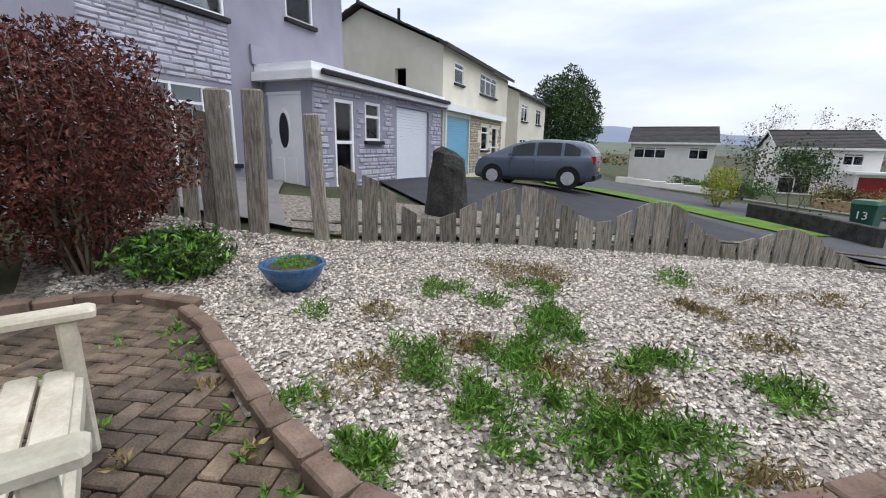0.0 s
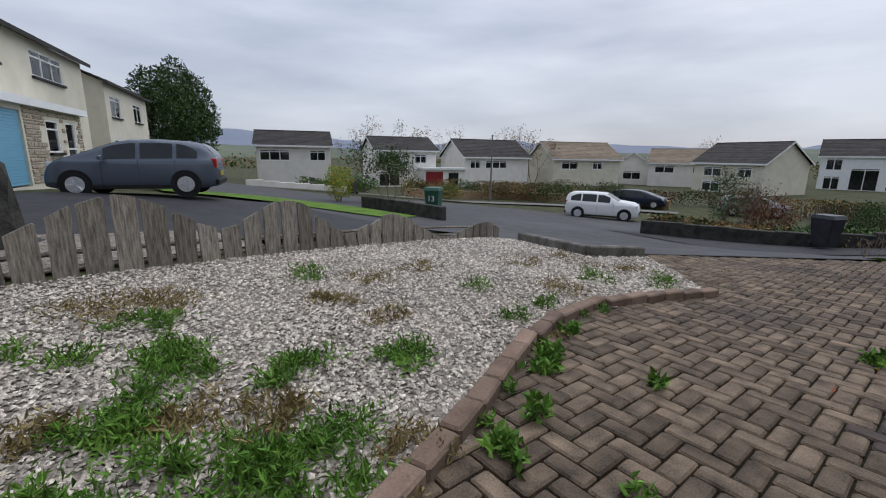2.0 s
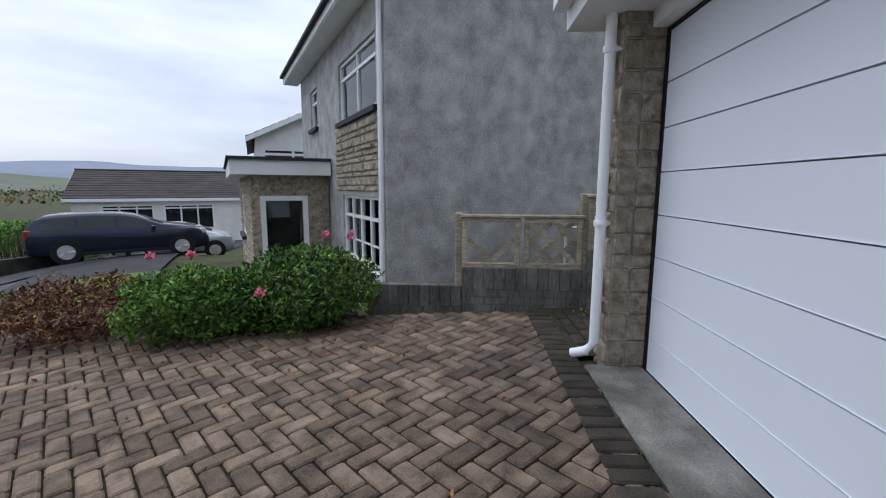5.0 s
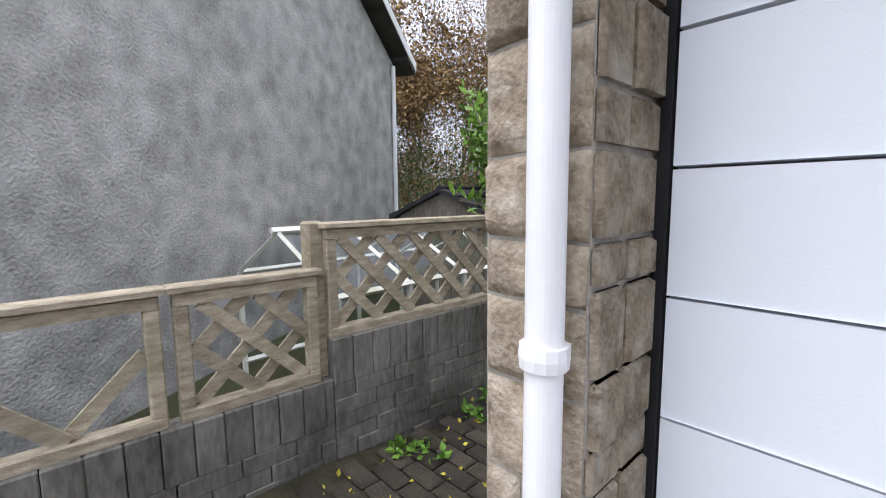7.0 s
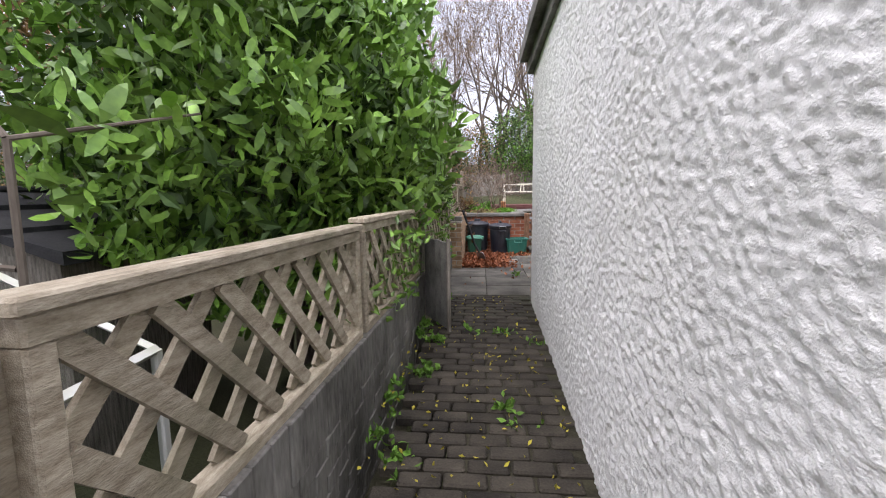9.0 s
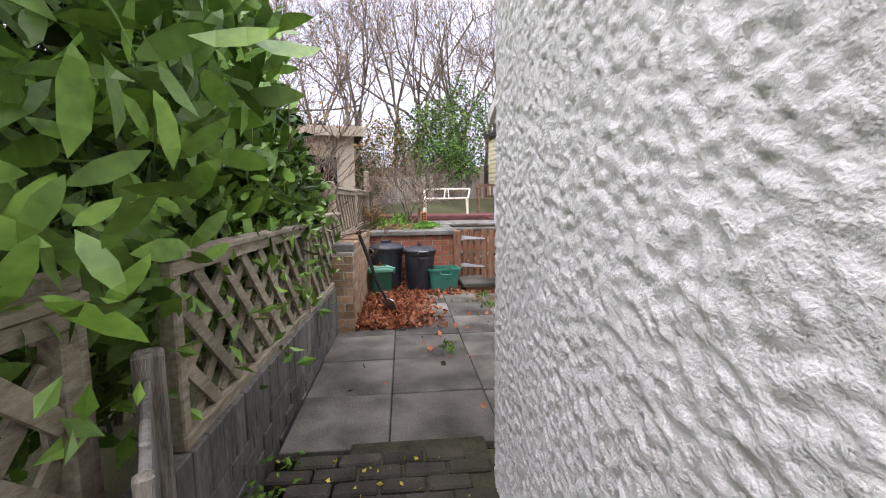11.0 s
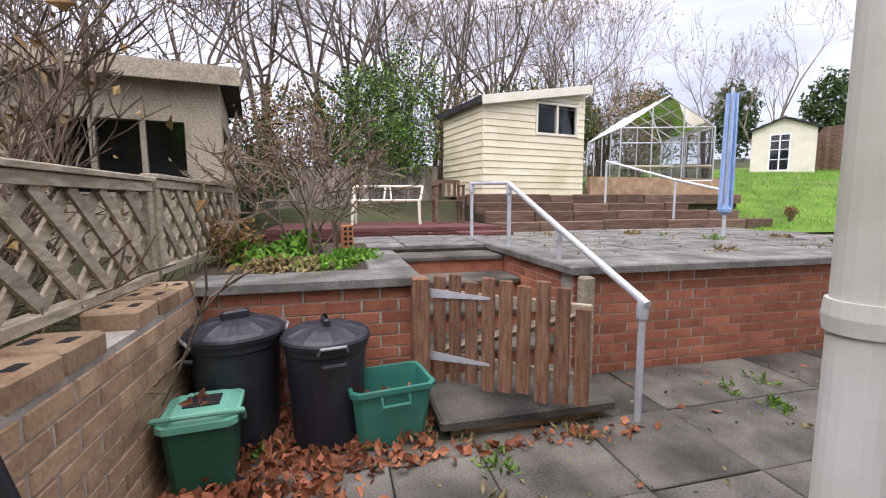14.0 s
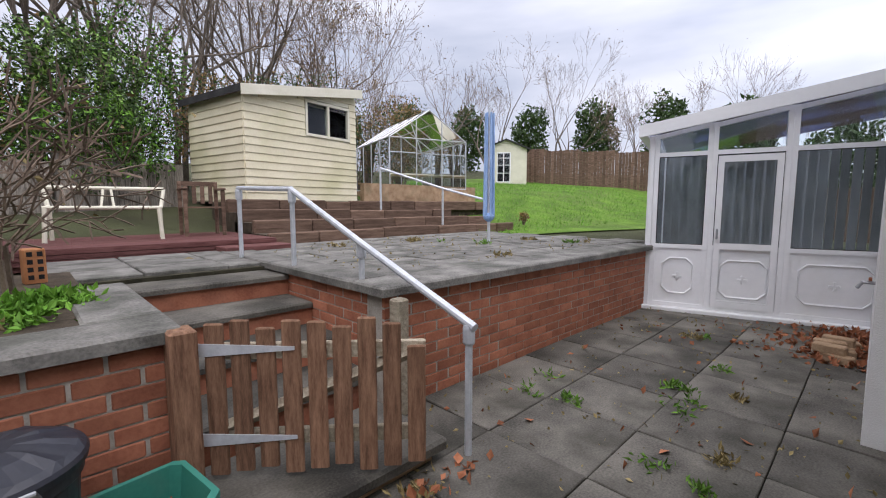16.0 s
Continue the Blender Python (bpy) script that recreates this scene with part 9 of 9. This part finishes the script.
tagged(raw("stained_paver_field", sv2, sf2, M["paver_stained"], drive, smooth=False), kind="stuff")

# dark border course along the garage and straight-laid pavers in the passage
pv, pf = [], []
spots = []
for i in range(int(4.4 / 0.1)):
    spots.append((-1.0 + i * 0.1 + 0.05, -0.30, 90))
for j in range(int(6.25 / 0.1)):
    y = -0.10 + j * 0.1
    for i in range(6):
        x = -1.15 + (i + 0.5 + (0.5 if j % 2 else 0)) * 0.2
        lim = bx(y) + 0.02
        if x - 0.1 < lim or x + 0.1 > 0.09:
            continue
        if y < 0.35 and x > -0.12:
            continue
        spots.append((x, y, 0))
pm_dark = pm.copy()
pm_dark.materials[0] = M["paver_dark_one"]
single_dark = []
for x, y, a in spots:
    m = pose(x, y, ground(x, y) + (0.033 if a else 0.028) + rng.uniform(-.003, .003), rng.uniform(-1.2, 1.2), rng.uniform(-1, 1), a + rng.uniform(-1.5, 1.5))
    if y < 5.3 and len(single_dark) < 300:
        single_dark.append(m)
        continue
    n0 = len(pv)
    pv += [tuple(m @ q) for q in base_v]
    pf += [tuple(n0 + q for q in f) for f in base_f]
passage = structure(box_part("passage_base", (-1.2, -0.25, -0.2), (0.10, 6.12, -0.19), M["joint"]), "dark mossy block paving of the side passage", "passage")
gv = [(x, y, ground(x, y) + 0.012) for y in np.arange(-0.35, 6.2, 0.25) for x in (-1.2, -0.6, 0.06)]
raw("joint_bed", [tuple(map(float, q)) for q in gv], [(3 * i + j, 3 * i + j + 1, 3 * i + j + 4, 3 * i + j + 3) for i in range(len(gv) // 3 - 1) for j in range(2)], M["joint"], passage)
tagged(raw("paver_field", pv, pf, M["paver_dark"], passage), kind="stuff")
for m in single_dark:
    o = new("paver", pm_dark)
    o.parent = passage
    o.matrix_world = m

# patio slabs
patio = scene.objects["patio_base"]
sizes = {}
xs = [-0.96, -0.42, 0.17, 0.62, 1.25, 1.85, 2.45, 3.05, 3.65, 4.25, 4.85, 5.45, 6.1]
ys = [6.12, 6.72, 7.32, 7.92, 8.5, 9.1, 9.7, 10.28]
for j, (y0, y1) in enumerate(zip(ys, ys[1:])):
    for i, (x0, x1) in enumerate(zip(xs, xs[1:])):
        if x0 > 0.5 and y1 < 8.0 or x0 > 2.8 and y1 < 8.1:
            continue
        key = (round(x1 - x0, 2), round(y1 - y0, 2))
        if key not in sizes:
            bm = bm_new()
            soft_box(bm, (-key[0] / 2 + 0.003, -key[1] / 2 + 0.003, -0.045), (key[0] / 2 - 0.003, key[1] / 2 - 0.003, 0), 0.005)
            me = bpy.data.meshes.new("slab")
            bmesh.ops.recalc_face_normals(bm, faces=bm.faces)
            bm.to_mesh(me)
            bm.free()
            me.materials.append(M["slab"])
            sizes[key] = me
        o = new("slab", sizes[key])
        o.parent = patio
        o.matrix_world = pose((x0 + x1) / 2, (y0 + y1) / 2, 0.15 + rng.uniform(-.004, .004), rng.uniform(-.4, .4), rng.uniform(-.4, .4), 0)
terrace = scene.objects["terrace_base"]
path = scene.objects["path_base"]
bm = bm_new()
soft_box(bm, (-0.294, -0.222, -0.04), (0.294, 0.222, 0), 0.008)
first = part("slab", bm, M["coping"], terrace)
first.matrix_world = pose(2.1, 10.85, 0.93)
for j in range(7):
    for i in range(8):
        if i == j == 0:
            continue
        o = new("slab", first.data)
        o.parent = terrace
        o.matrix_world = pose(2.1 + i * 0.6 - (0.25 if j % 2 else 0) * (i > 0), 10.85 + j * 0.455, 0.93 + rng.uniform(-.006, .006), rng.uniform(-.7, .7), rng.uniform(-.7, .7), rng.uniform(-1, 1))
for j in range(3):
    for i in range(3):
        o = new("slab", first.data)
        o.parent = path
        o.matrix_world = pose(0.35 + i * 0.6, 12.3 + j * 0.455, 0.93 + rng.uniform(-.004, .004), 0, 0, rng.uniform(-1, 1))

# bricks
brick_face(tw1, pose(-0.80, 10.225, 0), 1.20, 0.13, 10, M["brick"])
brick_face(tw2, pose(1.58, 10.325, 0, 0, 0, math.degrees(-0.022)), 4.15, 0.13, 10, M["brick"])
brick_face(tw3, pose(1.58, 13.15, 0, 0, 0, -90), 2.65, 0.13, 10, M["brick"])
brick_face(bw, pose(-0.80, 8.07, 0, 0, 0, 90), 2.10, 0.13, 10, M["brick_old"])
brick_face(bw, pose(-0.985, 8.07, 0), 0.185, 0.13, 10, M["brick_old"])

rl = np.random.RandomState(31)
tagged(leaf_mesh("drive_litter", [(x, y, ground(x, y) + 0.026) for x, y in [(-0.9 + abs(rl.normal(0, 0.7)), rl.uniform(-6.0, -1.2)) for _ in range(420)] + [(rl.uniform(-1, 5), rl.uniform(-6, -0.6)) for _ in range(160)]], 0.035, M["leaf_fallen"], None, 0.6, 32, 0.1), "scattered dead leaves and twigs on the drive", "leaves", kind="stuff")

rl = np.random.RandomState(33)
tagged(leaf_mesh("patio_litter", [(float(x), float(y), 0.158) for x, y in zip(rl.uniform(0.3, 5.7, 520), rl.uniform(7.9, 10.2, 520))] + [(float(x), float(y), 0.936) for x, y in zip(rl.uniform(1.9, 5.8, 380), rl.uniform(10.7, 13.4, 380))], 0.032, M["leaf_dry"], None, 0.6, 34, 0.1), "scattered dead leaves, moss and bits on the paving", "leaves", kind="stuff")
tagged(leaf_mesh("passage_litter", [(float(x), float(y), ground(float(x), float(y)) + 0.034) for x, y in zip(rl.uniform(-1.05, 0.0, 420), rl.uniform(0.0, 6.0, 420))], 0.03, M["leaf_yellow"], None, 0.6, 35, 0.1), "small yellowed leaves on the passage paving", "leaves", kind="stuff")

# bare leggy shoots standing clear of the laurel
shoots = thing("laurel_shoot", pose(-1.75, 2.35, 0.0), "leggy brown laurel shoot with a few leaves above the trellis", "shrub")
segs = [(Vector((0, 0, -0.4)), Vector((0.02, 0.0, 1.45)), 0.012, 0.010), (Vector((0.02, 0, 1.45)), Vector((-0.55, 0.15, 1.95)), 0.010, 0.005), (Vector((0.02, 0, 1.45)), Vector((0.30, 0.4, 1.58)), 0.008, 0.004), (Vector((-0.55, 0.15, 1.95)), Vector((-0.8, 0.2, 2.35)), 0.008, 0.004), (Vector((0, 0, 1.1)), Vector((-0.5, -0.2, 1.2)), 0.010, 0.005)]
sticks("branchwork", segs, M["bark"], shoots, 6)
rl = np.random.RandomState(41)
tips = [tuple(a.lerp(b, float(rl.uniform(0.3, 1.0))) + Vector(rl.normal(0, 0.05, 3).tolist())) for a, b, _, _ in segs[1:] for _ in range(26)]
leaf_mesh("foliage", tips, 0.13, M["laurel"], shoots, 0.33, 42, 0.7, broad=True)
rb = random.Random(43)
for i in range(7):
    o = box_part("loose_brick", (-0.107, -0.05, 0.0), (0.107, 0.05, 0.065), M["brick_old"], r=0.008)
    o.matrix_world = pose(4.75 + 0.17 * (i % 4) + rb.uniform(-.03, .03), 8.36 + 0.05 * (i // 4) + rb.uniform(-.03, .03), 0.152 + 0.066 * (i // 4), 0, 0, rb.uniform(60, 110))
    tagged(o, "old weathered brick lying in a pile by the wall", "brick", "loose bricks beside the sun room")
